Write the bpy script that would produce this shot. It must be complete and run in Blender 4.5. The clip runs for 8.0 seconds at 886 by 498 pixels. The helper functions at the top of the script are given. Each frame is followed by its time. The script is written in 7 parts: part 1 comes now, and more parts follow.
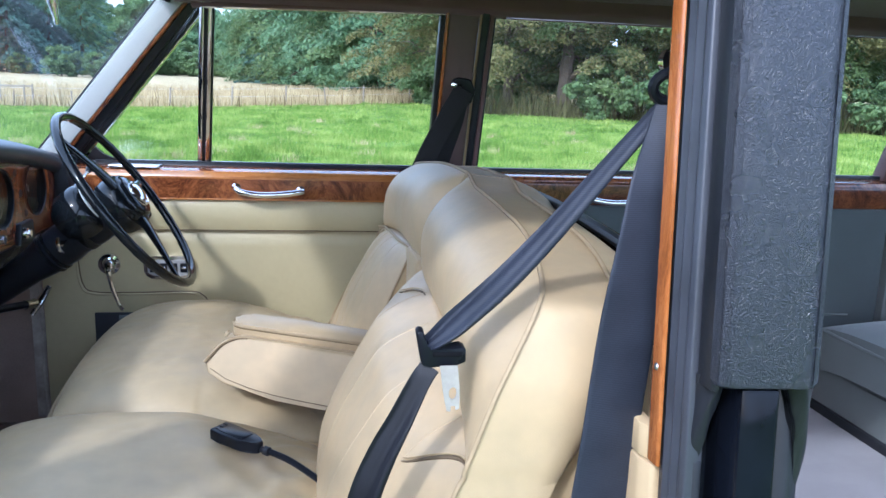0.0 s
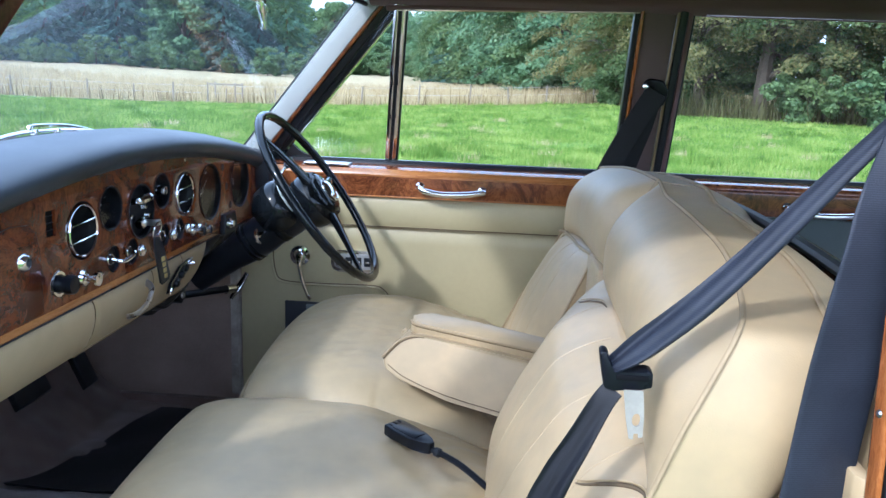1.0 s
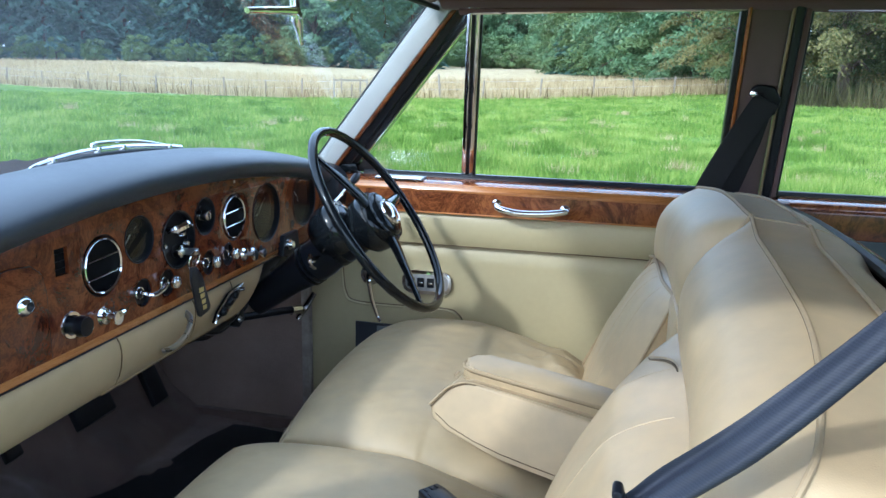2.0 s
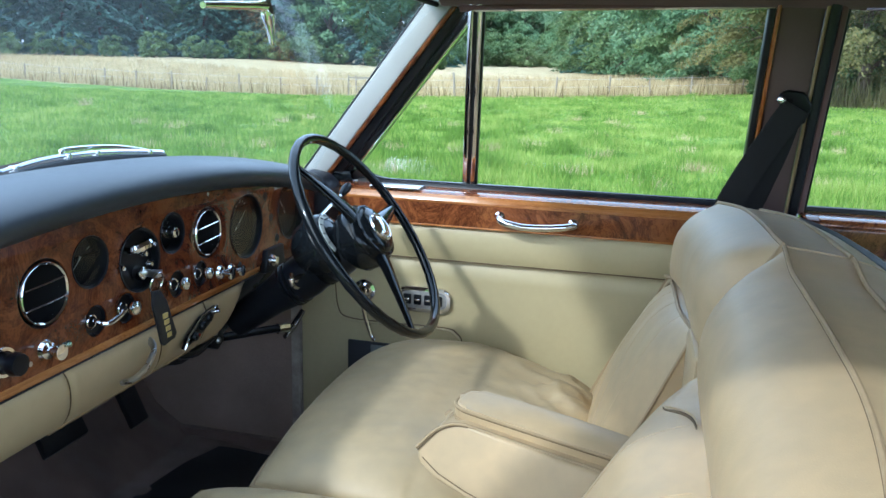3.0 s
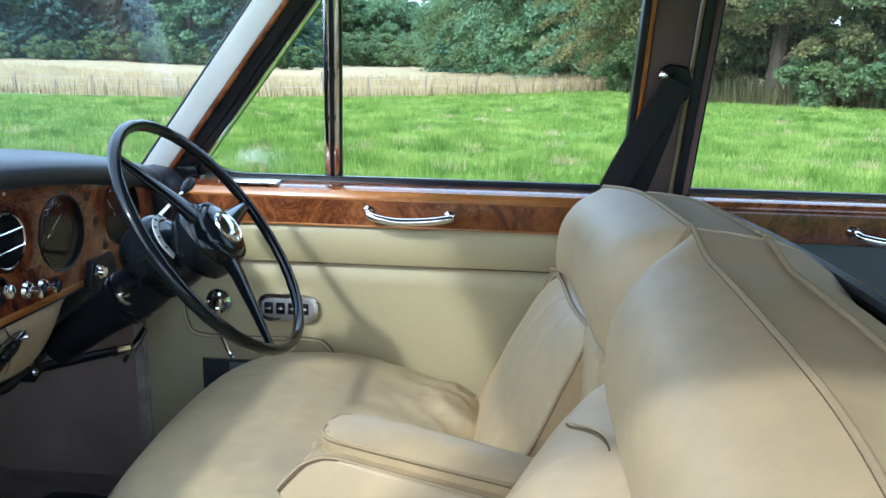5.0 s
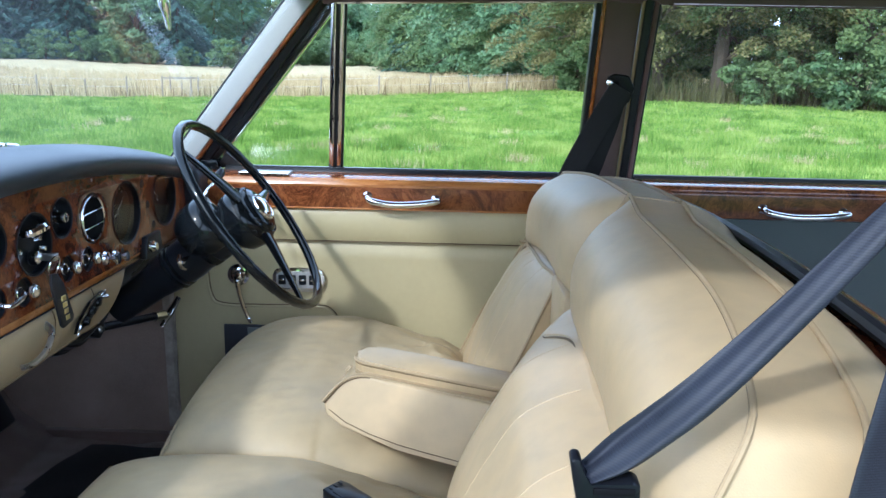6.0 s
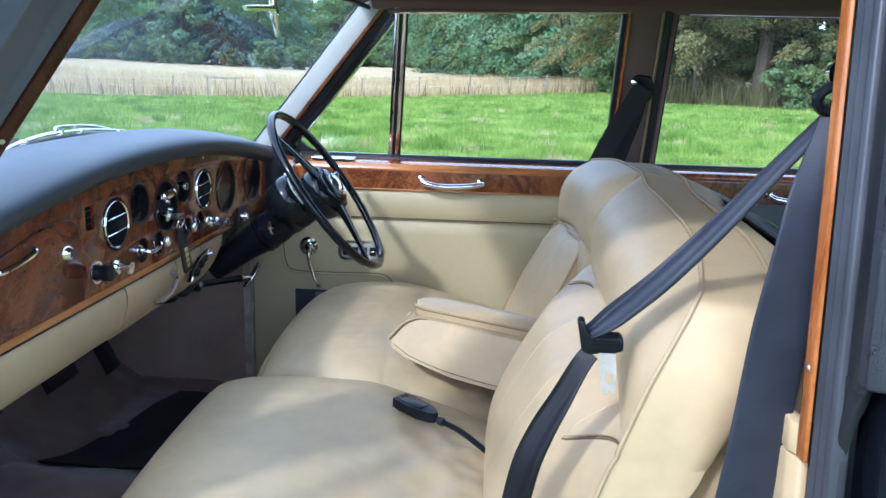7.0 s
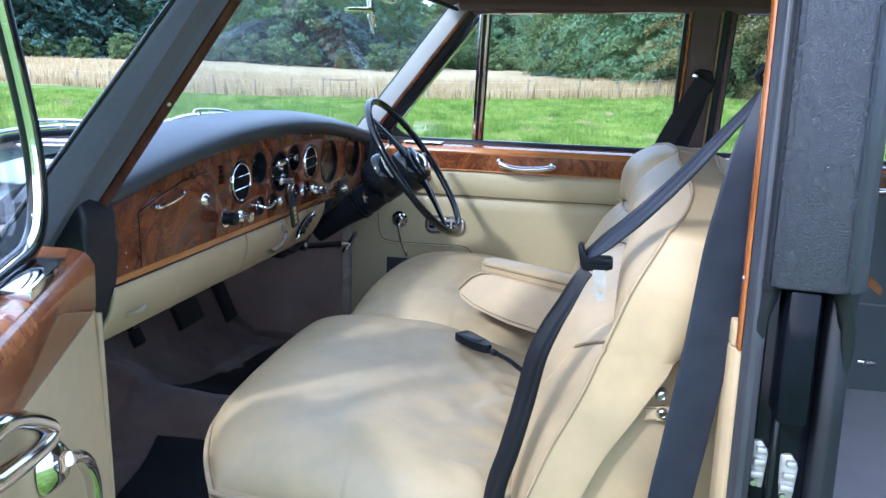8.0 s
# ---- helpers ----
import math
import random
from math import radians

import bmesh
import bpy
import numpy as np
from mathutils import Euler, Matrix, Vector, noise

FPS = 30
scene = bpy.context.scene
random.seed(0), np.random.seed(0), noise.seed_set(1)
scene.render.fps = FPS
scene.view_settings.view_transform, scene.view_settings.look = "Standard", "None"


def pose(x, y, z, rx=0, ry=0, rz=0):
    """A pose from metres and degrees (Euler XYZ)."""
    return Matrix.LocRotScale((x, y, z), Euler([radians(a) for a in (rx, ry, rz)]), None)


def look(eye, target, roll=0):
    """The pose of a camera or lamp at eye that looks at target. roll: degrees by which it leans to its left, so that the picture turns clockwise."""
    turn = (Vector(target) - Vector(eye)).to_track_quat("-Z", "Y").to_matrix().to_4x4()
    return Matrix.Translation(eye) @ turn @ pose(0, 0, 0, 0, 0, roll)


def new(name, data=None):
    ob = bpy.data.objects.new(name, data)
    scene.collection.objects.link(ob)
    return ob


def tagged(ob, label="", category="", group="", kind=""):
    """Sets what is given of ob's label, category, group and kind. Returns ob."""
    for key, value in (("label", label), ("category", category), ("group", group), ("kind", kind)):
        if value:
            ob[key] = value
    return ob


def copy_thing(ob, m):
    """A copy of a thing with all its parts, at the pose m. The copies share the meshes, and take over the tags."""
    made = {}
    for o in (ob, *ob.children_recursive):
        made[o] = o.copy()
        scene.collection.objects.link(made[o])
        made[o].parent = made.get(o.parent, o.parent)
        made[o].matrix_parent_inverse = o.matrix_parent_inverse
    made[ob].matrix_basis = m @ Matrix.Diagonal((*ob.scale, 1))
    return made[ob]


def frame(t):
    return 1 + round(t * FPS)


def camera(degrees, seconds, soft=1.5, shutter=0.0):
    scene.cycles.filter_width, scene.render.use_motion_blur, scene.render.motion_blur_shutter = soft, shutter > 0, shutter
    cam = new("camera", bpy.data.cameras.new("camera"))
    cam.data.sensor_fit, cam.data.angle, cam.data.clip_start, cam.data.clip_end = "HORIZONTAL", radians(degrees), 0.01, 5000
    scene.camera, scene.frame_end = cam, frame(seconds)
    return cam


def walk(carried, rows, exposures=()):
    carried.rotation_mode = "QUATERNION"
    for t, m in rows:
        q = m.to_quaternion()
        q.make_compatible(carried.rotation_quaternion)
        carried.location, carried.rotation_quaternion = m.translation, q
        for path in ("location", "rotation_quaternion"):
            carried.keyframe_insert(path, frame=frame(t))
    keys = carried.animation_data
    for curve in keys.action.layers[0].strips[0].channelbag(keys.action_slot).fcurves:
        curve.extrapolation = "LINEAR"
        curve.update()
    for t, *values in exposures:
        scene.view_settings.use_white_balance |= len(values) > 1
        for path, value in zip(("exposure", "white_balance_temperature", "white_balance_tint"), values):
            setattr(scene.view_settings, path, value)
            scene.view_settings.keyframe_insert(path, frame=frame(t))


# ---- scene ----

# ---------------------------------------------------------------- camera
cam = camera(59.3, 8.0)
PATH = [
    (0, (0.313, -1.304, 1.159), (0.623, 0.632, 0.763), 2.1),
    (0.5, (0.291, -1.297, 1.165), (0.391, 0.659, 0.764), 2.3),
    (1, (0.306, -1.275, 1.163), (0.169, 0.677, 0.749), 2.3),
    (1.5, (0.356, -1.192, 1.173), (0.038, 0.735, 0.746), 2.2),
    (1.7, (0.382, -1.152, 1.187), (-0.001, 0.762, 0.75), 1.6),
    (2.8, (0.397, -0.991, 1.214), (-0.092, 0.897, 0.771), 1.6),
    (3, (0.392, -0.959, 1.212), (-0.083, 0.932, 0.765), 1.7),
    (3.5, (0.394, -0.872, 1.195), (-0.032, 1.031, 0.748), 1.4),
    (4, (0.389, -0.79, 1.176), (0.05, 1.131, 0.735), 1.3),
    (4.5, (0.371, -0.742, 1.165), (0.138, 1.194, 0.72), 1.2),
    (4.7, (0.376, -0.75, 1.167), (0.172, 1.19, 0.725), 1.3),
    (5.8, (0.344, -1.032, 1.183), (0.281, 0.918, 0.745), 1.0),
    (6, (0.324, -1.101, 1.187), (0.277, 0.85, 0.748), 1.2),
    (6.5, (0.304, -1.248, 1.187), (0.24, 0.702, 0.75), 1.5),
    (7, (0.315, -1.387, 1.182), (0.175, 0.56, 0.745), 1.6),
    (7.5, (0.348, -1.517, 1.17), (0.094, 0.418, 0.733), 1.7),
    (8, (0.432, -1.647, 1.158), (0.026, 0.262, 0.721), 1.9),
]
walk(cam, [(t, look(eye, target, roll)) for t, eye, target, roll in PATH], [(0.0, 0.89, 5230, 14), (1.5, 0.86, 5260, 9), (3.5, 0.84, 5470, 3), (4.5, 0.86, 5470, 3), (6.5, 0.90, 5310, 10), (8.0, 0.89, 5180, 13)])

# ---------------------------------------------------------------- light
# the car points to -x, its far (driver's) side is +y
SUN_WAY = Vector((0.45, 0.72, -0.66)).normalized()
world = bpy.data.worlds.new("sky")
scene.world = world
world.use_nodes = True
wn = world.node_tree
sky = wn.nodes.new("ShaderNodeTexSky")
sky.sky_type = "NISHITA"
sky.sun_disc = False
sky.sun_elevation = math.asin(-SUN_WAY.z)
sky.sun_rotation = math.atan2(-SUN_WAY.x, -SUN_WAY.y)
sky.dust_density = 3.0
sky.air_density = 1.0
# thin, bright cloud over the blue
cloud_at = wn.nodes.new("ShaderNodeTexCoord")
cloud = wn.nodes.new("ShaderNodeTexNoise")
cloud.inputs["Scale"].default_value = 2.2
cloud.inputs["Detail"].default_value = 6.0
cloud_ramp = wn.nodes.new("ShaderNodeValToRGB")
cloud_ramp.color_ramp.elements[0].position = 0.36
cloud_ramp.color_ramp.elements[0].color = (0.25, 0.25, 0.25, 1)
cloud_ramp.color_ramp.elements[1].position = 0.66
cloud_ramp.color_ramp.elements[1].color = (0.85, 0.85, 0.85, 1)
cloud_mix = wn.nodes.new("ShaderNodeMixRGB")
cloud_mix.inputs[2].default_value = (7.4, 8.6, 10.6, 1)
wn.links.new(cloud_at.outputs["Generated"], cloud.inputs["Vector"])
wn.links.new(cloud.outputs[0], cloud_ramp.inputs[0])
wn.links.new(cloud_ramp.outputs[0], cloud_mix.inputs[0])
wn.links.new(sky.outputs[0], cloud_mix.inputs[1])
wn.links.new(cloud_mix.outputs[0], wn.nodes["Background"].inputs[0])
wn.nodes["Background"].inputs[1].default_value = 0.27
sun = new("sun", bpy.data.lights.new("sun", "SUN"))
sun.data.energy, sun.data.angle, sun.data.color = 1.65, radians(3.0), (1.0, 0.97, 0.92)
sun.matrix_world = look((0, 0, 0), SUN_WAY)

# ---------------------------------------------------------------- building helpers
def thing(name, at, label, category, group="", kind=""):
    ob = new(name)
    ob.empty_display_size = 0.05
    ob.location = at
    return tagged(ob, label, category, group, kind)


def put(name, mesh, material, parent=None, label="", smooth=40):
    mesh.materials.clear()
    mesh.materials.append(material)
    if smooth:
        mesh.polygons.foreach_set("use_smooth", [True] * len(mesh.polygons))
        if smooth < 180:
            mesh.set_sharp_from_angle(angle=radians(smooth))
    ob = new(name, mesh)
    if parent is not None:
        ob.parent = parent
        if parent.type == "EMPTY":
            ob.matrix_parent_inverse = Matrix.LocRotScale(parent.location, parent.rotation_euler, None).inverted()
    return tagged(ob, label) if label else ob


def part(name, bm, material, parent=None, label="", smooth=40):
    """Links a bmesh as one mesh object under a thing or a part."""
    mesh = bpy.data.meshes.new(name)
    bmesh.ops.recalc_face_normals(bm, faces=bm.faces[:])
    bm.to_mesh(mesh)
    bm.free()
    return put(name, mesh, material, parent, label, smooth)


def box(x0, x1, y0, y1, z0, z1, bevel=0.004, seg=2):
    bm = bmesh.new()
    bmesh.ops.create_cube(bm, size=1.0)
    for v in bm.verts:
        v.co = Vector(((x0 + x1) / 2 + v.co.x * (x1 - x0), (y0 + y1) / 2 + v.co.y * (y1 - y0), (z0 + z1) / 2 + v.co.z * (z1 - z0)))
    if bevel:
        bmesh.ops.bevel(bm, geom=bm.edges[:], offset=bevel, segments=seg, profile=0.5, affect="EDGES")
    return bm


def prism(base, shift, bevel=0.0, seg=2):
    """A solid from a closed outline of 3D points, carried along shift."""
    bm = bmesh.new()
    shift = Vector(shift)
    low = [bm.verts.new(p) for p in base]
    top = [bm.verts.new(Vector(p) + shift) for p in base]
    bm.faces.new(low[::-1])
    bm.faces.new(top)
    n = len(base)
    for i in range(n):
        bm.faces.new((low[i], low[(i + 1) % n], top[(i + 1) % n], top[i]))
    if bevel:
        bmesh.ops.bevel(bm, geom=bm.edges[:], offset=bevel, segments=seg, profile=0.5, affect="EDGES")
    return bm


def surface(fn, nu, nv, thick=None, wrap=False):
    """A sheet fn(u, v), u and v from 0 to 1; thick: a vector by which it is backed into a solid; wrap: u closes on itself."""
    bm = bmesh.new()
    cols = nu if wrap else nu + 1
    rows = [[bm.verts.new(fn(i / nu, j / nv)) for i in range(cols)] for j in range(nv + 1)]
    back = None
    if thick is not None:
        back = [[bm.verts.new(v.co + Vector(thick)) for v in row] for row in rows]
    for j in range(nv):
        for i in range(nu):
            k = (i + 1) % cols
            bm.faces.new((rows[j][i], rows[j][k], rows[j + 1][k], rows[j + 1][i]))
            if back:
                bm.faces.new((back[j][i], back[j + 1][i], back[j + 1][k], back[j][k]))
    if back:
        for i in range(nu):
            k = (i + 1) % cols
            bm.faces.new((rows[0][i], back[0][i], back[0][k], rows[0][k]))
            bm.faces.new((rows[nv][i], rows[nv][k], back[nv][k], back[nv][i]))
        if not wrap:
            for j in range(nv):
                bm.faces.new((rows[j][0], rows[j + 1][0], back[j + 1][0], back[j][0]))
                bm.faces.new((rows[j][nu], back[j][nu], back[j + 1][nu], rows[j + 1][nu]))
    return bm


def curve(points, n=6, closed=False):
    """Points on a smooth line through the given ones."""
    p = [Vector(q) for q in points]
    out = []
    count = len(p) if closed else len(p) - 1
    for i in range(count):
        if closed:
            a, b, c, d = p[i - 1], p[i], p[(i + 1) % len(p)], p[(i + 2) % len(p)]
        else:
            a, b, c, d = p[max(i - 1, 0)], p[i], p[i + 1], p[min(i + 2, len(p) - 1)]
        for k in range(n):
            t = k / n
            out.append(0.5 * ((2 * b) + (c - a) * t + (2 * a - 5 * b + 4 * c - d) * t * t + (3 * b - a - 3 * c + d) * t ** 3))
    if not closed:
        out.append(p[-1].copy())
    return out


def tube(points, r, seg=8, closed=False, flat=1.0, up=(0, 0, 1)):
    """A round or flattened bar along points; r: one radius or one for each point."""
    pts = [Vector(q) for q in points]
    n = len(pts)
    rs = r if isinstance(r, (list, tuple)) else [r] * n
    bm = bmesh.new()
    rings = []
    side = None
    for i, q in enumerate(pts):
        a = pts[i - 1] if (i or closed) else q
        b = pts[(i + 1) % n] if (i < n - 1 or closed) else q
        way = (b - a).normalized()
        if side is None:
            ref = Vector(up)
            if abs(way.dot(ref)) > 0.95:
                ref = Vector((1, 0, 0))
            side = way.cross(ref).normalized()
        else:
            side = (side - way * side.dot(way)).normalized()
        other = side.cross(way)
        rings.append([bm.verts.new(q + side * (rs[i] * math.cos(k * math.tau / seg)) + other * (rs[i] * flat * math.sin(k * math.tau / seg))) for k in range(seg)])
    for i in range(n if closed else n - 1):
        p, q = rings[i], rings[(i + 1) % n]
        for k in range(seg):
            bm.faces.new((p[k], p[(k + 1) % seg], q[(k + 1) % seg], q[k]))
    if not closed:
        bm.faces.new(rings[0][::-1])
        bm.faces.new(rings[-1])
    return bm


def strap(points, sides, width, thick=0.0014, fold=0.0):
    """Webbing: a flat band along points, sides: the way across it at each point; fold: how far it gathers into soft lengthwise folds."""
    pts, sd = [Vector(p) for p in points], [Vector(s).normalized() for s in sides]
    bm = bmesh.new()
    rings = []
    for i, q in enumerate(pts):
        half = width[i] if isinstance(width, list) else width
        deep = fold[i] if isinstance(fold, list) else fold
        way = (pts[min(i + 1, len(pts) - 1)] - pts[max(i - 1, 0)]).normalized()
        s = (sd[i] - way * sd[i].dot(way)).normalized()
        n = s.cross(way)
        row = []
        ribs = [-1 + k / 12 for k in range(25)]
        for face in (1, -1):
            for j, k in enumerate(ribs if face > 0 else reversed(ribs)):
                lift = deep * (math.cos(k * 2.6 + 0.4 + i * 0.05) - 0.35 * math.cos(k * 6.0 + i * 0.11))
                rib = 0.4 if abs(k) == 1 else 1.03 if j % 2 else 0.95
                row.append(bm.verts.new(q + s * half * k + n * (lift + face * thick * rib)))
        rings.append(row)
    count = len(rings[0])
    for a, b in zip(rings, rings[1:]):
        for k in range(count):
            bm.faces.new((a[k], a[(k + 1) % count], b[(k + 1) % count], b[k]))
    bm.faces.new(rings[0][::-1])
    bm.faces.new(rings[-1])
    return bm


def lathe(profile, at, axis, seg=28):
    """A turned part: profile of (radius, height along axis) from at."""
    axis = Vector(axis).normalized()
    ref = Vector((0, 0, 1)) if abs(axis.z) < 0.9 else Vector((1, 0, 0))
    a = axis.cross(ref).normalized()
    b = axis.cross(a)
    at = Vector(at)
    bm = bmesh.new()
    rings = []
    for r, h in profile:
        if r < 1e-6:
            rings.append([bm.verts.new(at + axis * h)])
        else:
            rings.append([bm.verts.new(at + axis * h + (a * math.cos(k * math.tau / seg) + b * math.sin(k * math.tau / seg)) * r) for k in range(seg)])
    for p, q in zip(rings, rings[1:]):
        for k in range(seg):
            k2 = (k + 1) % seg
            if len(p) == 1 and len(q) > 1:
                bm.faces.new((p[0], q[k], q[k2]))
            elif len(q) == 1 and len(p) > 1:
                bm.faces.new((p[k], p[k2], q[0]))
            elif len(p) > 1:
                bm.faces.new((p[k], p[k2], q[k2], q[k]))
    return bm


def merge(*bms):
    out = bmesh.new()
    for b in bms:
        mesh = bpy.data.meshes.new("tmp")
        b.to_mesh(mesh)
        b.free()
        out.from_mesh(mesh)
        bpy.data.meshes.remove(mesh)
    return out


def raw(name, verts, faces):
    """A mesh from number arrays; all faces have the same count of corners."""
    verts, faces = np.asarray(verts, np.float32), np.asarray(faces, np.int32)
    mesh = bpy.data.meshes.new(name)
    mesh.vertices.add(len(verts))
    mesh.vertices.foreach_set("co", verts.ravel())
    k = faces.shape[1]
    mesh.loops.add(faces.size)
    mesh.loops.foreach_set("vertex_index", faces.ravel())
    mesh.polygons.add(len(faces))
    mesh.polygons.foreach_set("loop_start", np.arange(0, faces.size, k, dtype=np.int32))
    mesh.update(calc_edges=True)
    return mesh


def smoothstep(a, b, x):
    t = min(max((x - a) / (b - a), 0.0), 1.0)
    return t * t * (3 - 2 * t)


def plate(outline, holes, x_front, depth, name):
    """A flat board facing +x with round or closed holes; outline and holes are lists of (y, z)."""
    data = bpy.data.curves.new(name, "CURVE")
    data.dimensions, data.fill_mode, data.extrude = "2D", "BOTH", depth / 2
    data.bevel_depth, data.bevel_resolution, data.offset = 0.0012, 1, -0.0012
    for loop in [outline, *holes]:
        s = data.splines.new("POLY")
        s.points.add(len(loop) - 1)
        for p, (y, z) in zip(s.points, loop):
            p.co = (y, z, 0, 1)
        s.use_cyclic_u = True
    ob = bpy.data.objects.new(name, data)
    scene.collection.objects.link(ob)
    bpy.context.view_layer.update()
    mesh = bpy.data.meshes.new_from_object(ob)
    bpy.data.objects.remove(ob)
    bpy.data.curves.remove(data)
    bm = bmesh.new()
    bm.from_mesh(mesh)
    bmesh.ops.remove_doubles(bm, verts=bm.verts[:], dist=0.00002)
    bm.to_mesh(mesh)
    bm.free()
    mesh.transform(Matrix(((0, 0, 1, x_front - depth / 2), (1, 0, 0, 0), (0, 1, 0, 0), (0, 0, 0, 1))))
    return mesh


def ring_of(y, z, r, n=36, rz=None):
    return [(y + r * math.cos(k * math.tau / n), z + (rz or r) * math.sin(k * math.tau / n)) for k in range(n)]

# ---------------------------------------------------------------- materials
def surface_mat(name, color, rough=0.5, metal=0.0, var=0.12, scale=14.0, fine=160.0, bump=0.0, bump_scale=300.0, coat=0.0, rough_var=0.08, sheen=0.0, tint=None, grain="noise", coat_rough=0.08, wrinkle=0.0, spec=0.5):
    m = bpy.data.materials.new(name)
    m.use_nodes = True
    t = m.node_tree
    b = t.nodes["Principled BSDF"]
    at = t.nodes.new("ShaderNodeTexCoord")
    big = t.nodes.new("ShaderNodeTexNoise")
    big.inputs["Scale"].default_value, big.inputs["Detail"].default_value = scale, 5.0
    small = t.nodes.new("ShaderNodeTexNoise")
    small.inputs["Scale"].default_value, small.inputs["Detail"].default_value = fine, 3.0
    for n in (big, small):
        t.links.new(at.outputs["Object"], n.inputs["Vector"])
    both = t.nodes.new("ShaderNodeMath")
    both.operation = "MULTIPLY_ADD"
    t.links.new(small.outputs[0], both.inputs[0])
    both.inputs[1].default_value = 0.35
    t.links.new(big.outputs[0], both.inputs[2])
    ramp = t.nodes.new("ShaderNodeValToRGB")
    c = Vector(color)
    other = Vector(tint) if tint else c
    lo, hi = c * (1 - var), other * (1 + var)
    ramp.color_ramp.elements[0].position, ramp.color_ramp.elements[1].position = 0.42, 0.92
    ramp.color_ramp.elements[0].color = (*lo, 1)
    ramp.color_ramp.elements[1].color = (*hi, 1)
    t.links.new(both.outputs[0], ramp.inputs[0])
    t.links.new(ramp.outputs[0], b.inputs["Base Color"])
    rr = t.nodes.new("ShaderNodeMapRange")
    rr.inputs["To Min"].default_value, rr.inputs["To Max"].default_value = max(rough - rough_var, 0.02), min(rough + rough_var, 1)
    t.links.new(big.outputs[0], rr.inputs["Value"])
    t.links.new(rr.outputs[0], b.inputs["Roughness"])
    b.inputs["Metallic"].default_value = metal
    b.inputs["Specular IOR Level"].default_value = spec
    b.inputs["Coat Weight"].default_value = coat
    b.inputs["Coat Roughness"].default_value = coat_rough
    b.inputs["Sheen Weight"].default_value = sheen
    if bump:
        if grain == "cells":
            relief = t.nodes.new("ShaderNodeTexVoronoi")
            relief.feature = "DISTANCE_TO_EDGE"
            relief.inputs["Scale"].default_value = bump_scale
        else:
            relief = t.nodes.new("ShaderNodeTexNoise")
            relief.inputs["Scale"].default_value, relief.inputs["Detail"].default_value = bump_scale, 4.0
        t.links.new(at.outputs["Object"], relief.inputs["Vector"])
        bp = t.nodes.new("ShaderNodeBump")
        bp.inputs["Strength"].default_value, bp.inputs["Distance"].default_value = bump, 0.002
        t.links.new(relief.outputs[0], bp.inputs["Height"])
        last = bp
        if wrinkle:
            w = t.nodes.new("ShaderNodeTexNoise")
            w.inputs["Scale"].default_value, w.inputs["Detail"].default_value, w.inputs["Distortion"].default_value = 26.0, 4.0, 1.2
            t.links.new(at.outputs["Object"], w.inputs["Vector"])
            bw = t.nodes.new("ShaderNodeBump")
            bw.inputs["Strength"].default_value, bw.inputs["Distance"].default_value = wrinkle, 0.012
            t.links.new(w.outputs[0], bw.inputs["Height"])
            t.links.new(bp.outputs[0], bw.inputs["Normal"])
            last = bw
        t.links.new(last.outputs[0], b.inputs["Normal"])
    return m


def burl_mat(name, dark, mid, light, scale=9.0, stretch=(1, 1, 1), rough=0.22):
    """Polished figured walnut under lacquer."""
    m = bpy.data.materials.new(name)
    m.use_nodes = True
    t = m.node_tree
    b = t.nodes["Principled BSDF"]
    at = t.nodes.new("ShaderNodeTexCoord")
    mp = t.nodes.new("ShaderNodeMapping")
    mp.inputs["Scale"].default_value = stretch
    t.links.new(at.outputs["Object"], mp.inputs["Vector"])
    figure = t.nodes.new("ShaderNodeTexNoise")
    figure.inputs["Scale"].default_value, figure.inputs["Detail"].default_value, figure.inputs["Distortion"].default_value = scale, 7.0, 2.6
    figure.inputs["Roughness"].default_value = 0.62
    eyes = t.nodes.new("ShaderNodeTexVoronoi")
    eyes.inputs["Scale"].default_value = scale * 4.5
    pores = t.nodes.new("ShaderNodeTexNoise")
    pores.inputs["Scale"].default_value, pores.inputs["Detail"].default_value = scale * 30, 2.0
    warp = t.nodes.new("ShaderNodeMixRGB")
    warp.inputs[0].default_value = 0.35
    t.links.new(mp.outputs[0], figure.inputs["Vector"])
    t.links.new(mp.outputs[0], pores.inputs["Vector"])
    t.links.new(mp.outputs[0], warp.inputs[1])
    t.links.new(figure.outputs[1], warp.inputs[2])
    t.links.new(warp.outputs[0], eyes.inputs["Vector"])
    a = t.nodes.new("ShaderNodeMath")
    a.operation = "MULTIPLY_ADD"
    a.inputs[1].default_value = 0.30
    t.links.new(eyes.outputs[0], a.inputs[0])
    t.links.new(figure.outputs[0], a.inputs[2])
    c = t.nodes.new("ShaderNodeMath")
    c.operation = "MULTIPLY_ADD"
    c.inputs[1].default_value = 0.14
    t.links.new(pores.outputs[0], c.inputs[0])
    t.links.new(a.outputs[0], c.inputs[2])
    ramp = t.nodes.new("ShaderNodeValToRGB")
    ramp.color_ramp.elements[0].position, ramp.color_ramp.elements[0].color = 0.45, (*dark, 1)
    ramp.color_ramp.elements[1].position, ramp.color_ramp.elements[1].color = 0.86, (*light, 1)
    e = ramp.color_ramp.elements.new(0.66)
    e.color = (*mid, 1)
    t.links.new(c.outputs[0], ramp.inputs[0])
    t.links.new(ramp.outputs[0], b.inputs["Base Color"])
    b.inputs["Roughness"].default_value = rough
    b.inputs["Specular IOR Level"].default_value = 0.25
    b.inputs["Coat Weight"].default_value = 0.55
    b.inputs["Coat Roughness"].default_value = 0.06
    return m


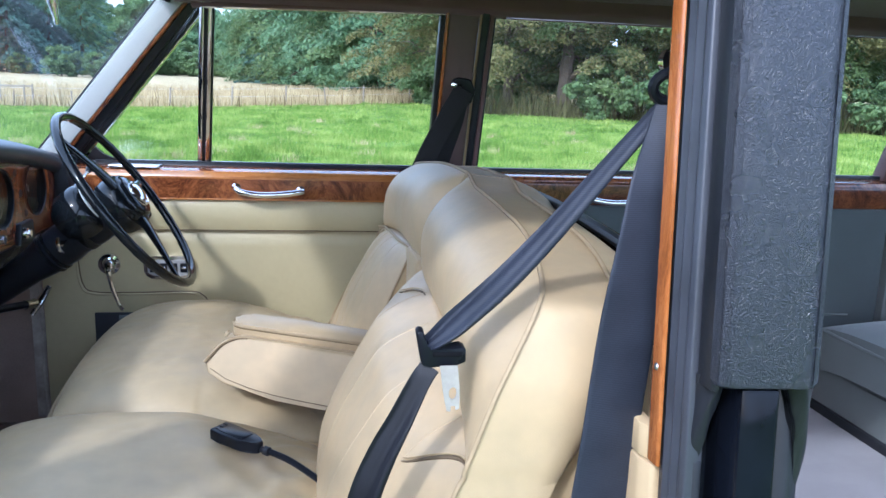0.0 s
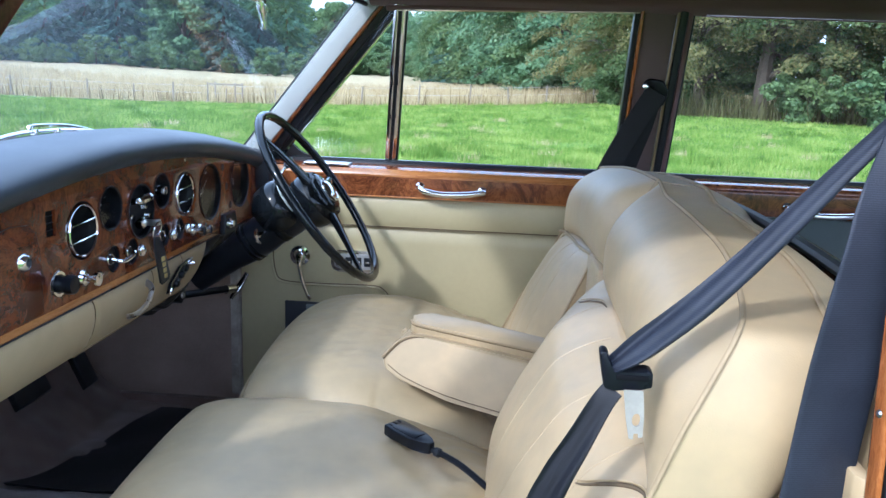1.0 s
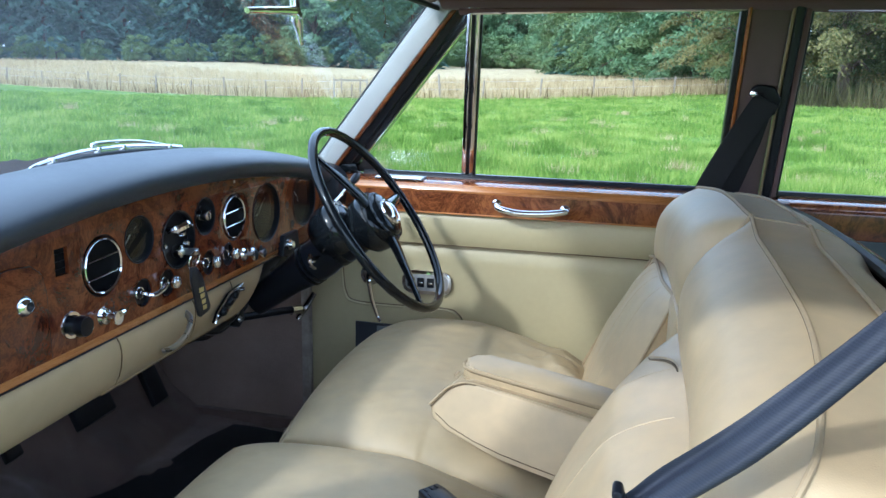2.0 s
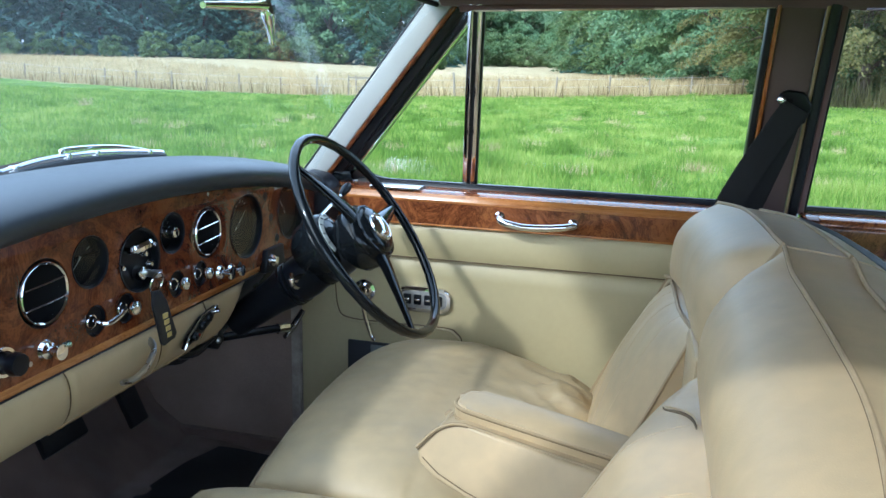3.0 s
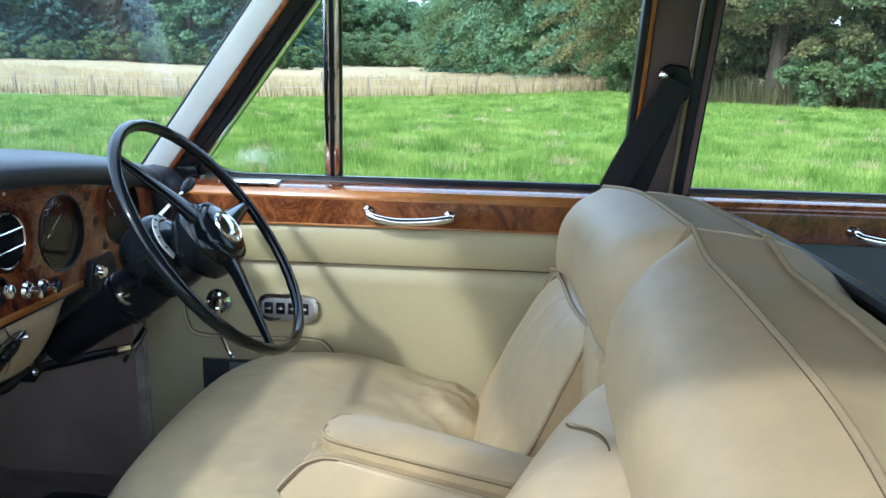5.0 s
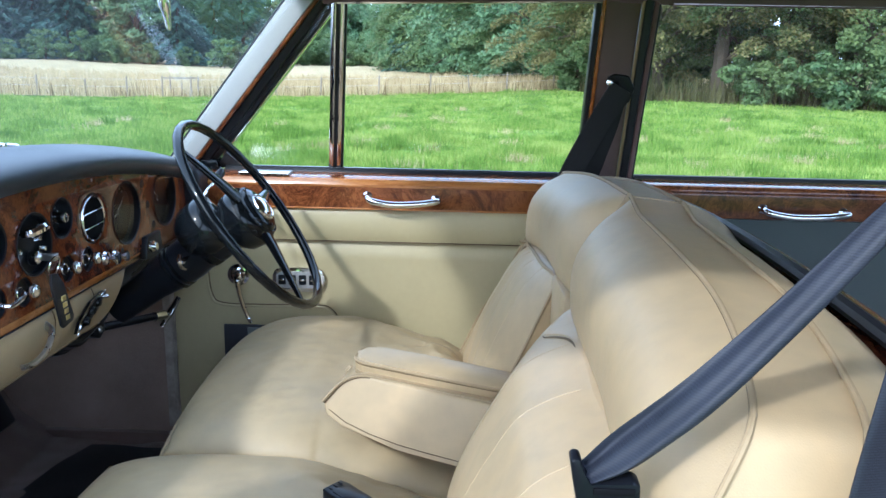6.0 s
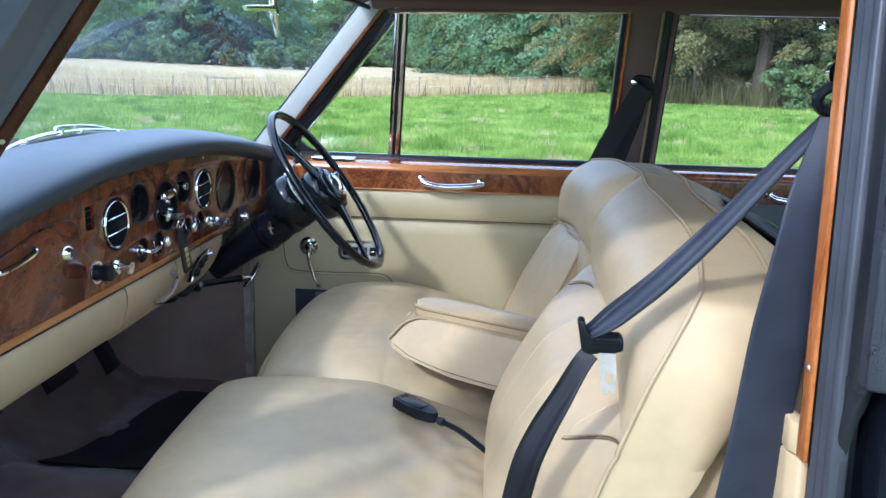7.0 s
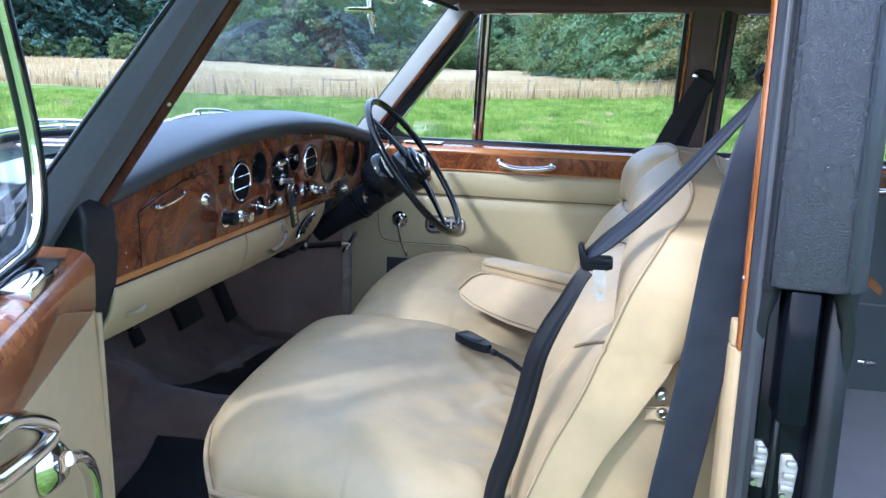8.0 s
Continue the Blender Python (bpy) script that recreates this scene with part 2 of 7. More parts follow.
def crease_mat(name, color):
    """Leathercloth with fine crossing creases."""
    m = surface_mat(name, color, rough=0.29, spec=0.6, var=0.2, scale=8, fine=150)
    t = m.node_tree
    at = [n for n in t.nodes if n.bl_idname == "ShaderNodeTexCoord"][0]
    total = None
    for turn in (0.5, -0.6, 1.4):
        mp = t.nodes.new("ShaderNodeMapping")
        mp.inputs["Rotation"].default_value = (0, turn, 0)
        t.links.new(at.outputs["Object"], mp.inputs["Vector"])
        squeeze = t.nodes.new("ShaderNodeMapping")
        squeeze.inputs["Scale"].default_value = (950, 950, 190)
        t.links.new(mp.outputs[0], squeeze.inputs["Vector"])
        n = t.nodes.new("ShaderNodeTexNoise")
        n.inputs["Scale"].default_value, n.inputs["Detail"].default_value, n.inputs["Distortion"].default_value = 1.0, 2.0, 0.8
        t.links.new(squeeze.outputs[0], n.inputs["Vector"])
        if total is None:
            total = n.outputs[0]
        else:
            low = t.nodes.new("ShaderNodeMath")
            low.operation = "MINIMUM"
            t.links.new(total, low.inputs[0])
            t.links.new(n.outputs[0], low.inputs[1])
            total = low.outputs[0]
    bp = t.nodes.new("ShaderNodeBump")
    bp.inputs["Strength"].default_value, bp.inputs["Distance"].default_value = 0.85, 0.0022
    t.links.new(total, bp.inputs["Height"])
    t.links.new(bp.outputs[0], t.nodes["Principled BSDF"].inputs["Normal"])
    return m


def web_mat(name, color):
    """Woven belt webbing: fine ribs along and across the band."""
    m = surface_mat(name, color, rough=0.48, spec=0.25, var=0.2, scale=30, fine=600, bump=0.2, bump_scale=900)
    t = m.node_tree
    b = t.nodes["Principled BSDF"]
    at = [n for n in t.nodes if n.bl_idname == "ShaderNodeTexCoord"][0]
    ramp = [n for n in t.nodes if n.bl_idname == "ShaderNodeValToRGB"][0]
    rib = t.nodes.new("ShaderNodeTexWave")
    rib.bands_direction = "Z"
    rib.inputs["Scale"].default_value, rib.inputs["Distortion"].default_value = 190.0, 1.5
    rib.inputs["Detail"].default_value, rib.inputs["Detail Scale"].default_value = 1.0, 3.0
    t.links.new(at.outputs["Object"], rib.inputs["Vector"])
    shade = t.nodes.new("ShaderNodeMapRange")
    shade.inputs["To Min"].default_value, shade.inputs["To Max"].default_value = 0.75, 1.25
    t.links.new(rib.outputs["Fac"], shade.inputs["Value"])
    mul = t.nodes.new("ShaderNodeMixRGB")
    mul.blend_type = "MULTIPLY"
    mul.inputs[0].default_value = 1.0
    t.links.new(ramp.outputs[0], mul.inputs[1])
    t.links.new(shade.outputs[0], mul.inputs[2])
    t.links.new(mul.outputs[0], b.inputs["Base Color"])
    return m


def glass_mat(name, tint=(0.975, 0.99, 0.985), gloss=1.0, dust=0.0):
    m = bpy.data.materials.new(name)
    m.use_nodes = True
    t = m.node_tree
    t.nodes.remove(t.nodes["Principled BSDF"])
    clear = t.nodes.new("ShaderNodeBsdfTransparent")
    clear.inputs[0].default_value = (*tint, 1)
    shine = t.nodes.new("ShaderNodeBsdfGlossy")
    shine.inputs["Roughness"].default_value = 0.01
    view = t.nodes.new("ShaderNodeLayerWeight")
    view.inputs[0].default_value = 0.5
    steep = t.nodes.new("ShaderNodeMath")
    steep.operation = "POWER"
    steep.inputs[1].default_value = 4.0
    t.links.new(view.outputs["Facing"], steep.inputs[0])
    fr = t.nodes.new("ShaderNodeMath")
    fr.operation = "MULTIPLY_ADD"
    fr.inputs[1].default_value, fr.inputs[2].default_value = 0.42, 0.022 * gloss
    t.links.new(steep.outputs[0], fr.inputs[0])
    mix = t.nodes.new("ShaderNodeMixShader")
    t.links.new(fr.outputs[0], mix.inputs[0])
    t.links.new(clear.outputs[0], mix.inputs[1])
    t.links.new(shine.outputs[0], mix.inputs[2])
    last = mix
    if dust:
        film = t.nodes.new("ShaderNodeBsdfDiffuse")
        film.inputs[0].default_value = (0.75, 0.78, 0.82, 1)
        thin = t.nodes.new("ShaderNodeBsdfTranslucent")
        thin.inputs[0].default_value = (0.75, 0.78, 0.82, 1)
        both = t.nodes.new("ShaderNodeMixShader")
        t.links.new(film.outputs[0], both.inputs[1])
        t.links.new(thin.outputs[0], both.inputs[2])
        last = t.nodes.new("ShaderNodeMixShader")
        last.inputs[0].default_value = dust
        t.links.new(mix.outputs[0], last.inputs[1])
        t.links.new(both.outputs[0], last.inputs[2])
    t.links.new(last.outputs[0], t.nodes["Material Output"].inputs[0])
    return m


def leaf_mat(name, low, high, scale=0.25, rough=0.55):
    """Leaves: the tint drifts over the crown and changes from leaf to leaf."""
    m = bpy.data.materials.new(name)
    m.use_nodes = True
    t = m.node_tree
    b = t.nodes["Principled BSDF"]
    geo = t.nodes.new("ShaderNodeNewGeometry")
    at = t.nodes.new("ShaderNodeTexCoord")
    drift = t.nodes.new("ShaderNodeTexNoise")
    drift.inputs["Scale"].default_value, drift.inputs["Detail"].default_value = scale, 3.0
    t.links.new(at.outputs["Object"], drift.inputs["Vector"])
    ob = t.nodes.new("ShaderNodeObjectInfo")
    a = t.nodes.new("ShaderNodeMath")
    a.operation = "MULTIPLY_ADD"
    a.inputs[1].default_value = 0.45
    t.links.new(geo.outputs["Random Per Island"], a.inputs[0])
    t.links.new(drift.outputs[0], a.inputs[2])
    o = t.nodes.new("ShaderNodeMath")
    o.operation = "MULTIPLY_ADD"
    o.inputs[1].default_value = 0.22
    t.links.new(ob.outputs["Random"], o.inputs[0])
    t.links.new(a.outputs[0], o.inputs[2])
    ramp = t.nodes.new("ShaderNodeValToRGB")
    ramp.color_ramp.elements[0].position, ramp.color_ramp.elements[0].color = 0.45, (*low, 1)
    ramp.color_ramp.elements[1].position, ramp.color_ramp.elements[1].color = 1.0, (*high, 1)
    t.links.new(o.outputs[0], ramp.inputs[0])
    t.links.new(ramp.outputs[0], b.inputs["Base Color"])
    b.inputs["Roughness"].default_value = rough
    b.inputs["Specular IOR Level"].default_value = 0.14
    thin = t.nodes.new("ShaderNodeBsdfTranslucent")
    t.links.new(ramp.outputs[0], thin.inputs[0])
    mix = t.nodes.new("ShaderNodeMixShader")
    mix.inputs[0].default_value = 0.3
    t.links.new(b.outputs[0], mix.inputs[1])
    t.links.new(thin.outputs[0], mix.inputs[2])
    t.links.new(mix.outputs[0], t.nodes["Material Output"].inputs[0])
    return m


def grass_mat():
    """Meadow grass: darker and yellower drifts, each blade a little different."""
    m = leaf_mat("grass_blades", (0.076, 0.150, 0.022), (0.38, 0.44, 0.12), 0.5)
    [n for n in m.node_tree.nodes if n.bl_idname == "ShaderNodeMath"][0].inputs[1].default_value = 0.42
    t = m.node_tree
    ramp = [n for n in t.nodes if n.bl_idname == "ShaderNodeValToRGB"][0]
    src = ramp.inputs[0].links[0].from_socket
    at = [n for n in t.nodes if n.bl_idname == "ShaderNodeTexCoord"][0]
    fine = t.nodes.new("ShaderNodeTexNoise")
    fine.inputs["Scale"].default_value, fine.inputs["Detail"].default_value = 1.3, 5.0
    t.links.new(at.outputs["Object"], fine.inputs["Vector"])
    add = t.nodes.new("ShaderNodeMath")
    add.operation = "MULTIPLY_ADD"
    add.inputs[1].default_value = 1.1
    t.links.new(fine.outputs[0], add.inputs[0])
    t.links.new(src, add.inputs[2])
    e = ramp.color_ramp.elements
    half = t.nodes.new("ShaderNodeMath")
    half.operation = "MULTIPLY"
    half.inputs[1].default_value = 0.5
    t.links.new(add.outputs[0], half.inputs[0])
    t.links.new(half.outputs[0], ramp.inputs[0])
    e[1].position, e[0].position = 0.86, 0.50
    mid = e.new(0.68)
    mid.color = (0.172, 0.282, 0.046, 1)
    return m


def field_mat():
    """Meadow: rich green turf, straw-coloured standing grass beyond the fence line."""
    m = bpy.data.materials.new("meadow")
    m.use_nodes = True
    t = m.node_tree
    b = t.nodes["Principled BSDF"]
    at = t.nodes.new("ShaderNodeTexCoord")
    sep = t.nodes.new("ShaderNodeSeparateXYZ")
    t.links.new(at.outputs["Object"], sep.inputs[0])

    def noise_at(scale, detail=4.0):
        n = t.nodes.new("ShaderNodeTexNoise")
        n.inputs["Scale"].default_value, n.inputs["Detail"].default_value = scale, detail
        t.links.new(at.outputs["Object"], n.inputs["Vector"])
        return n

    def two(src, lo, hi, a=0.35, z=0.7):
        r = t.nodes.new("ShaderNodeValToRGB")
        r.color_ramp.elements[0].position, r.color_ramp.elements[0].color = a, (*lo, 1)
        r.color_ramp.elements[1].position, r.color_ramp.elements[1].color = z, (*hi, 1)
        t.links.new(src, r.inputs[0])
        return r

    green = two(noise_at(0.45, 6).outputs[0], (0.088, 0.170, 0.026), (0.215, 0.310, 0.060))
    tuft = two(noise_at(5.0, 5).outputs[0], (0.55, 0.6, 0.5), (1.25, 1.2, 1.15))
    mul = t.nodes.new("ShaderNodeMixRGB")
    mul.blend_type = "MULTIPLY"
    mul.inputs[0].default_value = 1.0
    t.links.new(green.outputs[0], mul.inputs[1])
    t.links.new(tuft.outputs[0], mul.inputs[2])
    straw = two(noise_at(0.6, 7).outputs[0], (0.36, 0.28, 0.15), (0.50, 0.41, 0.24))
    edge = t.nodes.new("ShaderNodeMath")
    edge.operation = "MULTIPLY_ADD"
    edge.inputs[1].default_value = 5.0
    t.links.new(noise_at(0.35, 3).outputs[0], edge.inputs[0])
    t.links.new(sep.outputs[1], edge.inputs[2])
    step = t.nodes.new("ShaderNodeMapRange")
    step.inputs["From Min"].default_value, step.inputs["From Max"].default_value = 44.2, 45.2
    t.links.new(edge.outputs[0], step.inputs["Value"])
    mix = t.nodes.new("ShaderNodeMixRGB")
    t.links.new(step.outputs[0], mix.inputs[0])
    t.links.new(mul.outputs[0], mix.inputs[1])
    t.links.new(straw.outputs[0], mix.inputs[2])
    t.links.new(mix.outputs[0], b.inputs["Base Color"])
    b.inputs["Roughness"].default_value = 0.9
    b.inputs["Specular IOR Level"].default_value = 0.2
    bp = t.nodes.new("ShaderNodeBump")
    bp.inputs["Strength"].default_value, bp.inputs["Distance"].default_value = 0.8, 0.12
    t.links.new(noise_at(9.0, 6).outputs[0], bp.inputs["Height"])
    t.links.new(bp.outputs[0], b.inputs["Normal"])
    return m


LEATHER = surface_mat("cream_leather", (0.395, 0.302, 0.174), rough=0.46, spec=0.36, var=0.11, scale=5.0, fine=40, bump=0.10, bump_scale=420, grain="cells", tint=(0.420, 0.304, 0.165), coat=0.03, coat_rough=0.3, wrinkle=0.03)
TRIM = surface_mat("cream_door_vinyl", (0.385, 0.325, 0.180), rough=0.45, var=0.06, scale=4.0, fine=80, bump=0.06, bump_scale=600)
# cream leather lightened: light reaching the roll is put into its colour
ROLL_LEATHER = surface_mat("brightened_roll_leather", (0.450, 0.355, 0.215), rough=0.46, spec=0.36, var=0.08, scale=5.0, fine=40, bump=0.08, bump_scale=420, grain="cells", wrinkle=0.02)
PIPING_PALE = surface_mat("pale_piping", (0.34, 0.26, 0.155), rough=0.6, spec=0.22, var=0.12, scale=40, fine=200)
PIPING = surface_mat("cream_piping", (0.31, 0.228, 0.128), rough=0.6, spec=0.22, var=0.10, scale=40, fine=200, bump=0.05)
CUSHION = surface_mat("worn_cushion_leather", (0.360, 0.287, 0.170), rough=0.47, spec=0.36, var=0.13, scale=6.0, fine=30, bump=0.12, bump_scale=420, grain="cells", tint=(0.400, 0.300, 0.165), coat=0.03, coat_rough=0.35, wrinkle=0.03)
# dark tone for stitching, and for crease shade drawn as lines
SEAM = surface_mat("stitching_and_crease_shade", (0.13, 0.094, 0.057), rough=0.8, spec=0.1, var=0.2, scale=60)
BURL_RED = burl_mat("red_walnut", (0.10, 0.026, 0.009), (0.20, 0.060, 0.018), (0.33, 0.115, 0.034), 7.0, (1.6, 1.6, 0.45))
PLATED = surface_mat("dull_plate", (0.38, 0.37, 0.36), rough=0.5, metal=0.6, var=0.2, scale=60, fine=300, rough_var=0.1)
PILLAR_CLOTH = surface_mat("grey_pillar_vinyl", (0.31, 0.315, 0.30), rough=0.6, var=0.06, scale=9, fine=200, bump=0.06, bump_scale=700)
HEADLINING = surface_mat("brown_headlining", (0.118, 0.062, 0.060), rough=0.85, var=0.12, scale=6, fine=300, bump=0.15, bump_scale=900, sheen=0.2)
DASH_VINYL = surface_mat("dash_top_vinyl", (0.027, 0.032, 0.039), rough=0.42, spec=0.45, var=0.2, scale=8, fine=150, bump=0.12, bump_scale=420, grain="cells")
B_PILLAR = surface_mat("brown_grey_pillar_cloth", (0.125, 0.082, 0.077), rough=0.75, var=0.10, scale=9, fine=300, bump=0.1, bump_scale=900)
BLACK_VINYL = surface_mat("black_vinyl", (0.011, 0.012, 0.016), rough=0.42, spec=0.3, var=0.25, scale=8, fine=150, bump=0.16, bump_scale=420, grain="cells")
PAD_VINYL = crease_mat("creased_black_vinyl", (0.012, 0.014, 0.022))
PILLAR_VINYL = surface_mat("pillar_vinyl", (0.075, 0.082, 0.098), rough=0.5, spec=0.5, var=0.2, scale=8, fine=150, bump=0.12, bump_scale=420, grain="cells")
# near-black tone that puts the shade inside openings into the colour
VOID = surface_mat("cavity_shade", (0.004, 0.004, 0.005), rough=0.8, spec=0.1, var=0.2)
RUBBER = surface_mat("black_rubber", (0.011, 0.012, 0.015), rough=0.38, spec=0.3, var=0.3, scale=12, fine=120, bump=0.05)
SEAL_RUBBER = surface_mat("grey_black_seal_rubber", (0.034, 0.036, 0.044), rough=0.40, spec=0.5, var=0.25, scale=14, fine=160, bump=0.06)
SILL_METAL = surface_mat("scuffed_flange", (0.36, 0.31, 0.255), rough=0.55, var=0.35, scale=18, fine=120, bump=0.2, bump_scale=90)
BLACK_PLASTIC = surface_mat("black_plastic", (0.007, 0.008, 0.011), rough=0.30, spec=0.18, var=0.2, scale=12, fine=120)
BLACK_GLOSS = surface_mat("black_enamel", (0.005, 0.0065, 0.008), rough=0.09, var=0.2, scale=9, fine=90, spec=0.28, rough_var=0.03)
POST_PAINT = surface_mat("post_paint", (0.004, 0.005, 0.008), rough=0.13, spec=0.14, var=0.3, scale=20, fine=140, rough_var=0.08)
PAINT = surface_mat("black_paint", (0.008, 0.009, 0.013), rough=0.18, var=0.2, scale=3, fine=60, coat=1.0, coat_rough=0.04)
CHROME = surface_mat("chrome", (0.78, 0.78, 0.80), rough=0.07, metal=1.0, var=0.05, scale=12, fine=90, rough_var=0.04)
NICKEL = surface_mat("dull_nickel", (0.36, 0.325, 0.285), rough=0.42, metal=0.35, var=0.15, scale=60, fine=300, rough_var=0.12)
STEEL = surface_mat("worn_steel", (0.55, 0.55, 0.56), rough=0.3, metal=1.0, var=0.15, scale=40, fine=300, rough_var=0.12)
BURL = burl_mat("burr_walnut", (0.030, 0.009, 0.005), (0.115, 0.034, 0.012), (0.24, 0.082, 0.026), 9.0)
BURL_DASH = burl_mat("fascia_burr_walnut", (0.022, 0.005, 0.003), (0.080, 0.018, 0.007), (0.165, 0.047, 0.015), 9.0)
BURL_DASH.node_tree.nodes["Principled BSDF"].inputs["Coat Weight"].default_value = 0.35
BURL_STRIP = burl_mat("dark_red_walnut", (0.022, 0.006, 0.005), (0.045, 0.012, 0.009), (0.070, 0.020, 0.013), 9.0, (1.5, 1.5, 0.3))
BURL_STRIP.node_tree.nodes["Principled BSDF"].inputs["Coat Weight"].default_value = 0.12
BURL_DARK = burl_mat("dark_burr_walnut", (0.030, 0.010, 0.006), (0.085, 0.026, 0.012), (0.16, 0.055, 0.020), 9.0)
BURL_DARK.node_tree.nodes["Principled BSDF"].inputs["Coat Weight"].default_value = 0.25
BAND = burl_mat("straight_walnut", (0.16, 0.055, 0.014), (0.30, 0.115, 0.030), (0.40, 0.17, 0.05), 14.0, (0.15, 0.15, 2.0))
STRIP_WOOD = burl_mat("orange_walnut", (0.14, 0.039, 0.009), (0.28, 0.086, 0.019), (0.40, 0.14, 0.038), 12.0, (2.0, 2.0, 0.3))
# kick panels lightened, floor darkened: footwell light put into the carpet colours
KICK_CARPET = surface_mat("lightened_kick_carpet", (0.300, 0.218, 0.172), rough=0.95, var=0.30, scale=6, fine=500, bump=0.5, bump_scale=800, sheen=0.3)
CARPET = surface_mat("mauve_brown_carpet", (0.140, 0.092, 0.070), rough=0.95, var=0.34, scale=7, fine=500, bump=0.5, bump_scale=800, sheen=0.3)
REAR_CARPET = surface_mat("grey_lilac_carpet", (0.20, 0.18, 0.19), rough=0.95, var=0.15, scale=10, fine=500, bump=0.4, bump_scale=800, sheen=0.3)
MAT_BLACK = surface_mat("black_floor_mat", (0.007, 0.009, 0.012), rough=0.6, var=0.3, scale=10, fine=300, bump=0.3, bump_scale=500)
REAR_CLOTH = surface_mat("grey_blue_cloth", (0.145, 0.165, 0.165), rough=0.85, var=0.10, scale=7, fine=400, bump=0.15, bump_scale=900, sheen=0.3)
REAR_PANEL = surface_mat("dark_teal_cloth", (0.058, 0.072, 0.076), rough=0.85, var=0.12, scale=7, fine=400, bump=0.15, bump_scale=900, sheen=0.3)
REAR_DARK = surface_mat("charcoal_trim", (0.022, 0.024, 0.030), rough=0.6, var=0.2, scale=9, fine=300, bump=0.1)
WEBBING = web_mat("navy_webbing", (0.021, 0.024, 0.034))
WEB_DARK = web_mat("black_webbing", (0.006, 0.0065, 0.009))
GLASS = glass_mat("window_glass")
DIAL_GLASS = glass_mat("dial_glass", gloss=2.2)
SCREEN_GLASS = glass_mat("windscreen_glass", (0.945, 0.975, 0.98), 1.3, 0.010)
DIAL = surface_mat("dial_face", (0.006, 0.007, 0.010), rough=0.4, spec=0.2, var=0.2, scale=40, fine=200)
MARK = surface_mat("dial_marking", (0.38, 0.40, 0.38), rough=0.5, var=0.05)
GOLD = surface_mat("gold_print", (0.45, 0.34, 0.12), rough=0.4, var=0.05)
RED = surface_mat("red_lens", (0.35, 0.02, 0.015), rough=0.25, var=0.1)
POST_WOOD = surface_mat("weathered_post", (0.26, 0.22, 0.17), rough=0.9, var=0.3, scale=6, fine=60, bump=0.4, bump_scale=60)
BARK = surface_mat("bark", (0.085, 0.065, 0.048), rough=0.95, var=0.35, scale=3, fine=20, bump=0.8, bump_scale=14)
GRASS = grass_mat()
WEEDS = leaf_mat("dead_weeds", (0.10, 0.072, 0.04), (0.24, 0.18, 0.09), 0.4, 0.8)
# brown stalks, darkened so the colour carries the shade below the trees
NETTLES = leaf_mat("shade_toned_undergrowth", (0.035, 0.036, 0.018), (0.12, 0.115, 0.05), 0.5, 0.8)
STRAW = leaf_mat("dry_grass", (0.25, 0.18, 0.09), (0.56, 0.46, 0.27), 0.4, 0.8)
# broadleaf and oak greens lightened: distance haze is put into the leaf colour
LEAF_A = leaf_mat("broad_leaves", (0.056, 0.122, 0.068), (0.175, 0.285, 0.145))
LEAF_B = leaf_mat("oak_leaves", (0.044, 0.096, 0.044), (0.175, 0.250, 0.105))
# darker green for the near wood: shade put into the leaf colour
LEAF_E = leaf_mat("shade_toned_leaves", (0.026, 0.062, 0.024), (0.150, 0.200, 0.075), 0.5)
LEAF_C = leaf_mat("conifer_needles", (0.036, 0.094, 0.082), (0.120, 0.215, 0.170))
LEAF_D = leaf_mat("turning_leaves", (0.036, 0.070, 0.028), (0.235, 0.215, 0.085), 0.4)
FIELD = field_mat()

# ---------------------------------------------------------------- meadow, fence, woods
def ground_z(x, y):
    dip = min(0.0011 * (x + 23) ** 2 - 0.44, 0.45)
    return dip * smoothstep(20, 42, y) + 0.027 * max(0.0, min(y, 260) - 44)


def meadow():
    def lay(u, v):
        a, b = (u - 0.5) * 2, (v - 0.5) * 2
        x, y = math.sinh(a * 5.2) / math.sinh(5.2) * 900, math.sinh(b * 5.2) / math.sinh(5.2) * 900
        z = ground_z(x, y) + 0.03 * noise.noise(Vector((x * 0.5, y * 0.5, 0))) * smoothstep(3, 8, math.hypot(x, y))
        return Vector((x, y, z))
    ob = part("ground", surface(lay, 120, 120), FIELD, smooth=180)
    tagged(ob, "bright green meadow turning to tall dry straw grass behind", "meadow", kind="structure")


def blades(count, place, material, name, label, tall, wide, bend=0.9):
    """Grass as single tapering blades."""
    rng = np.random.default_rng(7 + count % 97)
    xy = place(rng, count)
    z = np.array([ground_z(x, y) for x, y in xy])
    far = np.hypot(xy[:, 0], xy[:, 1])
    turn = rng.uniform(0, math.tau, count)
    h = tall(rng, far, xy)
    w = wide(rng, far)
    lean = rng.uniform(0, bend, count) * h
    way = rng.uniform(0, math.tau, count)
    base = np.c_[xy, z - 0.01]
    across = np.c_[np.cos(turn), np.sin(turn), np.zeros(count)] * w[:, None]
    tip = base + np.c_[np.cos(way) * lean, np.sin(way) * lean, h]
    verts = np.stack([base - across, base + across, tip], 1).reshape(-1, 3)
    mesh = raw(name, verts, np.arange(count * 3).reshape(-1, 3))
    return tagged(put(name, mesh, material, smooth=0), label, "grass", kind="stuff")


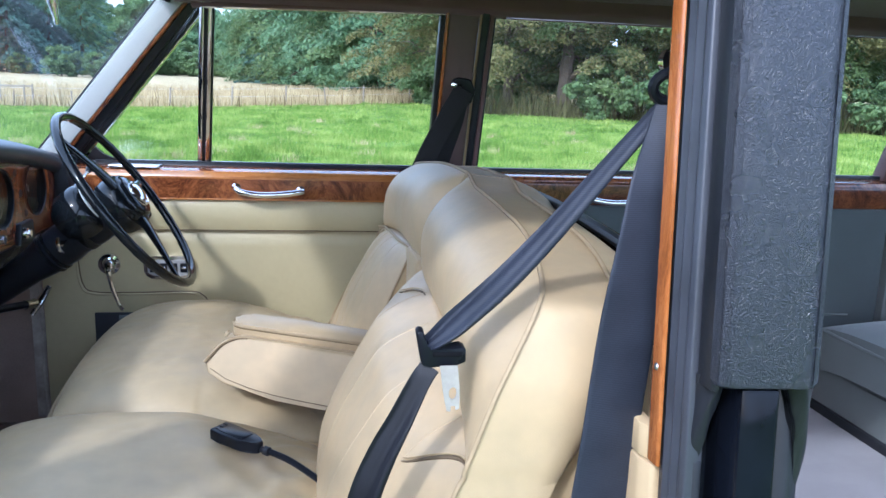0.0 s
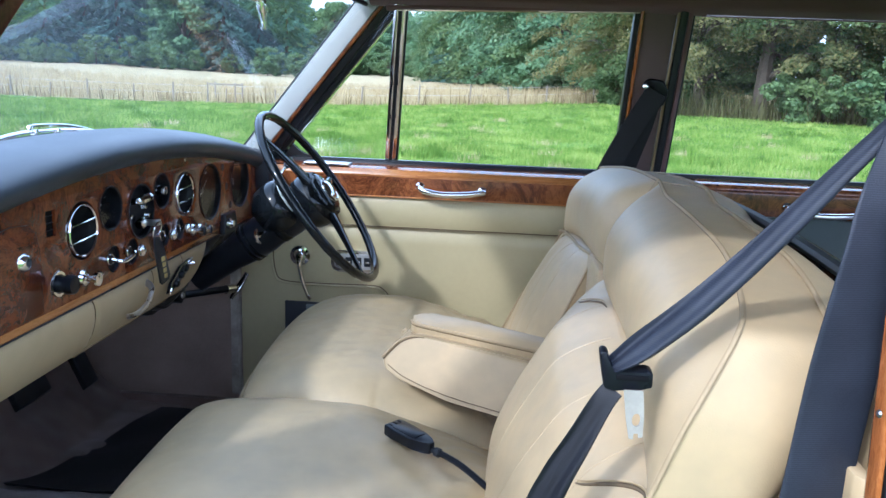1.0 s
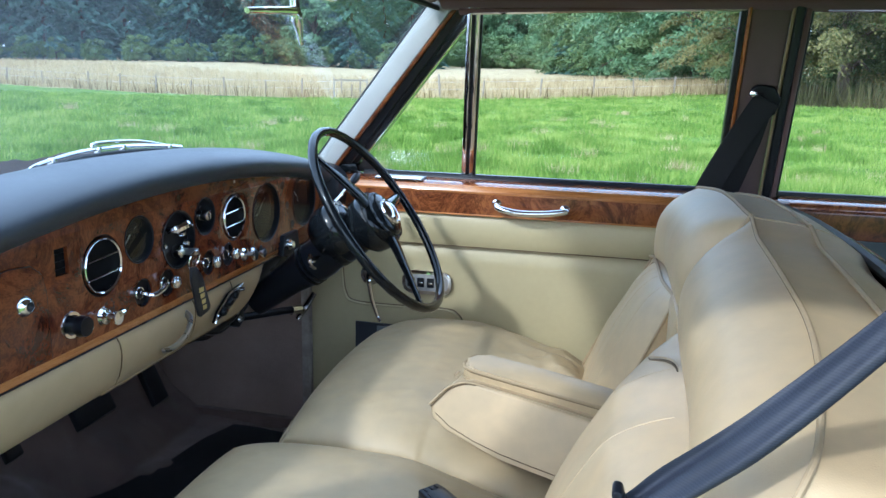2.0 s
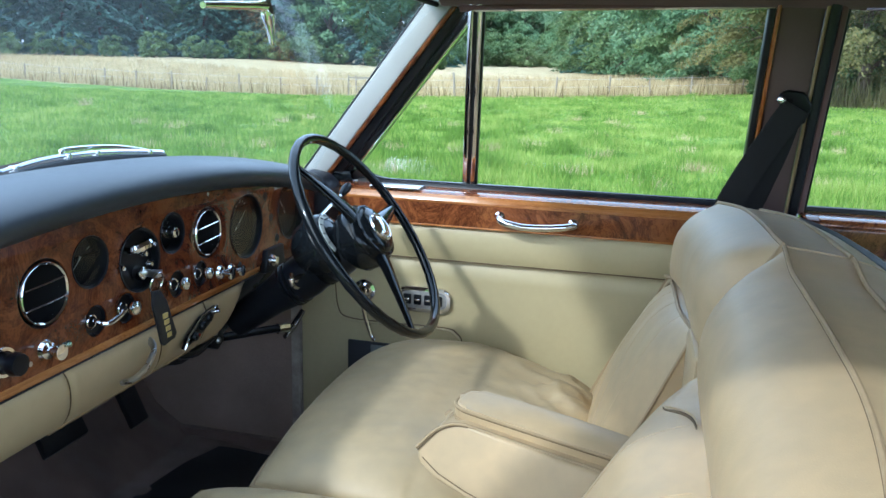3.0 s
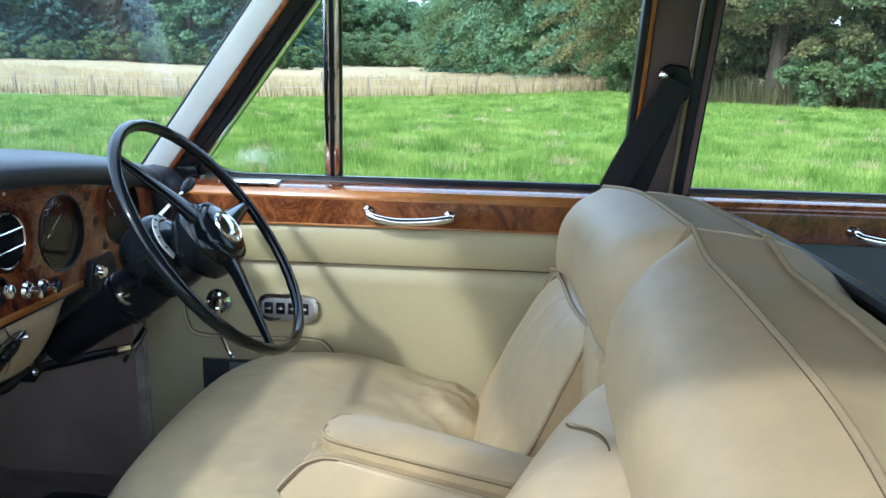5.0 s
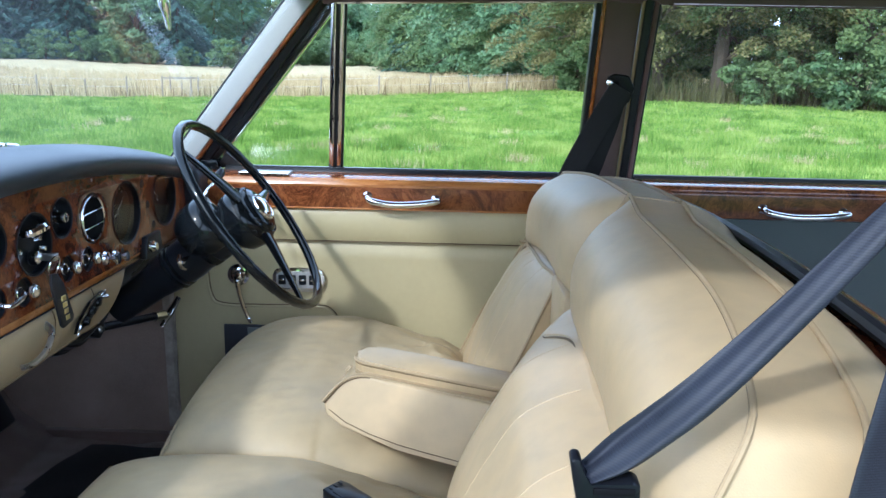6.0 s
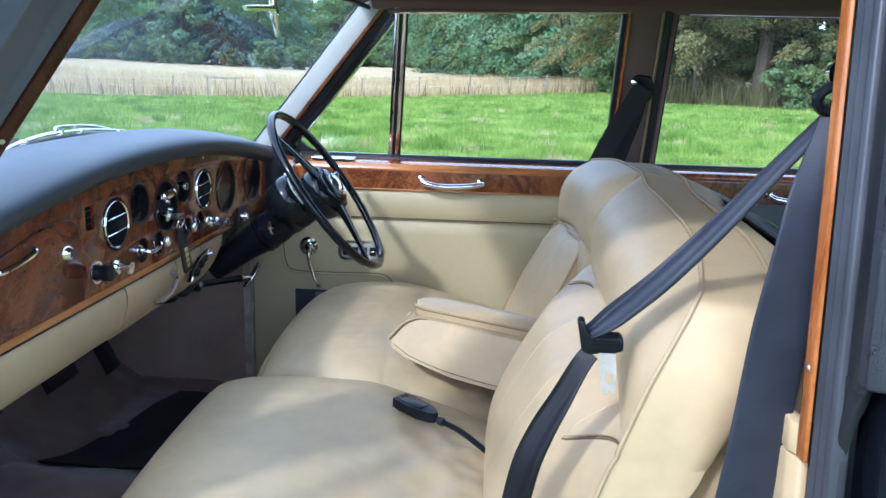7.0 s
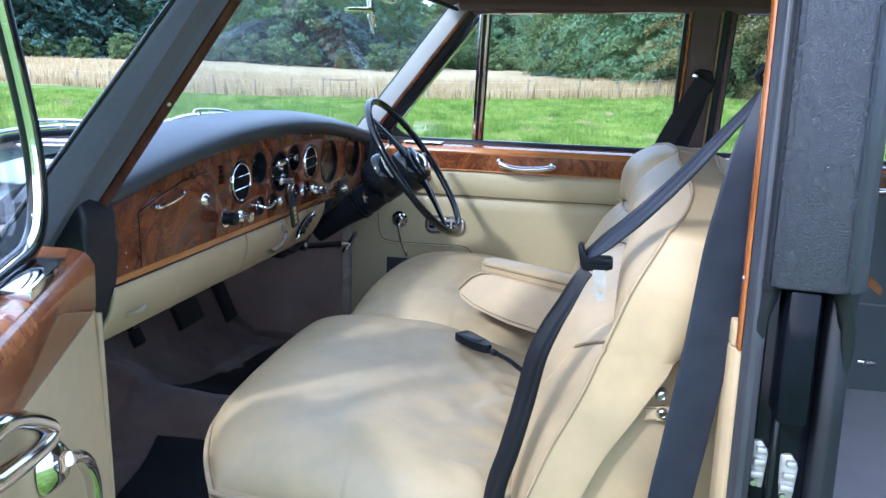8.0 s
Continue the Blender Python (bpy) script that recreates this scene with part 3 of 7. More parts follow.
def sector(near, far_end, a0, a1):
    def place(rng, n):
        r = near * (far_end / near) ** rng.uniform(0, 1, n)
        az = np.radians(rng.uniform(a0, a1, n))
        xy = np.c_[0.3 + r * np.sin(az), -0.9 + r * np.cos(az)]
        clump = np.c_[np.sin(xy[:, 1] * 2.1 + 3 * np.sin(xy[:, 0] * 1.3)), np.cos(xy[:, 0] * 1.9 + 2 * np.sin(xy[:, 1] * 1.1))]
        return xy + clump * 0.16
    return place


def strip(x0, x1, y0, y1):
    def place(rng, n):
        return np.c_[rng.uniform(x0, x1, n), y0 + (y1 - y0) * rng.uniform(0, 1, n) ** 1.6]
    return place


def tufts(rng, far, xy):
    wave = 0.5 + 0.5 * np.sin(xy[:, 0] * 1.7 + 2 * np.sin(xy[:, 1] * 0.9)) * np.sin(xy[:, 1] * 1.3 + xy[:, 0] * 0.4)
    lumps = np.array([noise.noise(Vector((x * 0.9, y * 0.7, 2.0))) for x, y in xy])
    return (0.035 + 0.055 * rng.uniform(0, 1, len(far)) + 0.07 * wave ** 3 + 0.20 * np.clip(lumps - 0.05, 0, 1)) * (1 + 0.004 * far)


def fence():
    ob = thing("fence", (-20, 43, ground_z(-20, 43)), "weathered wooden post and wire fence along the meadow edge", "fence")
    bm = lathe([(0.0, 0.0), (0.055, 0.0), (0.05, 0.6), (0.048, 1.12), (0.03, 1.17), (0.0, 1.175)], (0, 0, 0), (0, 0, 1), 8)
    mesh = bpy.data.meshes.new("post")
    bm.to_mesh(mesh)
    bm.free()
    mesh.materials.append(POST_WOOD)
    rng = random.Random(4)
    x = -54.0
    tops = []
    while x < 15:
        y = 43 + rng.uniform(-0.25, 0.25)
        post = new("post", mesh)
        post.parent = ob
        post.matrix_parent_inverse = Matrix.Translation(-ob.location)
        big = rng.choice((0.75, 0.85, 0.95, 1.0, 1.0, 1.25))
        post.matrix_basis = Matrix.LocRotScale((x, y, ground_z(x, y) - 0.05), Euler((rng.uniform(-0.07, 0.07), rng.uniform(-0.07, 0.07), x)), (big * 1.1, big * 1.1, big))
        tops.append((x, y, ground_z(x, y)))
        x += rng.uniform(2.0, 3.3)
    for h in (0.55, 0.95):
        part("wire", tube([(a, b, c + h) for a, b, c in tops], 0.006, 4), STEEL, ob)


def crown_mesh(name, seed, tall, wide, low, count, size, clumps):
    """Leaves in uneven clumps round a crown."""
    rng = np.random.default_rng(seed)
    az = rng.uniform(0, math.tau, clumps)
    hh = rng.uniform(0, 1, clumps)
    shape = np.sin(np.pi * np.clip(0.16 + 0.80 * hh, 0, 1)) ** 0.6
    rr = wide * shape * rng.uniform(0.35, 1.0, clumps) * (1 + 0.22 * np.sin(az * 3 + seed))
    mid = np.c_[np.cos(az) * rr, np.sin(az) * rr, low + (tall - low) * hh]
    cr = wide * rng.uniform(0.14, 0.27, clumps)
    pick = rng.integers(0, clumps, count)
    off = rng.normal(0, 1, (count, 3))
    off /= np.linalg.norm(off, axis=1)[:, None]
    off *= (rng.uniform(0.25, 1, count) ** 0.45)[:, None]
    off[:, 2] *= 0.72
    at = mid[pick] + off * cr[pick][:, None]
    face = off + rng.normal(0, 0.55, (count, 3)) + np.array([0, 0, 0.5])
    face /= np.linalg.norm(face, axis=1)[:, None]
    ref = rng.normal(0, 1, (count, 3))
    a = np.cross(face, ref)
    a /= np.linalg.norm(a, axis=1)[:, None]
    b = np.cross(face, a)
    s = size * rng.uniform(0.55, 1.25, count)[:, None]
    verts = np.stack([at + a * s, at + b * s * 0.55, at - a * s, at - b * s * 0.55], 1).reshape(-1, 3)
    verts[:, 2] = np.maximum(verts[:, 2], 0.05)
    return raw(name, verts, np.arange(count * 4).reshape(-1, 4)), mid


def spray_mesh(name, seed, tall, wide, low, count, size, sprays):
    """A near crown: leaves in drooping sprays along outreaching limbs, with dark hollows between them."""
    rng = np.random.default_rng(seed)
    hh = rng.uniform(0, 1, sprays) ** 0.85
    az = rng.uniform(0, math.tau, sprays)
    shape = np.sin(np.pi * np.clip(0.22 + 0.74 * hh, 0, 1)) ** 0.55
    rr = wide * shape * rng.uniform(0.62, 1.08, sprays) * (1 + 0.16 * np.sin(az * 4 + seed) + 0.10 * np.sin(az * 7 + hh * 9))
    inner = rng.uniform(0, 1, sprays) < 0.22
    rr[inner] *= 0.45
    mid = np.c_[np.cos(az) * rr, np.sin(az) * rr, low + (tall - low) * hh]
    long = wide * rng.uniform(0.16, 0.34, sprays)
    pick = rng.integers(0, sprays, count)
    f = rng.uniform(-1, 1, count)
    off = rng.normal(0, 1, (count, 3))
    off /= np.linalg.norm(off, axis=1)[:, None]
    off *= (rng.uniform(0.2, 1, count) ** 0.5)[:, None]
    out = np.c_[np.cos(az), np.sin(az)][pick]
    across = np.c_[-out[:, 1], out[:, 0]]
    reach = long[pick]
    at = mid[pick].copy()
    at[:, :2] += out * (f * reach)[:, None] + across * (off[:, 0] * reach * 0.75)[:, None]
    at[:, 2] += off[:, 2] * reach * 0.34 - 0.30 * reach * (f + 0.4) ** 2 - 0.25 * reach * np.abs(off[:, 0])
    face = np.c_[out * 0.6, np.full(count, 0.75)] + rng.normal(0, 0.5, (count, 3))
    face /= np.linalg.norm(face, axis=1)[:, None]
    a = np.cross(face, rng.normal(0, 1, (count, 3)))
    a /= np.linalg.norm(a, axis=1)[:, None]
    b = np.cross(face, a)
    s = size * rng.uniform(0.55, 1.3, count)[:, None]
    verts = np.stack([at + a * s, at + b * s * 0.6, at - a * s, at - b * s * 0.6], 1).reshape(-1, 3)
    verts[:, 2] = np.maximum(verts[:, 2], 0.05)
    return raw(name, verts, np.arange(count * 4).reshape(-1, 4)), mid


def conifer_mesh(name, seed, tall, wide, count, size):
    """Needle sprays on drooping tiers."""
    rng = np.random.default_rng(seed)
    tiers = 26
    k = rng.integers(0, tiers, count)
    h = (k + 0.5) / tiers
    reach = wide * (1 - h) ** 0.75 + 0.25
    arms = 9
    az = (rng.integers(0, arms, count) + k * 0.37 + rng.normal(0, 0.10, count)) * math.tau / arms
    f = rng.uniform(0.12, 1, count) ** 0.6
    long = reach * f * (0.8 + 0.3 * np.sin(az * 2 + k))
    z = 0.6 + h * (tall - 0.6) - 0.35 * f * f * reach * 0.6 + rng.normal(0, 0.12, count)
    at = np.c_[np.cos(az) * long, np.sin(az) * long, np.maximum(z, 0.1)]
    out = np.c_[np.cos(az), np.sin(az), -0.35 * np.ones(count)] + rng.normal(0, 0.3, (count, 3))
    out /= np.linalg.norm(out, axis=1)[:, None]
    side = np.cross(out, np.array([0, 0, 1.0]) + rng.normal(0, 0.35, (count, 3)))
    side /= np.linalg.norm(side, axis=1)[:, None]
    s = size * rng.uniform(0.6, 1.3, count)[:, None]
    verts = np.stack([at + out * s, at + side * s * 0.4, at - out * s, at - side * s * 0.4], 1).reshape(-1, 3)
    return raw(name, verts, np.arange(count * 4).reshape(-1, 4))


def trunk_bm(tall, thick, mids, seed):
    rng = random.Random(seed)
    sway = [(rng.uniform(-0.03, 0.03) * tall * k, rng.uniform(-0.03, 0.03) * tall * k, tall * 0.8 * k) for k in (0, 0.25, 0.5, 0.75, 1)]
    bms = [tube(curve(sway, 3), [thick * (1 - 0.85 * k / 12) for k in range(13)], 8)]
    for m in mids:
        m = Vector(m)
        f = min(max((m.z * 0.65) / (tall * 0.8), 0.12), 0.95)
        j = f * 4
        a = Vector(sway[int(j)]).lerp(Vector(sway[min(int(j) + 1, 4)]), j - int(j))
        bend = a.lerp(m, 0.5) + Vector((0, 0, 0.06 * tall))
        bms.append(tube(curve([a, bend, m], 3), [thick * 0.33 * (1 - 0.8 * k / 6) for k in range(7)], 5))
    return merge(*bms)


def tree(name, label, category, seed, tall, wide, low, count, size, leaf, clumps=70, conifer=False, group="woodland trees", sprays=0):
    ob = thing(name, (0, 0, 0), label, category, group)
    if conifer:
        crown, mids = conifer_mesh("crown", seed, tall, wide, count, size), []
    elif sprays:
        crown, mids = spray_mesh("crown", seed, tall, wide, low, count, size, sprays)
    else:
        crown, mids = crown_mesh("crown", seed, tall, wide, low, count, size, clumps)
    part("trunk", trunk_bm(tall, 0.028 * tall if not conifer else 0.018 * tall, mids[:22 if sprays else 9], seed), BARK, ob)
    put("crown", crown, leaf, ob, smooth=0)
    return ob


def stand(ob, az, far, scale, turn, first):
    a = radians(az)
    x, y = 0.3 + far * math.sin(a), -0.9 + far * math.cos(a)
    m = Matrix.LocRotScale((x, y, ground_z(x, y) - 0.1), Euler((0, 0, turn)), (scale,) * 3)
    if first:
        ob.matrix_basis = m
        return ob
    got = copy_thing(ob, m)
    got.matrix_basis = m
    return got


def woods():
    rng = random.Random(11)
    far_a = tree("broadleaf_tree", "tall full-leaved green broadleaf tree at the wood's edge", "tree", 1, 17, 6.0, 0.3, 20000, 0.30, LEAF_A, 90)
    far_b = tree("broadleaf_tree", "tall olive-green oak at the wood's edge", "tree", 2, 15, 6.5, 0.3, 20000, 0.30, LEAF_B, 90)
    fir = tree("conifer_tree", "dark blue-green conifer with drooping branches", "tree", 3, 19, 5.2, 0, 18000, 0.34, LEAF_C, conifer=True)
    mid_a = tree("broadleaf_tree", "full green broadleaf tree beyond the dry field", "tree", 12, 17, 6.0, 0.6, 42000, 0.17, LEAF_A, sprays=210)
    mid_b = tree("broadleaf_tree", "spreading olive-green oak beyond the dry field", "tree", 14, 15, 6.3, 0.6, 42000, 0.17, LEAF_B, sprays=210)
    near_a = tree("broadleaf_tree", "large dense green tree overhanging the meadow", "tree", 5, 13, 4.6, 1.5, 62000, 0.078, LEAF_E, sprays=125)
    near_b = tree("broadleaf_tree", "large tree with leaves turning yellow and brown", "tree", 6, 11, 4.2, 1.3, 62000, 0.076, LEAF_D, sprays=125)
    bush = tree("bush", "low tangled bush under the trees", "bush", 8, 2.6, 1.7, 0.1, 5000, 0.115, LEAF_B, 50, group="hedge bushes")
    used = set()

    def plant(kind, az, far, scale):
        stand(kind, az, far, scale, rng.uniform(0, math.tau), kind.name not in used)
        used.add(kind.name)

    # far wood across the dry field
    for k in range(17):
        az = -50 + k * 2.15 + rng.uniform(-0.5, 0.5)
        kind = far_a if k % 5 == 3 else fir
        plant(kind, az, rng.uniform(118, 132), rng.uniform(0.95, 1.2))
        plant(bush, az + 0.6, rng.uniform(112, 117), rng.uniform(0.9, 1.5))
        if az < -17.5:
            plant(far_a if k % 2 else fir, az + 1.0, rng.uniform(145, 165), rng.uniform(1.1, 1.4))
    # lower trees in the gap: (bearing, height of the skyline in degrees)
    line = [(-15.6, 7.2), (-14.9, 6.2), (-14.3, 4.0), (-13.7, 3.1), (-13.0, 5.2), (-12.3, 5.8), (-11.6, 5.6), (-10.9, 5.4), (-10.2, 5.3), (-9.5, 5.7), (-8.8, 6.1), (-8.1, 6.0), (-7.4, 5.3), (-6.8, 3.9), (-6.2, 3.3), (-5.6, 5.1), (-5.0, 5.9)]
    for k, (az, up) in enumerate(line):
        far = 168 + 8 * math.sin(k * 2.3)
        tall_of = far * math.tan(radians(up)) + 1.2 - 0.027 * (far - 44)
        plant(far_b if k % 4 == 1 else far_a, az, far, tall_of / (16.5 if k % 4 == 1 else 18.5))
        plant(bush, az + 0.3, far - 20, 1.6)
        plant(bush, az - 0.2, far - 9, 2.2)
        if k % 2:
            plant(far_a, az + 0.35, far + 16, 0.86 * tall_of / 18.5)
    for az, far, s, kind in ((-4.4, 108, 0.62, mid_b), (-3.4, 104, 0.85, fir), (-2.2, 98, 0.9, fir), (-1.0, 95, 1.0, mid_b), (0.3, 88, 0.95, mid_a), (1.7, 84, 1.05, mid_a), (3.0, 78, 1.0, mid_a), (-3.0, 125, 1.1, mid_a), (1, 110, 1.2, mid_a), (4.2, 70, 1.0, mid_b), (5.2, 64, 0.95, mid_a), (3.4, 100, 1.3, fir), (-4.3, 118, 0.90, mid_a), (-3.1, 112, 0.98, mid_a), (-1.8, 106, 1.02, mid_a)):
        plant(kind, az, far, s)
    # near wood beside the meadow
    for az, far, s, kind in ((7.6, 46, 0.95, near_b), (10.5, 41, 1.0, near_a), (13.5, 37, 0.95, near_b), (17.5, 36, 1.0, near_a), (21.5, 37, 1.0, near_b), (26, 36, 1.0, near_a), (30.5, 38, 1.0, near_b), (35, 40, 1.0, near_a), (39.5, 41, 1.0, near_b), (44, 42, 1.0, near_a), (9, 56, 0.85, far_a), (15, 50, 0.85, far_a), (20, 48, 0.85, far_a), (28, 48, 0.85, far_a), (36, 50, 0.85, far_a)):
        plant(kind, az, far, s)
    for k in range(6):
        plant(bush, 8.3 + k * 6.1 + rng.uniform(-0.6, 0.6), rng.uniform(31.5, 35) + max(0, 10 - k * 4), rng.uniform(0.7, 1.1))


def tree_guard():
    ob = thing("tree_guard", (-15.6, 42.3, ground_z(-15.6, 42.3)), "square weathered timber guard round a small shrub by the fence", "tree guard")
    z = ground_z(-15.6, 42.3)
    for dx, dy in ((-0.8, 0), (0.8, 0), (-0.8, 1.2), (0.8, 1.2)):
        part("post", lathe([(0.0, 0.0), (0.05, 0.0), (0.05, 1.2), (0.0, 1.22)], (-15.6 + dx, 42.3 + dy, z - 0.05), (0, 0, 1), 8), POST_WOOD, ob)
    for dy in (0, 1.2):
        part("rail", box(-16.42, -14.78, 42.27 + dy, 42.33 + dy, z + 1.0, z + 1.09, 0.01), POST_WOOD, ob)


meadow()
fence()
tree_guard()
woods()
blades(330000, sector(5.5, 46, -47, 42), GRASS, "grass", "short lush green grass of the meadow", tufts, lambda rng, far: 0.0035 + 0.00045 * far)
def clumped(count, near, far_end, spread):
    """Blades gathered into tussocks."""
    seat_of = sector(near, far_end, -40, 38)

    def place(rng, n):
        mids = seat_of(rng, count)
        return mids[rng.integers(0, count, n)] + rng.normal(0, spread, (n, 2))
    return place


blades(46000, clumped(620, 5.5, 30, 0.09), GRASS, "grass_tussocks", "taller green tussocks standing out of the turf", lambda rng, far, xy: rng.uniform(0.08, 0.24, len(far)), lambda rng, far: 0.0035 + 0.0004 * far, 0.7)
blades(7000, clumped(90, 6, 26, 0.11), STRAW, "dry_tussocks", "pale dry tussocks scattered in the turf", lambda rng, far, xy: rng.uniform(0.07, 0.2, len(far)), lambda rng, far: 0.003 + 0.0003 * far, 0.8)
blades(60000, strip(-75, 30, 42.2, 75), STRAW, "dry_grass", "tall dry straw-coloured grass beyond the fence", lambda rng, far, xy: rng.uniform(0.3, 0.75, len(far)), lambda rng, far: rng.uniform(0.010, 0.026, len(far)), 0.35)
def wood_edge(rng, n):
    az = np.radians(rng.uniform(7.5, 44, n))
    far = 33.5 + 2.5 * rng.uniform(0, 1, n) + 12 * np.clip((np.radians(11) - az) * 12, 0, 1)
    return np.c_[0.3 + far * np.sin(az), -0.9 + far * np.cos(az)]


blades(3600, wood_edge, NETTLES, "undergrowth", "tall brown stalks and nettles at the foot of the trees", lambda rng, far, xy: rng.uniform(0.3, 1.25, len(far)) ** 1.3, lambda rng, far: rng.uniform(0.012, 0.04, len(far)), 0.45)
blades(1500, strip(-60, 22, 41.6, 45.5), WEEDS, "weeds", "tall brown seeding weeds along the fence", lambda rng, far, xy: rng.uniform(0.35, 1.05, len(far)) ** 1.5, lambda rng, far: rng.uniform(0.015, 0.045, len(far)), 0.25)

# ---------------------------------------------------------------- the car's body
def lean(z):
    """Where the side glass stands at height z."""
    return 0.772 - 0.45 * (z - 0.952)


def mirror(bm, side):
    if side < 0:
        bmesh.ops.scale(bm, vec=(1, -1, 1), verts=bm.verts)
    return bm


def rail(section, x0, x1, bevel=0.003):
    """A bar along the car with a cross-section of (y, z)."""
    return prism([(x0, y, z) for y, z in section], (x1 - x0, 0, 0), bevel)


RAKE = Vector((0.87, -0.33, 1.0))


def raked(section, z0, z1, bevel=0.003):
    """A bar along the windscreen pillar; section of (x, y) at z 0.985."""
    base = [Vector((x, y, 0.985)) + RAKE * (z0 - 0.985) for x, y in section]
    return prism(base, RAKE * (z1 - z0), bevel)


def upright(section, z0, z1, bevel=0.003, dx=0.0):
    """A bar along the centre pillar; section of (x, y) at z 0.95."""
    way = Vector((dx, -0.40, 1.0))
    base = [Vector((x, y, 0.95)) + way * (z0 - 0.95) for x, y in section]
    return prism(base, way * (z1 - z0), bevel)


def car_body():
    car = thing("vintage_car", (0.6, 0, 0), "black vintage saloon car parked on the meadow, doors open", "car")

    # roof and lining
    def arch(lift, y_half, x0, x1):
        def lay(u, v):
            x, y = x0 + (x1 - x0) * u, (2 * v - 1) * y_half
            k = y / y_half
            end = smoothstep(0, 0.12, u) * smoothstep(0, 0.25, 1 - u)
            return Vector((x, y, 1.372 + lift + (0.075 * (1 - k * k)) * (0.55 + 0.45 * end) - 0.10 * (1 - smoothstep(0, 0.3, 1 - u))))
        return lay
    part("headlining", surface(arch(0.0, 0.62, -0.06, 2.45), 30, 16, (0, 0, 0.006)), HEADLINING, car)
    part("roof", surface(arch(0.022, 0.70, -0.10, 2.52), 30, 16, (0, 0, 0.012)), PAINT, car)
    for s in (1, -1):
        part("cant_rail", mirror(rail([(0.565, 1.352), (0.60, 1.336), (0.625, 1.338), (0.64, 1.37), (0.62, 1.405), (0.57, 1.40)], -0.02, 2.45, 0.006), s), HEADLINING, car)
        # unseen near edge set inboard to raise the roof's shadow on the seat
        edge = 0.745 if s > 0 else 0.708
        part("roof_side", mirror(rail([(0.63, 1.36), (edge, 1.352), (edge + 0.005, 1.37), (edge - 0.05, 1.41), (0.63, 1.40)], -0.05, 2.45, 0.006), s), PAINT, car)
        part("drip_rail", mirror(rail([(edge + 0.001, 1.350), (edge + 0.013, 1.352), (edge + 0.013, 1.362), (edge + 0.001, 1.366)], -0.06, 2.4, 0.002), s), CHROME if s > 0 else PAINT, car)
    part("header_rail", surface(lambda u, v: Vector((-0.115 + 0.055 * ((u - 0.5) * 2) ** 2 + 0.06 * v, (u - 0.5) * 1.16, 1.352 + 0.04 * (1 - ((u - 0.5) * 2) ** 2) - 0.012 * math.sin(v * math.pi) + 0.02 * v)), 24, 6, (0, 0, 0.03)), HEADLINING, car)

    # windscreen
    def screen(u, v):
        k = 2 * u - 1
        wide = 1.0 if k > 0 else 0.93
        low = Vector((-0.66 + 0.315 * k * k, 0.757 * k * wide, 0.965))
        top = Vector((-0.135 + 0.107 * k * k, 0.632 * k * wide, 1.372 - 0.032 * k * k))
        p = low.lerp(top, v)
        p.x -= 0.025 * math.sin(v * math.pi)
        return p
    pane = part("windscreen", surface(screen, 28, 12, (0.004, 0, 0.003)), SCREEN_GLASS, car)
    pane.visible_shadow = False
    edge = [screen(0, k / 10) for k in range(11)] + [screen(k / 20, 1) for k in range(1, 21)] + [screen(1, 1 - k / 10) for k in range(1, 11)] + [screen(1 - k / 20, 0) for k in range(1, 20)]
    part("windscreen_seal", tube(edge, 0.0065, 8, True), RUBBER, car)

    # windscreen pillars
    for s in (1,):
        part("pillar_trim", mirror(raked([(-0.372, 0.742), (-0.306, 0.726), (-0.306, 0.775), (-0.372, 0.80)], 0.955, 1.372, 0.006), s), PILLAR_CLOTH, car, "pale grey vinyl pillar trim")
        part("pillar_wood", mirror(raked([(-0.3055, 0.7235), (-0.2955, 0.7255), (-0.2955, 0.77), (-0.3055, 0.77)], 0.94, 1.36, 0.003), s), BURL, car, "varnished wood strip")
        part("screen_trim", raked([(-0.3765, 0.744), (-0.3725, 0.742), (-0.3725, 0.80), (-0.3765, 0.80)], 0.955, 1.372, 0.001), RUBBER, car)
        part("pillar_seal", mirror(raked([(-0.2952, 0.732), (-0.273, 0.737), (-0.272, 0.80), (-0.2952, 0.80)], 0.93, 1.36, 0.003), s), RUBBER, car)

    # passenger's windscreen pillar: pale-edged outer face, black jamb, wood on the cabin side
    foot = [Vector((-0.322, -0.861, 0.90)), Vector((-0.273, -0.824, 0.90)), Vector((-0.330, -0.672, 0.90)), Vector((-0.313, -0.655, 0.90))]
    head = [Vector((0.018, -0.746, 1.375)), Vector((0.016, -0.720, 1.375)), Vector((0.000, -0.618, 1.375)), Vector((0.016, -0.605, 1.375))]

    def between(lows, highs, bevel):
        bm = prism(lows, (0, 0, 0.1), 0)
        bm.verts.ensure_lookup_table()
        for v, p in zip(bm.verts[len(lows):], highs):
            v.co = p
        bmesh.ops.bevel(bm, geom=bm.edges[:], offset=bevel, segments=2, profile=0.5, affect="EDGES")
        return bm
    back = Vector((-0.035, 0.010, 0.0))
    inner = Vector((-0.02, 0.016, 0.0))
    dent = Vector((-0.034, 0.012, 0.0))
    part("pillar_jamb", between([foot[0], foot[1], foot[1].lerp(foot[2], 0.30) + dent, foot[1].lerp(foot[2], 0.85) + dent * 0.5, foot[2], foot[2] + back, foot[0] + back + Vector((0, 0.03, 0))], [head[0], head[1], head[1].lerp(head[2], 0.30) + dent, head[1].lerp(head[2], 0.85) + dent * 0.5, head[2], head[2] + back, head[0] + back + Vector((0, 0.03, 0))], 0.004), PILLAR_VINYL, car, "padded black vinyl pillar and door jamb")
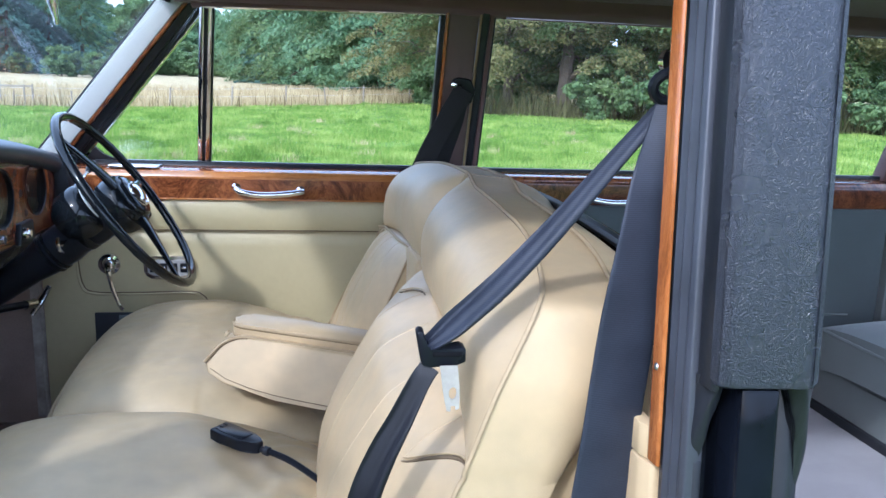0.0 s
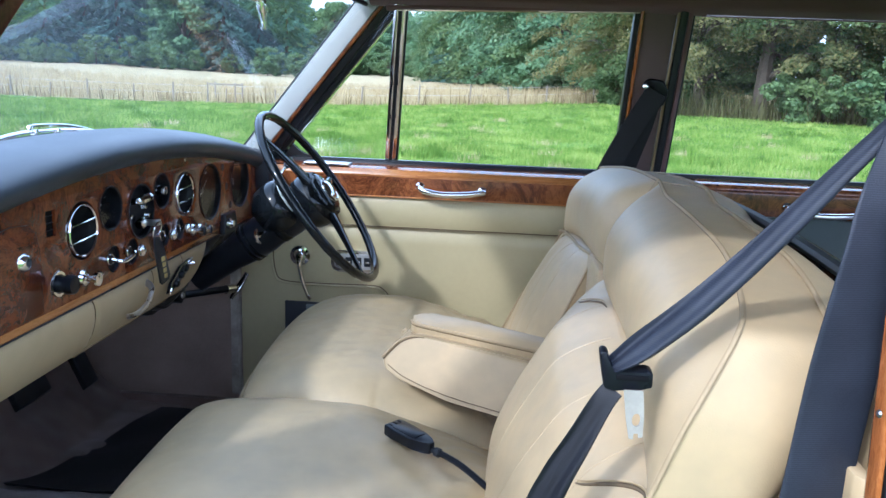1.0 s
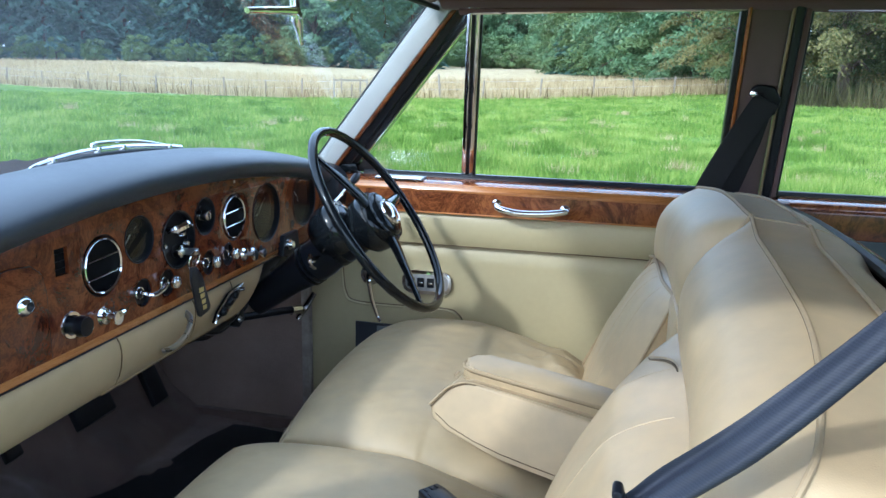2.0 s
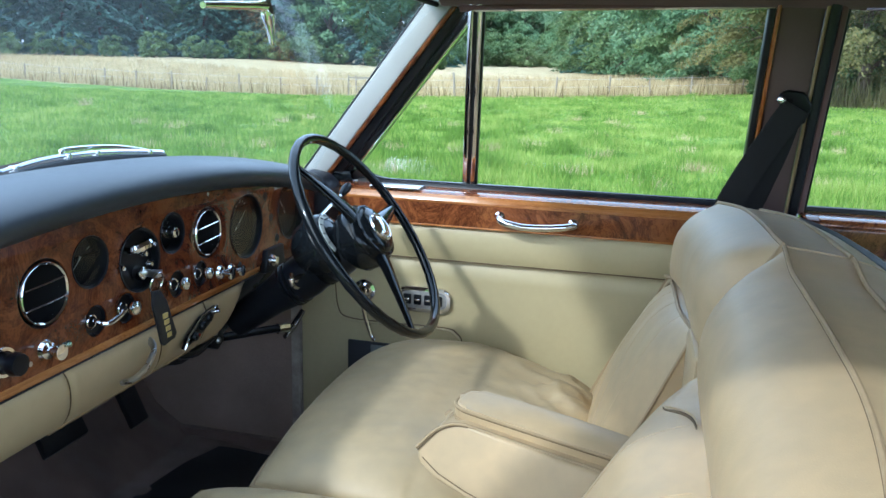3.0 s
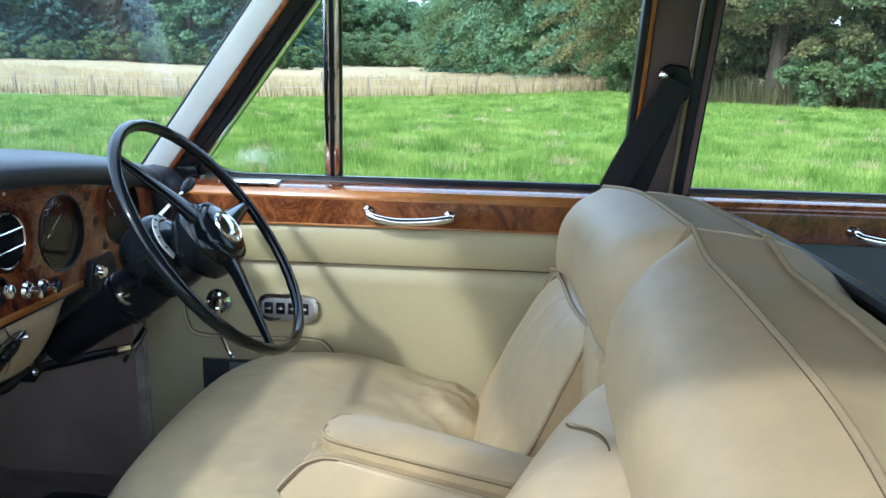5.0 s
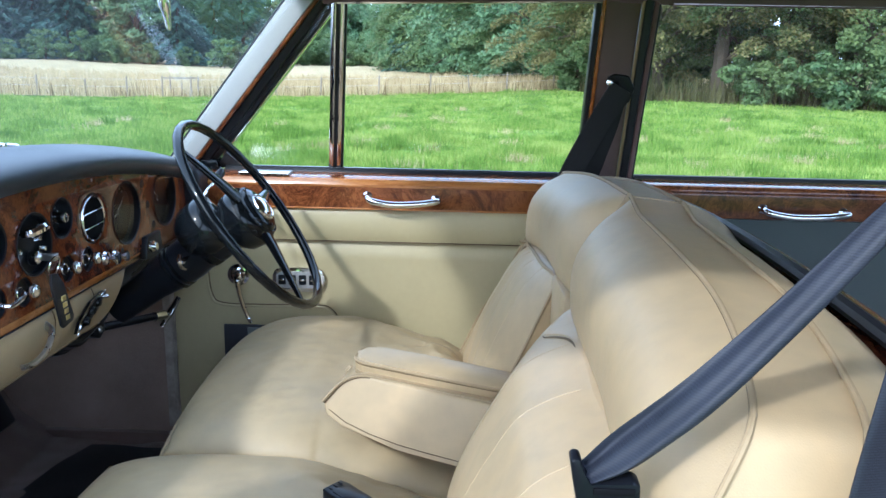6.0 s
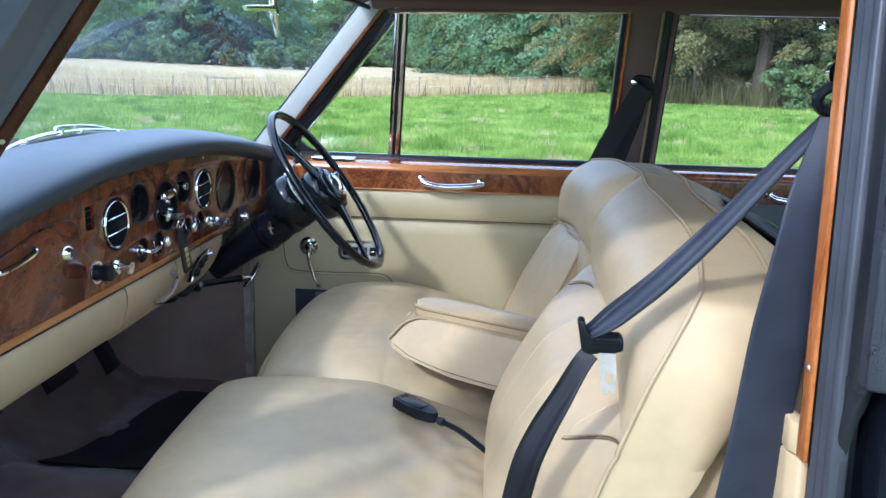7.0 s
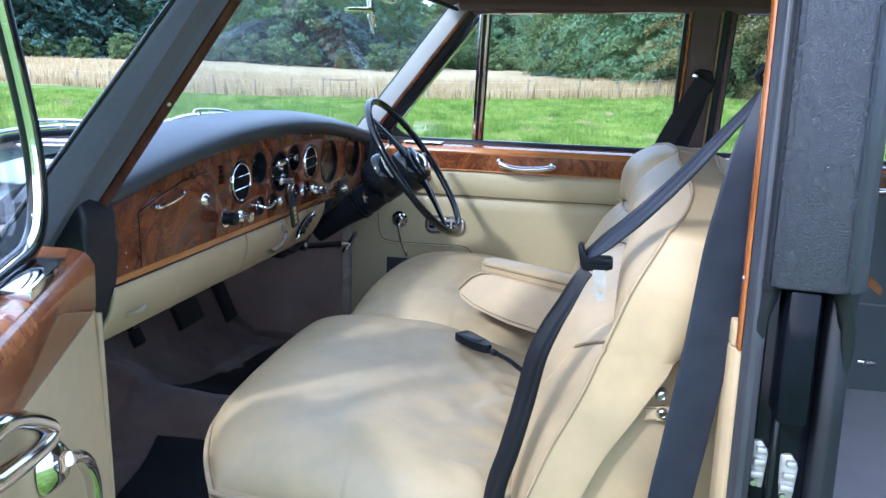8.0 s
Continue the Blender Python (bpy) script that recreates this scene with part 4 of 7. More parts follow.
    part("pillar_wood", between([foot[2] + Vector((0.001, 0, 0)), foot[2].lerp(foot[3], 0.72), foot[2].lerp(foot[3], 0.72) + inner, foot[2] + back], [head[2] + Vector((0.001, 0, 0)), head[2].lerp(head[3], 0.72), head[2].lerp(head[3], 0.72) + inner, head[2] + back], 0.002), BURL_STRIP, car, "dark varnished wood strip with screws")
    part("drip_moulding", tube([foot[0] + Vector((-0.004, 0, 0)), head[0] + Vector((-0.004, 0, 0))], 0.003, 8), BLACK_GLOSS, car)
    for f in (0.061, 0.432):
        part("screw", lathe([(0, 0.0016), (0.0022, 0.0013), (0.0034, 0.0), (0.0034, -0.004)], foot[2].lerp(head[2], f).lerp(foot[3].lerp(head[3], f), 0.32), (0.5, -0.8, -0.2), 12), STEEL, car)

    # centre pillars
    part("pillar_trim", upright([(0.612, 0.748), (0.686, 0.752), (0.686, 0.79), (0.612, 0.79)], 0.40, 1.352, 0.005), B_PILLAR, car, "brown-grey cloth pillar trim")
    part("pillar_wood", upright([(0.6035, 0.744), (0.611, 0.742), (0.6115, 0.775), (0.6035, 0.775)], 0.90, 1.345, 0.002), STRIP_WOOD, car, "thin varnished wood strip")
    part("pillar_seal", upright([(0.691, 0.738), (0.710, 0.742), (0.710, 0.79), (0.691, 0.79)], 0.40, 1.352, 0.004), RUBBER, car)
    part("pillar_piping", tube([Vector((0.6885, 0.747, 0.95)) + Vector((0, -0.40, 1)) * (z - 0.95) for z in (0.6, 0.8, 1.0, 1.2, 1.35)], 0.0035), PIPING, car)
    # near side, seen from outside through the doorway
    near = [
        ("pillar_wood", [(0.592, -0.708), (0.591, -0.712), (0.592, -0.7265), (0.5955, -0.728), (0.600, -0.708)], 0.856, 1.35, STRIP_WOOD, "orange varnished wood strip with a screw", 0.0015),
        ("door_seal", [(0.6005, -0.728), (0.5945, -0.7330), (0.5995, -0.739), (0.5950, -0.7455), (0.6005, -0.7515), (0.5965, -0.758), (0.5990, -0.7645), (0.613, -0.7645), (0.613, -0.70), (0.6015, -0.70)], 0.50, 1.35, SEAL_RUBBER, "ribbed black rubber door seal", 0.0015),
        ("pillar_channel", [(0.6030, -0.766), (0.6045, -0.786), (0.611, -0.788), (0.620, -0.766)], 0.944, 1.35, RUBBER, "smooth black channel beside the pad", 0.002),
        ("pillar_pad", [(0.6035, -0.786), (0.6055, -0.7925), (0.6125, -0.7978), (0.677, -0.8035), (0.6835, -0.800), (0.6855, -0.788), (0.612, -0.778)], 0.948, 1.36, PAD_VINYL, "creased black vinyl pad", 0.007),
        ("door_seal", [(0.6865, -0.785), (0.698, -0.778), (0.706, -0.766), (0.711, -0.757), (0.714, -0.745), (0.714, -0.70), (0.6865, -0.70)], 0.945, 1.36, SEAL_RUBBER, "black rubber door seal", 0.003),
        ("pillar_post", [(0.628, -0.790), (0.659, -0.793), (0.659, -0.72), (0.628, -0.72)], 0.80, 0.9465, POST_PAINT, "glossy black painted post", 0.004),
        ("pillar_post", [(0.616, -0.742), (0.676, -0.742), (0.676, -0.66), (0.616, -0.66)], 0.25, 0.96, POST_PAINT, "black painted lower post", 0.004),
        ("post_flange", [(0.676, -0.760), (0.690, -0.764), (0.706, -0.752), (0.706, -0.66), (0.676, -0.66)], 0.25, 0.944, RUBBER, "black rubber flange", 0.003),
        ("post_flange", [(0.603, -0.764), (0.613, -0.766), (0.6155, -0.74), (0.613, -0.70), (0.603, -0.70)], 0.25, 0.88, RUBBER, "black rubber flange", 0.003),
        ("post_rib", [(0.634, -0.752), (0.6405, -0.753), (0.642, -0.7415), (0.6325, -0.7415)], 0.25, 0.82, BLACK_GLOSS, "black painted rib with a rusty edge", 0.002),
        ("trim_panel", [(0.587, -0.700), (0.593, -0.716), (0.602, -0.716), (0.604, -0.66), (0.587, -0.66)], 0.30, 0.853, LEATHER, "cream leather pillar trim", 0.003),
        ("trim_panel", [(0.5875, -0.6985), (0.592, -0.7073), (0.600, -0.7073), (0.602, -0.66), (0.5875, -0.66)], 0.854, 0.884, LEATHER, "cream leather pillar trim", 0.002),
    ]
    for name, section, z0, z1, mat, label, bev in near:
        way = Vector((0, 0.08, 1.0))
        base = [Vector((x, y, 0.95)) + way * (z0 - 0.95) for x, y in section]
        part(name, prism(base, way * (z1 - z0), bev), mat, car, label)
    back_edge = [(0.549, 0.880), (0.528, 0.830), (0.479, 0.684), (0.450, 0.594), (0.40, 0.42), (0.38, 0.30), (0.604, 0.30), (0.604, 0.87)]
    part("side_panel", prism([(x - (0.03 if x < 0.6 else 0), -0.628, z) for x, z in back_edge], (0, -0.011, 0), 0.003), LEATHER, car, "cream leather panel beside the seat")
    part("screw", lathe([(0, 0.0015), (0.002, 0.0013), (0.0032, 0), (0.0032, -0.004)], (0.5912, -0.7195, 0.940), (-1, -0.1, 0), 12), STEEL, car)
    part("post_edge", prism([(0.709, -0.764, 0.28), (0.7135, -0.766, 0.28), (0.7135, -0.73, 0.28), (0.709, -0.73, 0.28)], (0, 0.045, 0.60), 0.001), PLATED, car)
    for foot_x, tip_x, way in ((0.602, 0.629, 1), (0.704, 0.661, -1)):
        def flap(u, v, foot_x=foot_x, tip_x=tip_x, way=way):
            low = 0.952 - 0.135 * (1 - u) ** 1.25 - 0.004 * math.sin(u * 23)
            z = 0.952 + (low - 0.952) * v
            x = foot_x + (tip_x - foot_x) * u * (1 - 0.25 * v) + 0.002 * math.sin(v * 9 + u * 5) * way
            return Vector((x, -0.770 - 0.014 * math.sin(u * math.pi) * (1 - 0.4 * v) + 0.010 * v, z))
        part("seal_flap", surface(flap, 14, 12, (0, 0.003, 0)), RUBBER, car, "torn black rubber flap", 60)
    for x, z in ((0.6215, 0.735), (0.655, 0.722)):
        plate_ob = part("striker", prism([(x - 0.008, -0.762, z - 0.030), (x + 0.010, -0.764, z - 0.034), (x + 0.012, -0.766, z + 0.012), (x + 0.004, -0.764, z + 0.026), (x - 0.008, -0.760, z + 0.024)], (0, 0.022, 0), 0.003), PLATED, car, "worn steel door striker")
        for k in range(3):
            part("striker_tooth", box(x - 0.006 + 0.002 * k, x + 0.009, -0.770, -0.762, z - 0.018 + 0.015 * k, z - 0.010 + 0.015 * k, 0.002), PLATED, plate_ob)
        part("striker_bolt", lathe([(0.0, 0.004), (0.0035, 0.0035), (0.0045, 0.0)], (x - 0.001, -0.764, z - 0.026), (0, -1, 0), 10), STEEL, plate_ob)

    # floor, footwell and bulkhead
    def footwell(u, v):
        line = [(-1.0, 0.98), (-0.98, 0.62), (-0.80, 0.34), (-0.70, 0.262), (-0.40, 0.255), (0.60, 0.255), (0.66, 0.27)]
        f = v * (len(line) - 1)
        i = min(int(f), len(line) - 2)
        x = line[i][0] + (line[i + 1][0] - line[i][0]) * (f - i)
        z = line[i][1] + (line[i + 1][1] - line[i][1]) * (f - i)
        y = (2 * u - 1) * 0.745
        hump = 0.10 * math.exp(-(y / 0.14) ** 2) * smoothstep(-1.0, -0.7, x)
        # a pulled seam and soft waves in the worn carpet
        t = (y - 0.141) / -0.352
        off = x - (-0.765 + 0.159 * t) + 0.010 * noise.noise(Vector((0, y * 22, 4)))
        seam = 0.010 * math.exp(-(off / 0.010) ** 2) * smoothstep(-0.1, 0.15, t) * (1 - smoothstep(0.85, 1.1, t)) - 0.004 * smoothstep(0.03, 0.0, abs(off - 0.018)) * smoothstep(0, 0.2, t) * (1 - smoothstep(0.8, 1.1, t))
        waves = 0.010 * noise.noise(Vector((x * 9, y * 9, 0))) + 0.004 * noise.noise(Vector((x * 26, y * 26, 7)))
        return Vector((x, y, z + hump * (1 if z < 0.5 else 0.3) + waves + seam))
    part("front_carpet", surface(footwell, 130, 130, (0, 0, -0.02)), CARPET, car, "worn mauve-brown carpet")
    part("rear_carpet", box(0.70, 2.0, -0.72, 0.72, 0.27, 0.30, 0.006), REAR_CARPET, car, "grey lilac carpet")
    part("floor_pan", box(-0.95, 2.6, -0.80, 0.80, 0.19, 0.232, 0.006), PAINT, car)
    for s in (1, -1):
        part("kick_panel", mirror(box(-0.98, -0.372, 0.715, 0.74, 0.24, 0.93, 0.006), s), KICK_CARPET, car, "brown carpeted kick panel")
        part("door_sill", mirror(box(-0.95, 1.85, 0.70, 0.80, 0.20, 0.285 if s > 0 else 0.295, 0.01), s), CARPET if s > 0 else BLACK_GLOSS, car)
        part("sill_tread", mirror(box(-0.30, 0.56, 0.715, 0.77, 0.285, 0.301, 0.003), s), STEEL, car)
    part("kick_strip", box(-0.404, -0.376, 0.706, 0.7155, 0.30, 0.80, 0.003), SILL_METAL, car, "scuffed grey-brown door post flange")
    part("kick_seal", tube([(-0.376 + 0.002 * math.sin(k * 1.7), 0.700, 0.30 + 0.05 * k) for k in range(11)], 0.005, 6), SILL_METAL, car)
    part("bulkhead", box(-1.06, -1.0, -0.80, 0.80, 0.20, 0.93, 0.01), PAINT, car)

    # division behind the front seats
    def div_top(y):
        return 0.972 - 0.08 * y * y
    outline = [(-0.63, 0.30)] + [(y, div_top(y) - 0.02) for y in [-0.63 + 0.0675 * k for k in range(21)]] + [(0.72, 0.30)]
    put("division_panel", plate(outline, [], 0.742, 0.022, "division_panel"), BURL_DARK, car, "dark walnut division panel")
    part("division_seal", tube([(0.709, y, div_top(y) + 0.006) for y in [-0.63 + 0.0665 * k for k in range(21)]], 0.0085, 8), RUBBER, car, "black rubber beading")
    part("division_capping", surface(lambda u, v: Vector((0.718 + 0.050 * v, -0.63 + 1.35 * u, div_top(-0.63 + 1.35 * u) + 0.004 - 0.024 * v + 0.006 * math.sin(v * math.pi))), 36, 8, (0, 0, -0.012)), BURL_DARK, car, "arched glossy walnut capping")

    # nose, wings, lower sides and tail
    def bonnet(u, v):
        y, x = (2 * u - 1) * 0.66, -0.70 - 1.30 * v
        k = abs(2 * u - 1)
        return Vector((x, y, 0.975 - 0.05 * v - 0.035 * k ** 2.5 - 0.05 * smoothstep(0.8, 1, v)))
    part("bonnet", surface(bonnet, 24, 16, (0, 0, -0.03)), PAINT, car, "black bonnet reflecting the sky")
    part("bonnet_strip", tube([bonnet(0.5, k / 12) + Vector((0, 0, 0.004)) for k in range(13)], 0.005, 6), CHROME, car)
    for s in (1, -1):
        def wing(u, v, s=s):
            a = u * math.pi * 0.62
            return Vector((-0.42 - 1.62 * v, s * (0.665 + 0.195 * math.sin(a)), 0.925 - 0.04 * v - 0.36 * (1 - math.cos(a))))
        part("front_wing", surface(wing, 12, 14, (0, -s * 0.02, -0.01)), PAINT, car)
        part("side_lower", mirror(box(-2.0, -0.43, 0.80, 0.86, 0.25, 0.62, 0.02), s), PAINT, car)
        part("rear_quarter", mirror(box(1.96, 3.1, 0.76, 0.85, 0.26, 0.93, 0.03), s), PAINT, car)
        part("quarter_trim", mirror(box(1.96, 2.55, 0.70, 0.757, 0.30, 0.87, 0.01), s), REAR_CLOTH, car)
        if s > 0:
            part("quarter_wood", mirror(box(1.96, 2.50, 0.695, 0.765, 0.873, 0.925, 0.008), s), BURL_DARK, car)
        part("rear_pillar", mirror(upright([(2.12, 0.74), (2.50, 0.70), (2.55, 0.75), (2.12, 0.80)], 0.92, 1.37, 0.01), s), HEADLINING, car)
        part("door_post", mirror(upright([(1.935, 0.745), (1.975, 0.745), (1.975, 0.80), (1.935, 0.80)], 0.30, 1.35, 0.006), s), HEADLINING, car)
        pane = part("quarter_glass", mirror(prism([(1.975, lean(0.925), 0.925), (2.13, lean(0.925), 0.925), (2.13, lean(1.335), 1.335), (1.975, lean(1.335), 1.335)], (0, 0.004, 0)), s), GLASS, car)
        pane.visible_shadow = False
    part("scuttle", surface(lambda u, v: Vector((-0.40 - 0.26 * (1 - (2 * u - 1) ** 2) - 0.10 * v, (2 * u - 1) * 0.74, 0.958 + 0.012 * v)), 24, 4, (0, 0, -0.03)), PAINT, car)
    part("parcel_shelf", box(2.40, 2.75, -0.70, 0.70, 0.90, 0.94, 0.01), REAR_CLOTH, car)
    part("boot", box(2.62, 3.35, -0.78, 0.78, 0.28, 0.92, 0.06, 3), PAINT, car)
    pane = part("rear_window", prism([(2.74, -0.62, 0.94), (2.74, 0.62, 0.94), (2.46, 0.52, 1.33), (2.46, -0.52, 1.33)], (0.004, 0, 0.002)), GLASS, car)
    pane.visible_shadow = False
    part("grille", box(-2.10, -1.99, -0.30, 0.30, 0.35, 0.93, 0.02), CHROME, car)
    part("nose_panel", box(-2.02, -1.90, -0.84, 0.84, 0.30, 0.84, 0.04, 3), PAINT, car)
    for x in (-1.35, 2.35):
        for s in (1, -1):
            tyre = part("tyre", lathe([(0.21, -0.09), (0.30, -0.10), (0.345, -0.07), (0.35, 0.0), (0.345, 0.07), (0.30, 0.10), (0.21, 0.09)], (x, s * 0.72, 0.345), (0, s, 0), 32), RUBBER, car)
            part("hub_cap", lathe([(0.21, 0.06), (0.20, 0.085), (0.12, 0.10), (0.0, 0.11)], (x, s * 0.72, 0.345), (0, s, 0), 28), CHROME, tyre)
    return car


def wiper(y0, long):
    """A parked wiper: arched chrome spine over a rubber blade, and its arm."""
    ob = thing("windscreen_wiper", (-0.69, y0 + long / 2, 0.997), "chromed windscreen wiper parked at the foot of the glass", "wiper", "wipers")
    arch = [(0.0, 1.003), (0.06, 1.014), (0.15, 1.0205), (0.27, 1.0275), (0.42, 1.031), (0.58, 1.030), (0.75, 1.0255), (0.90, 1.019), (1.0, 1.013)]
    line = [Vector((-0.692 + 0.03 * f * f, y0 + long * f, z)) for f, z in arch]
    part("spine", tube(curve(line, 3), 0.0042, 8, flat=1.0), CHROME, ob, "arched chrome blade holder")
    part("blade", tube(curve([p + Vector((0.004, 0, -0.010 - 0.004 * math.sin(i / 8 * math.pi))) for i, p in enumerate(line)], 3), 0.0065, 8, flat=1.2), RUBBER, ob, "black rubber blade")
    for f in (0.18, 0.40, 0.66, 0.86):
        k = min(range(len(arch)), key=lambda i: abs(arch[i][0] - f))
        part("clip", box(line[k].x - 0.006, line[k].x + 0.008, line[k].y - 0.006, line[k].y + 0.006, line[k].z - 0.012, line[k].z + 0.004, 0.002), CHROME, ob)
    mid = line[4]
    part("arm", tube(curve([mid + Vector((-0.002, -0.012, 0.003)), mid + Vector((-0.004, 0.004, 0.011)), mid + Vector((-0.004, 0.13, 0.006)), mid + Vector((-0.008, 0.25, -0.012)), mid + Vector((-0.02, 0.31, -0.028))], 5), 0.0038, 8), CHROME, ob)
    part("pivot", lathe([(0.016, 0), (0.016, 0.014), (0.009, 0.024), (0, 0.026)], mid + Vector((-0.02, 0.31, -0.055)), (0, 0, 1), 16), CHROME, ob)


car_body()
wiper(0.12, 0.48)
wiper(-0.50, 0.46)


# ---------------------------------------------------------------- doors
def pull_handle(parent, x, y, z, length=0.165):
    pts = curve([(x, y, z + 0.006), (x, y - 0.018, z + 0.006), (x + 0.012, y - 0.030, z - 0.001), (x + 0.35 * length, y - 0.034, z - 0.008), (x + 0.7 * length, y - 0.033, z - 0.006), (x + length - 0.012, y - 0.028, z - 0.001), (x + length, y - 0.020, z + 0.001), (x + length - 0.006, y, z + 0.001)], 5)
    n = len(pts)
    h = part("handle", tube(pts, [0.0062 + 0.0018 * math.sin(math.pi * k / (n - 1)) for k in range(n)], 10), CHROME, parent, "chrome pull handle")
    for dx, dz in ((0, 0.006), (length - 0.006, 0.001)):
        part("handle_boss", lathe([(0.011, 0), (0.011, 0.004), (0.007, 0.008), (0.0, 0.009)], (x + dx, y, z + dz), (0, -1, 0), 16), CHROME, h)


CAP = [(0.690, 0.872), (0.690, 0.930), (0.697, 0.943), (0.716, 0.948), (0.768, 0.953), (0.768, 0.872)]


def far_front_door():
    d = thing("door_1", (0.12, 0.74, 0.27), "closed driver's door trimmed in cream vinyl with a walnut capping", "door", "car doors", "structure")
    part("lower_panel", surface(lambda u, v: Vector((-0.366 + 1.02 * u, 0.696 - 0.006 * math.sin(math.pi * v) + 0.012 * smoothstep(0.97, 1.0, v), 0.29 + 0.505 * v)), 24, 24, (0, 0.04, 0)), TRIM, d, "smooth cream vinyl panel")
    part("upper_panel", surface(lambda u, v: Vector((-0.366 + 1.02 * u, 0.6985 - 0.0085 * math.sin(math.pi * (0.05 + 0.95 * v)) ** 0.6, 0.797 + 0.076 * v)), 24, 10, (0, 0.04, 0)), TRIM, d, "cream vinyl band under the wood")
    part("seam", tube([(-0.366 + 0.06 * k, 0.694, 0.796) for k in range(18)], 0.0014, 6), SEAM, d)
    cap = part("wood_capping", rail(CAP, -0.318, 0.655, 0.004), BURL, d, "polished burr walnut capping")
    part("cross_band", rail([(0.6885, 0.926), (0.6885, 0.931), (0.6955, 0.9445), (0.70, 0.9445), (0.70, 0.926)], -0.316, 0.653, 0.001), BAND, cap, "lighter straight-grained edge band")
    part("cross_band", rail([(0.6885, 0.873), (0.6885, 0.877), (0.70, 0.877), (0.70, 0.873)], -0.316, 0.653, 0.001), BAND, cap)
    tray = part("ashtray", box(-0.203, -0.083, 0.703, 0.750, 0.9475, 0.9545, 0.002), STEEL, cap, "flat chrome ashtray lid")
    part("ashtray_lip", box(-0.200, -0.086, 0.700, 0.704, 0.9485, 0.9535, 0.001), CHROME, tray)
    part("glass_seal", rail([(0.752, 0.950), (0.768, 0.953), (0.768, 0.9605), (0.760, 0.960)], -0.25, 0.60, 0.001), RUBBER, d)
    part("glass_strip", rail([(0.7605, 0.957), (0.769, 0.957), (0.769, 0.9635), (0.7605, 0.9625)], -0.25, 0.60, 0.001), BLACK_GLOSS, d)
    part("outer_panel", box(-0.41, 0.70, 0.79, 0.855, 0.24, 0.945, 0.02, 3), PAINT, d)
    pull_handle(d, 0.103, 0.692, 0.900)
    # window winder
    w = part("window_winder", lathe([(0.0, 0.012), (0.014, 0.011), (0.018, 0.006), (0.026, 0.005), (0.028, 0.0), (0.028, -0.003)], (-0.208, 0.694, 0.708), (0, -1, 0), 24), CHROME, d, "chrome window winder")
    part("winder_arm", tube(curve([(-0.208, 0.682, 0.712), (-0.206, 0.672, 0.695), (-0.198, 0.668, 0.655), (-0.182, 0.664, 0.612), (-0.172, 0.662, 0.598)], 4), [0.009, 0.0088, 0.0085, 0.008, 0.0075, 0.007, 0.0065, 0.006, 0.006, 0.0058, 0.0055, 0.005, 0.005, 0.0048, 0.0046, 0.0045, 0.004], 8), CHROME, w)
    # switch panel
    def pill(hx, hz, y):
        return [(-0.062 + hx * math.copysign(abs(math.cos(k * math.tau / 40)) ** 0.38, math.cos(k * math.tau / 40)), y, 0.701 + hz * math.copysign(abs(math.sin(k * math.tau / 40)) ** 0.55, math.sin(k * math.tau / 40))) for k in range(40)]
    sw = part("switch_panel", prism(pill(0.062, 0.0295, 0.696), (0, -0.013, 0), 0.004, 3), CHROME, d, "chrome window switch panel with rounded ends")
    part("switch_bed", prism(pill(0.0535, 0.0205, 0.690), (0, -0.0082, 0), 0.0006), PLATED, sw, "dull plated switch bed")
    for k in range(4):
        x = -0.101 + 0.0245 * k
        s = part("switch", box(x - 0.009, x + 0.009, 0.679, 0.686, 0.689, 0.713, 0.002), BLACK_PLASTIC, sw)
        part("switch_tip", box(x - 0.0055, x + 0.0055, 0.676, 0.680, 0.699, 0.704, 0.001), CHROME, s)
    # moulded line and pocket
    line = curve([(-0.285, 0.693, 0.80), (-0.284, 0.691, 0.72), (-0.276, 0.690, 0.655), (-0.250, 0.690, 0.634), (-0.15, 0.690, 0.632), (-0.02, 0.690, 0.634), (0.012, 0.690, 0.624), (0.026, 0.690, 0.60), (0.028, 0.690, 0.54), (0.028, 0.690, 0.46)], 6)
    part("moulding", tube(line[6:], 0.0042, 6), TRIM, d)
    part("seam", tube([p + Vector((0.0045, -0.0022, 0.0045)) for p in line[6:]], 0.0016, 5), SEAM, d)
    pocket = part("door_pocket", box(-0.248, -0.027, 0.686, 0.694, 0.44, 0.584, 0.003), REAR_DARK, d, "dark recessed door pocket")
    part("pocket_panel", box(-0.19, -0.03, 0.6845, 0.690, 0.44, 0.578, 0.002), REAR_CLOTH, pocket)
    # window: quarter light bar, frames, panes
    bar = Vector((0.040, -0.176, 0.392))
    part("quarter_bar", prism([(-0.001, 0.766, 0.954), (0.0105, 0.764, 0.954), (0.0105, 0.78, 0.954), (-0.001, 0.78, 0.954)], bar, 0.0015), CHROME, d, "chrome quarter-light bar")
    part("quarter_bar", prism([(0.0185, 0.764, 0.954), (0.0285, 0.766, 0.954), (0.0285, 0.78, 0.954), (0.0185, 0.78, 0.954)], bar, 0.0015), CHROME, d, "chrome quarter-light bar")
    part("bar_seal", prism([(0.0105, 0.768, 0.954), (0.0185, 0.768, 0.954), (0.0185, 0.78, 0.954), (0.0105, 0.78, 0.954)], bar, 0.001), RUBBER, d)
    part("bar_seal", prism([(0.0285, 0.769, 0.954), (0.0325, 0.769, 0.954), (0.0325, 0.78, 0.954), (0.0285, 0.78, 0.954)], bar, 0.001), RUBBER, d)
    part("quarter_frame", raked([(-0.2715, 0.742), (-0.258, 0.750), (-0.256, 0.80), (-0.2715, 0.80)], 0.955, 1.35, 0.003), RUBBER, d)
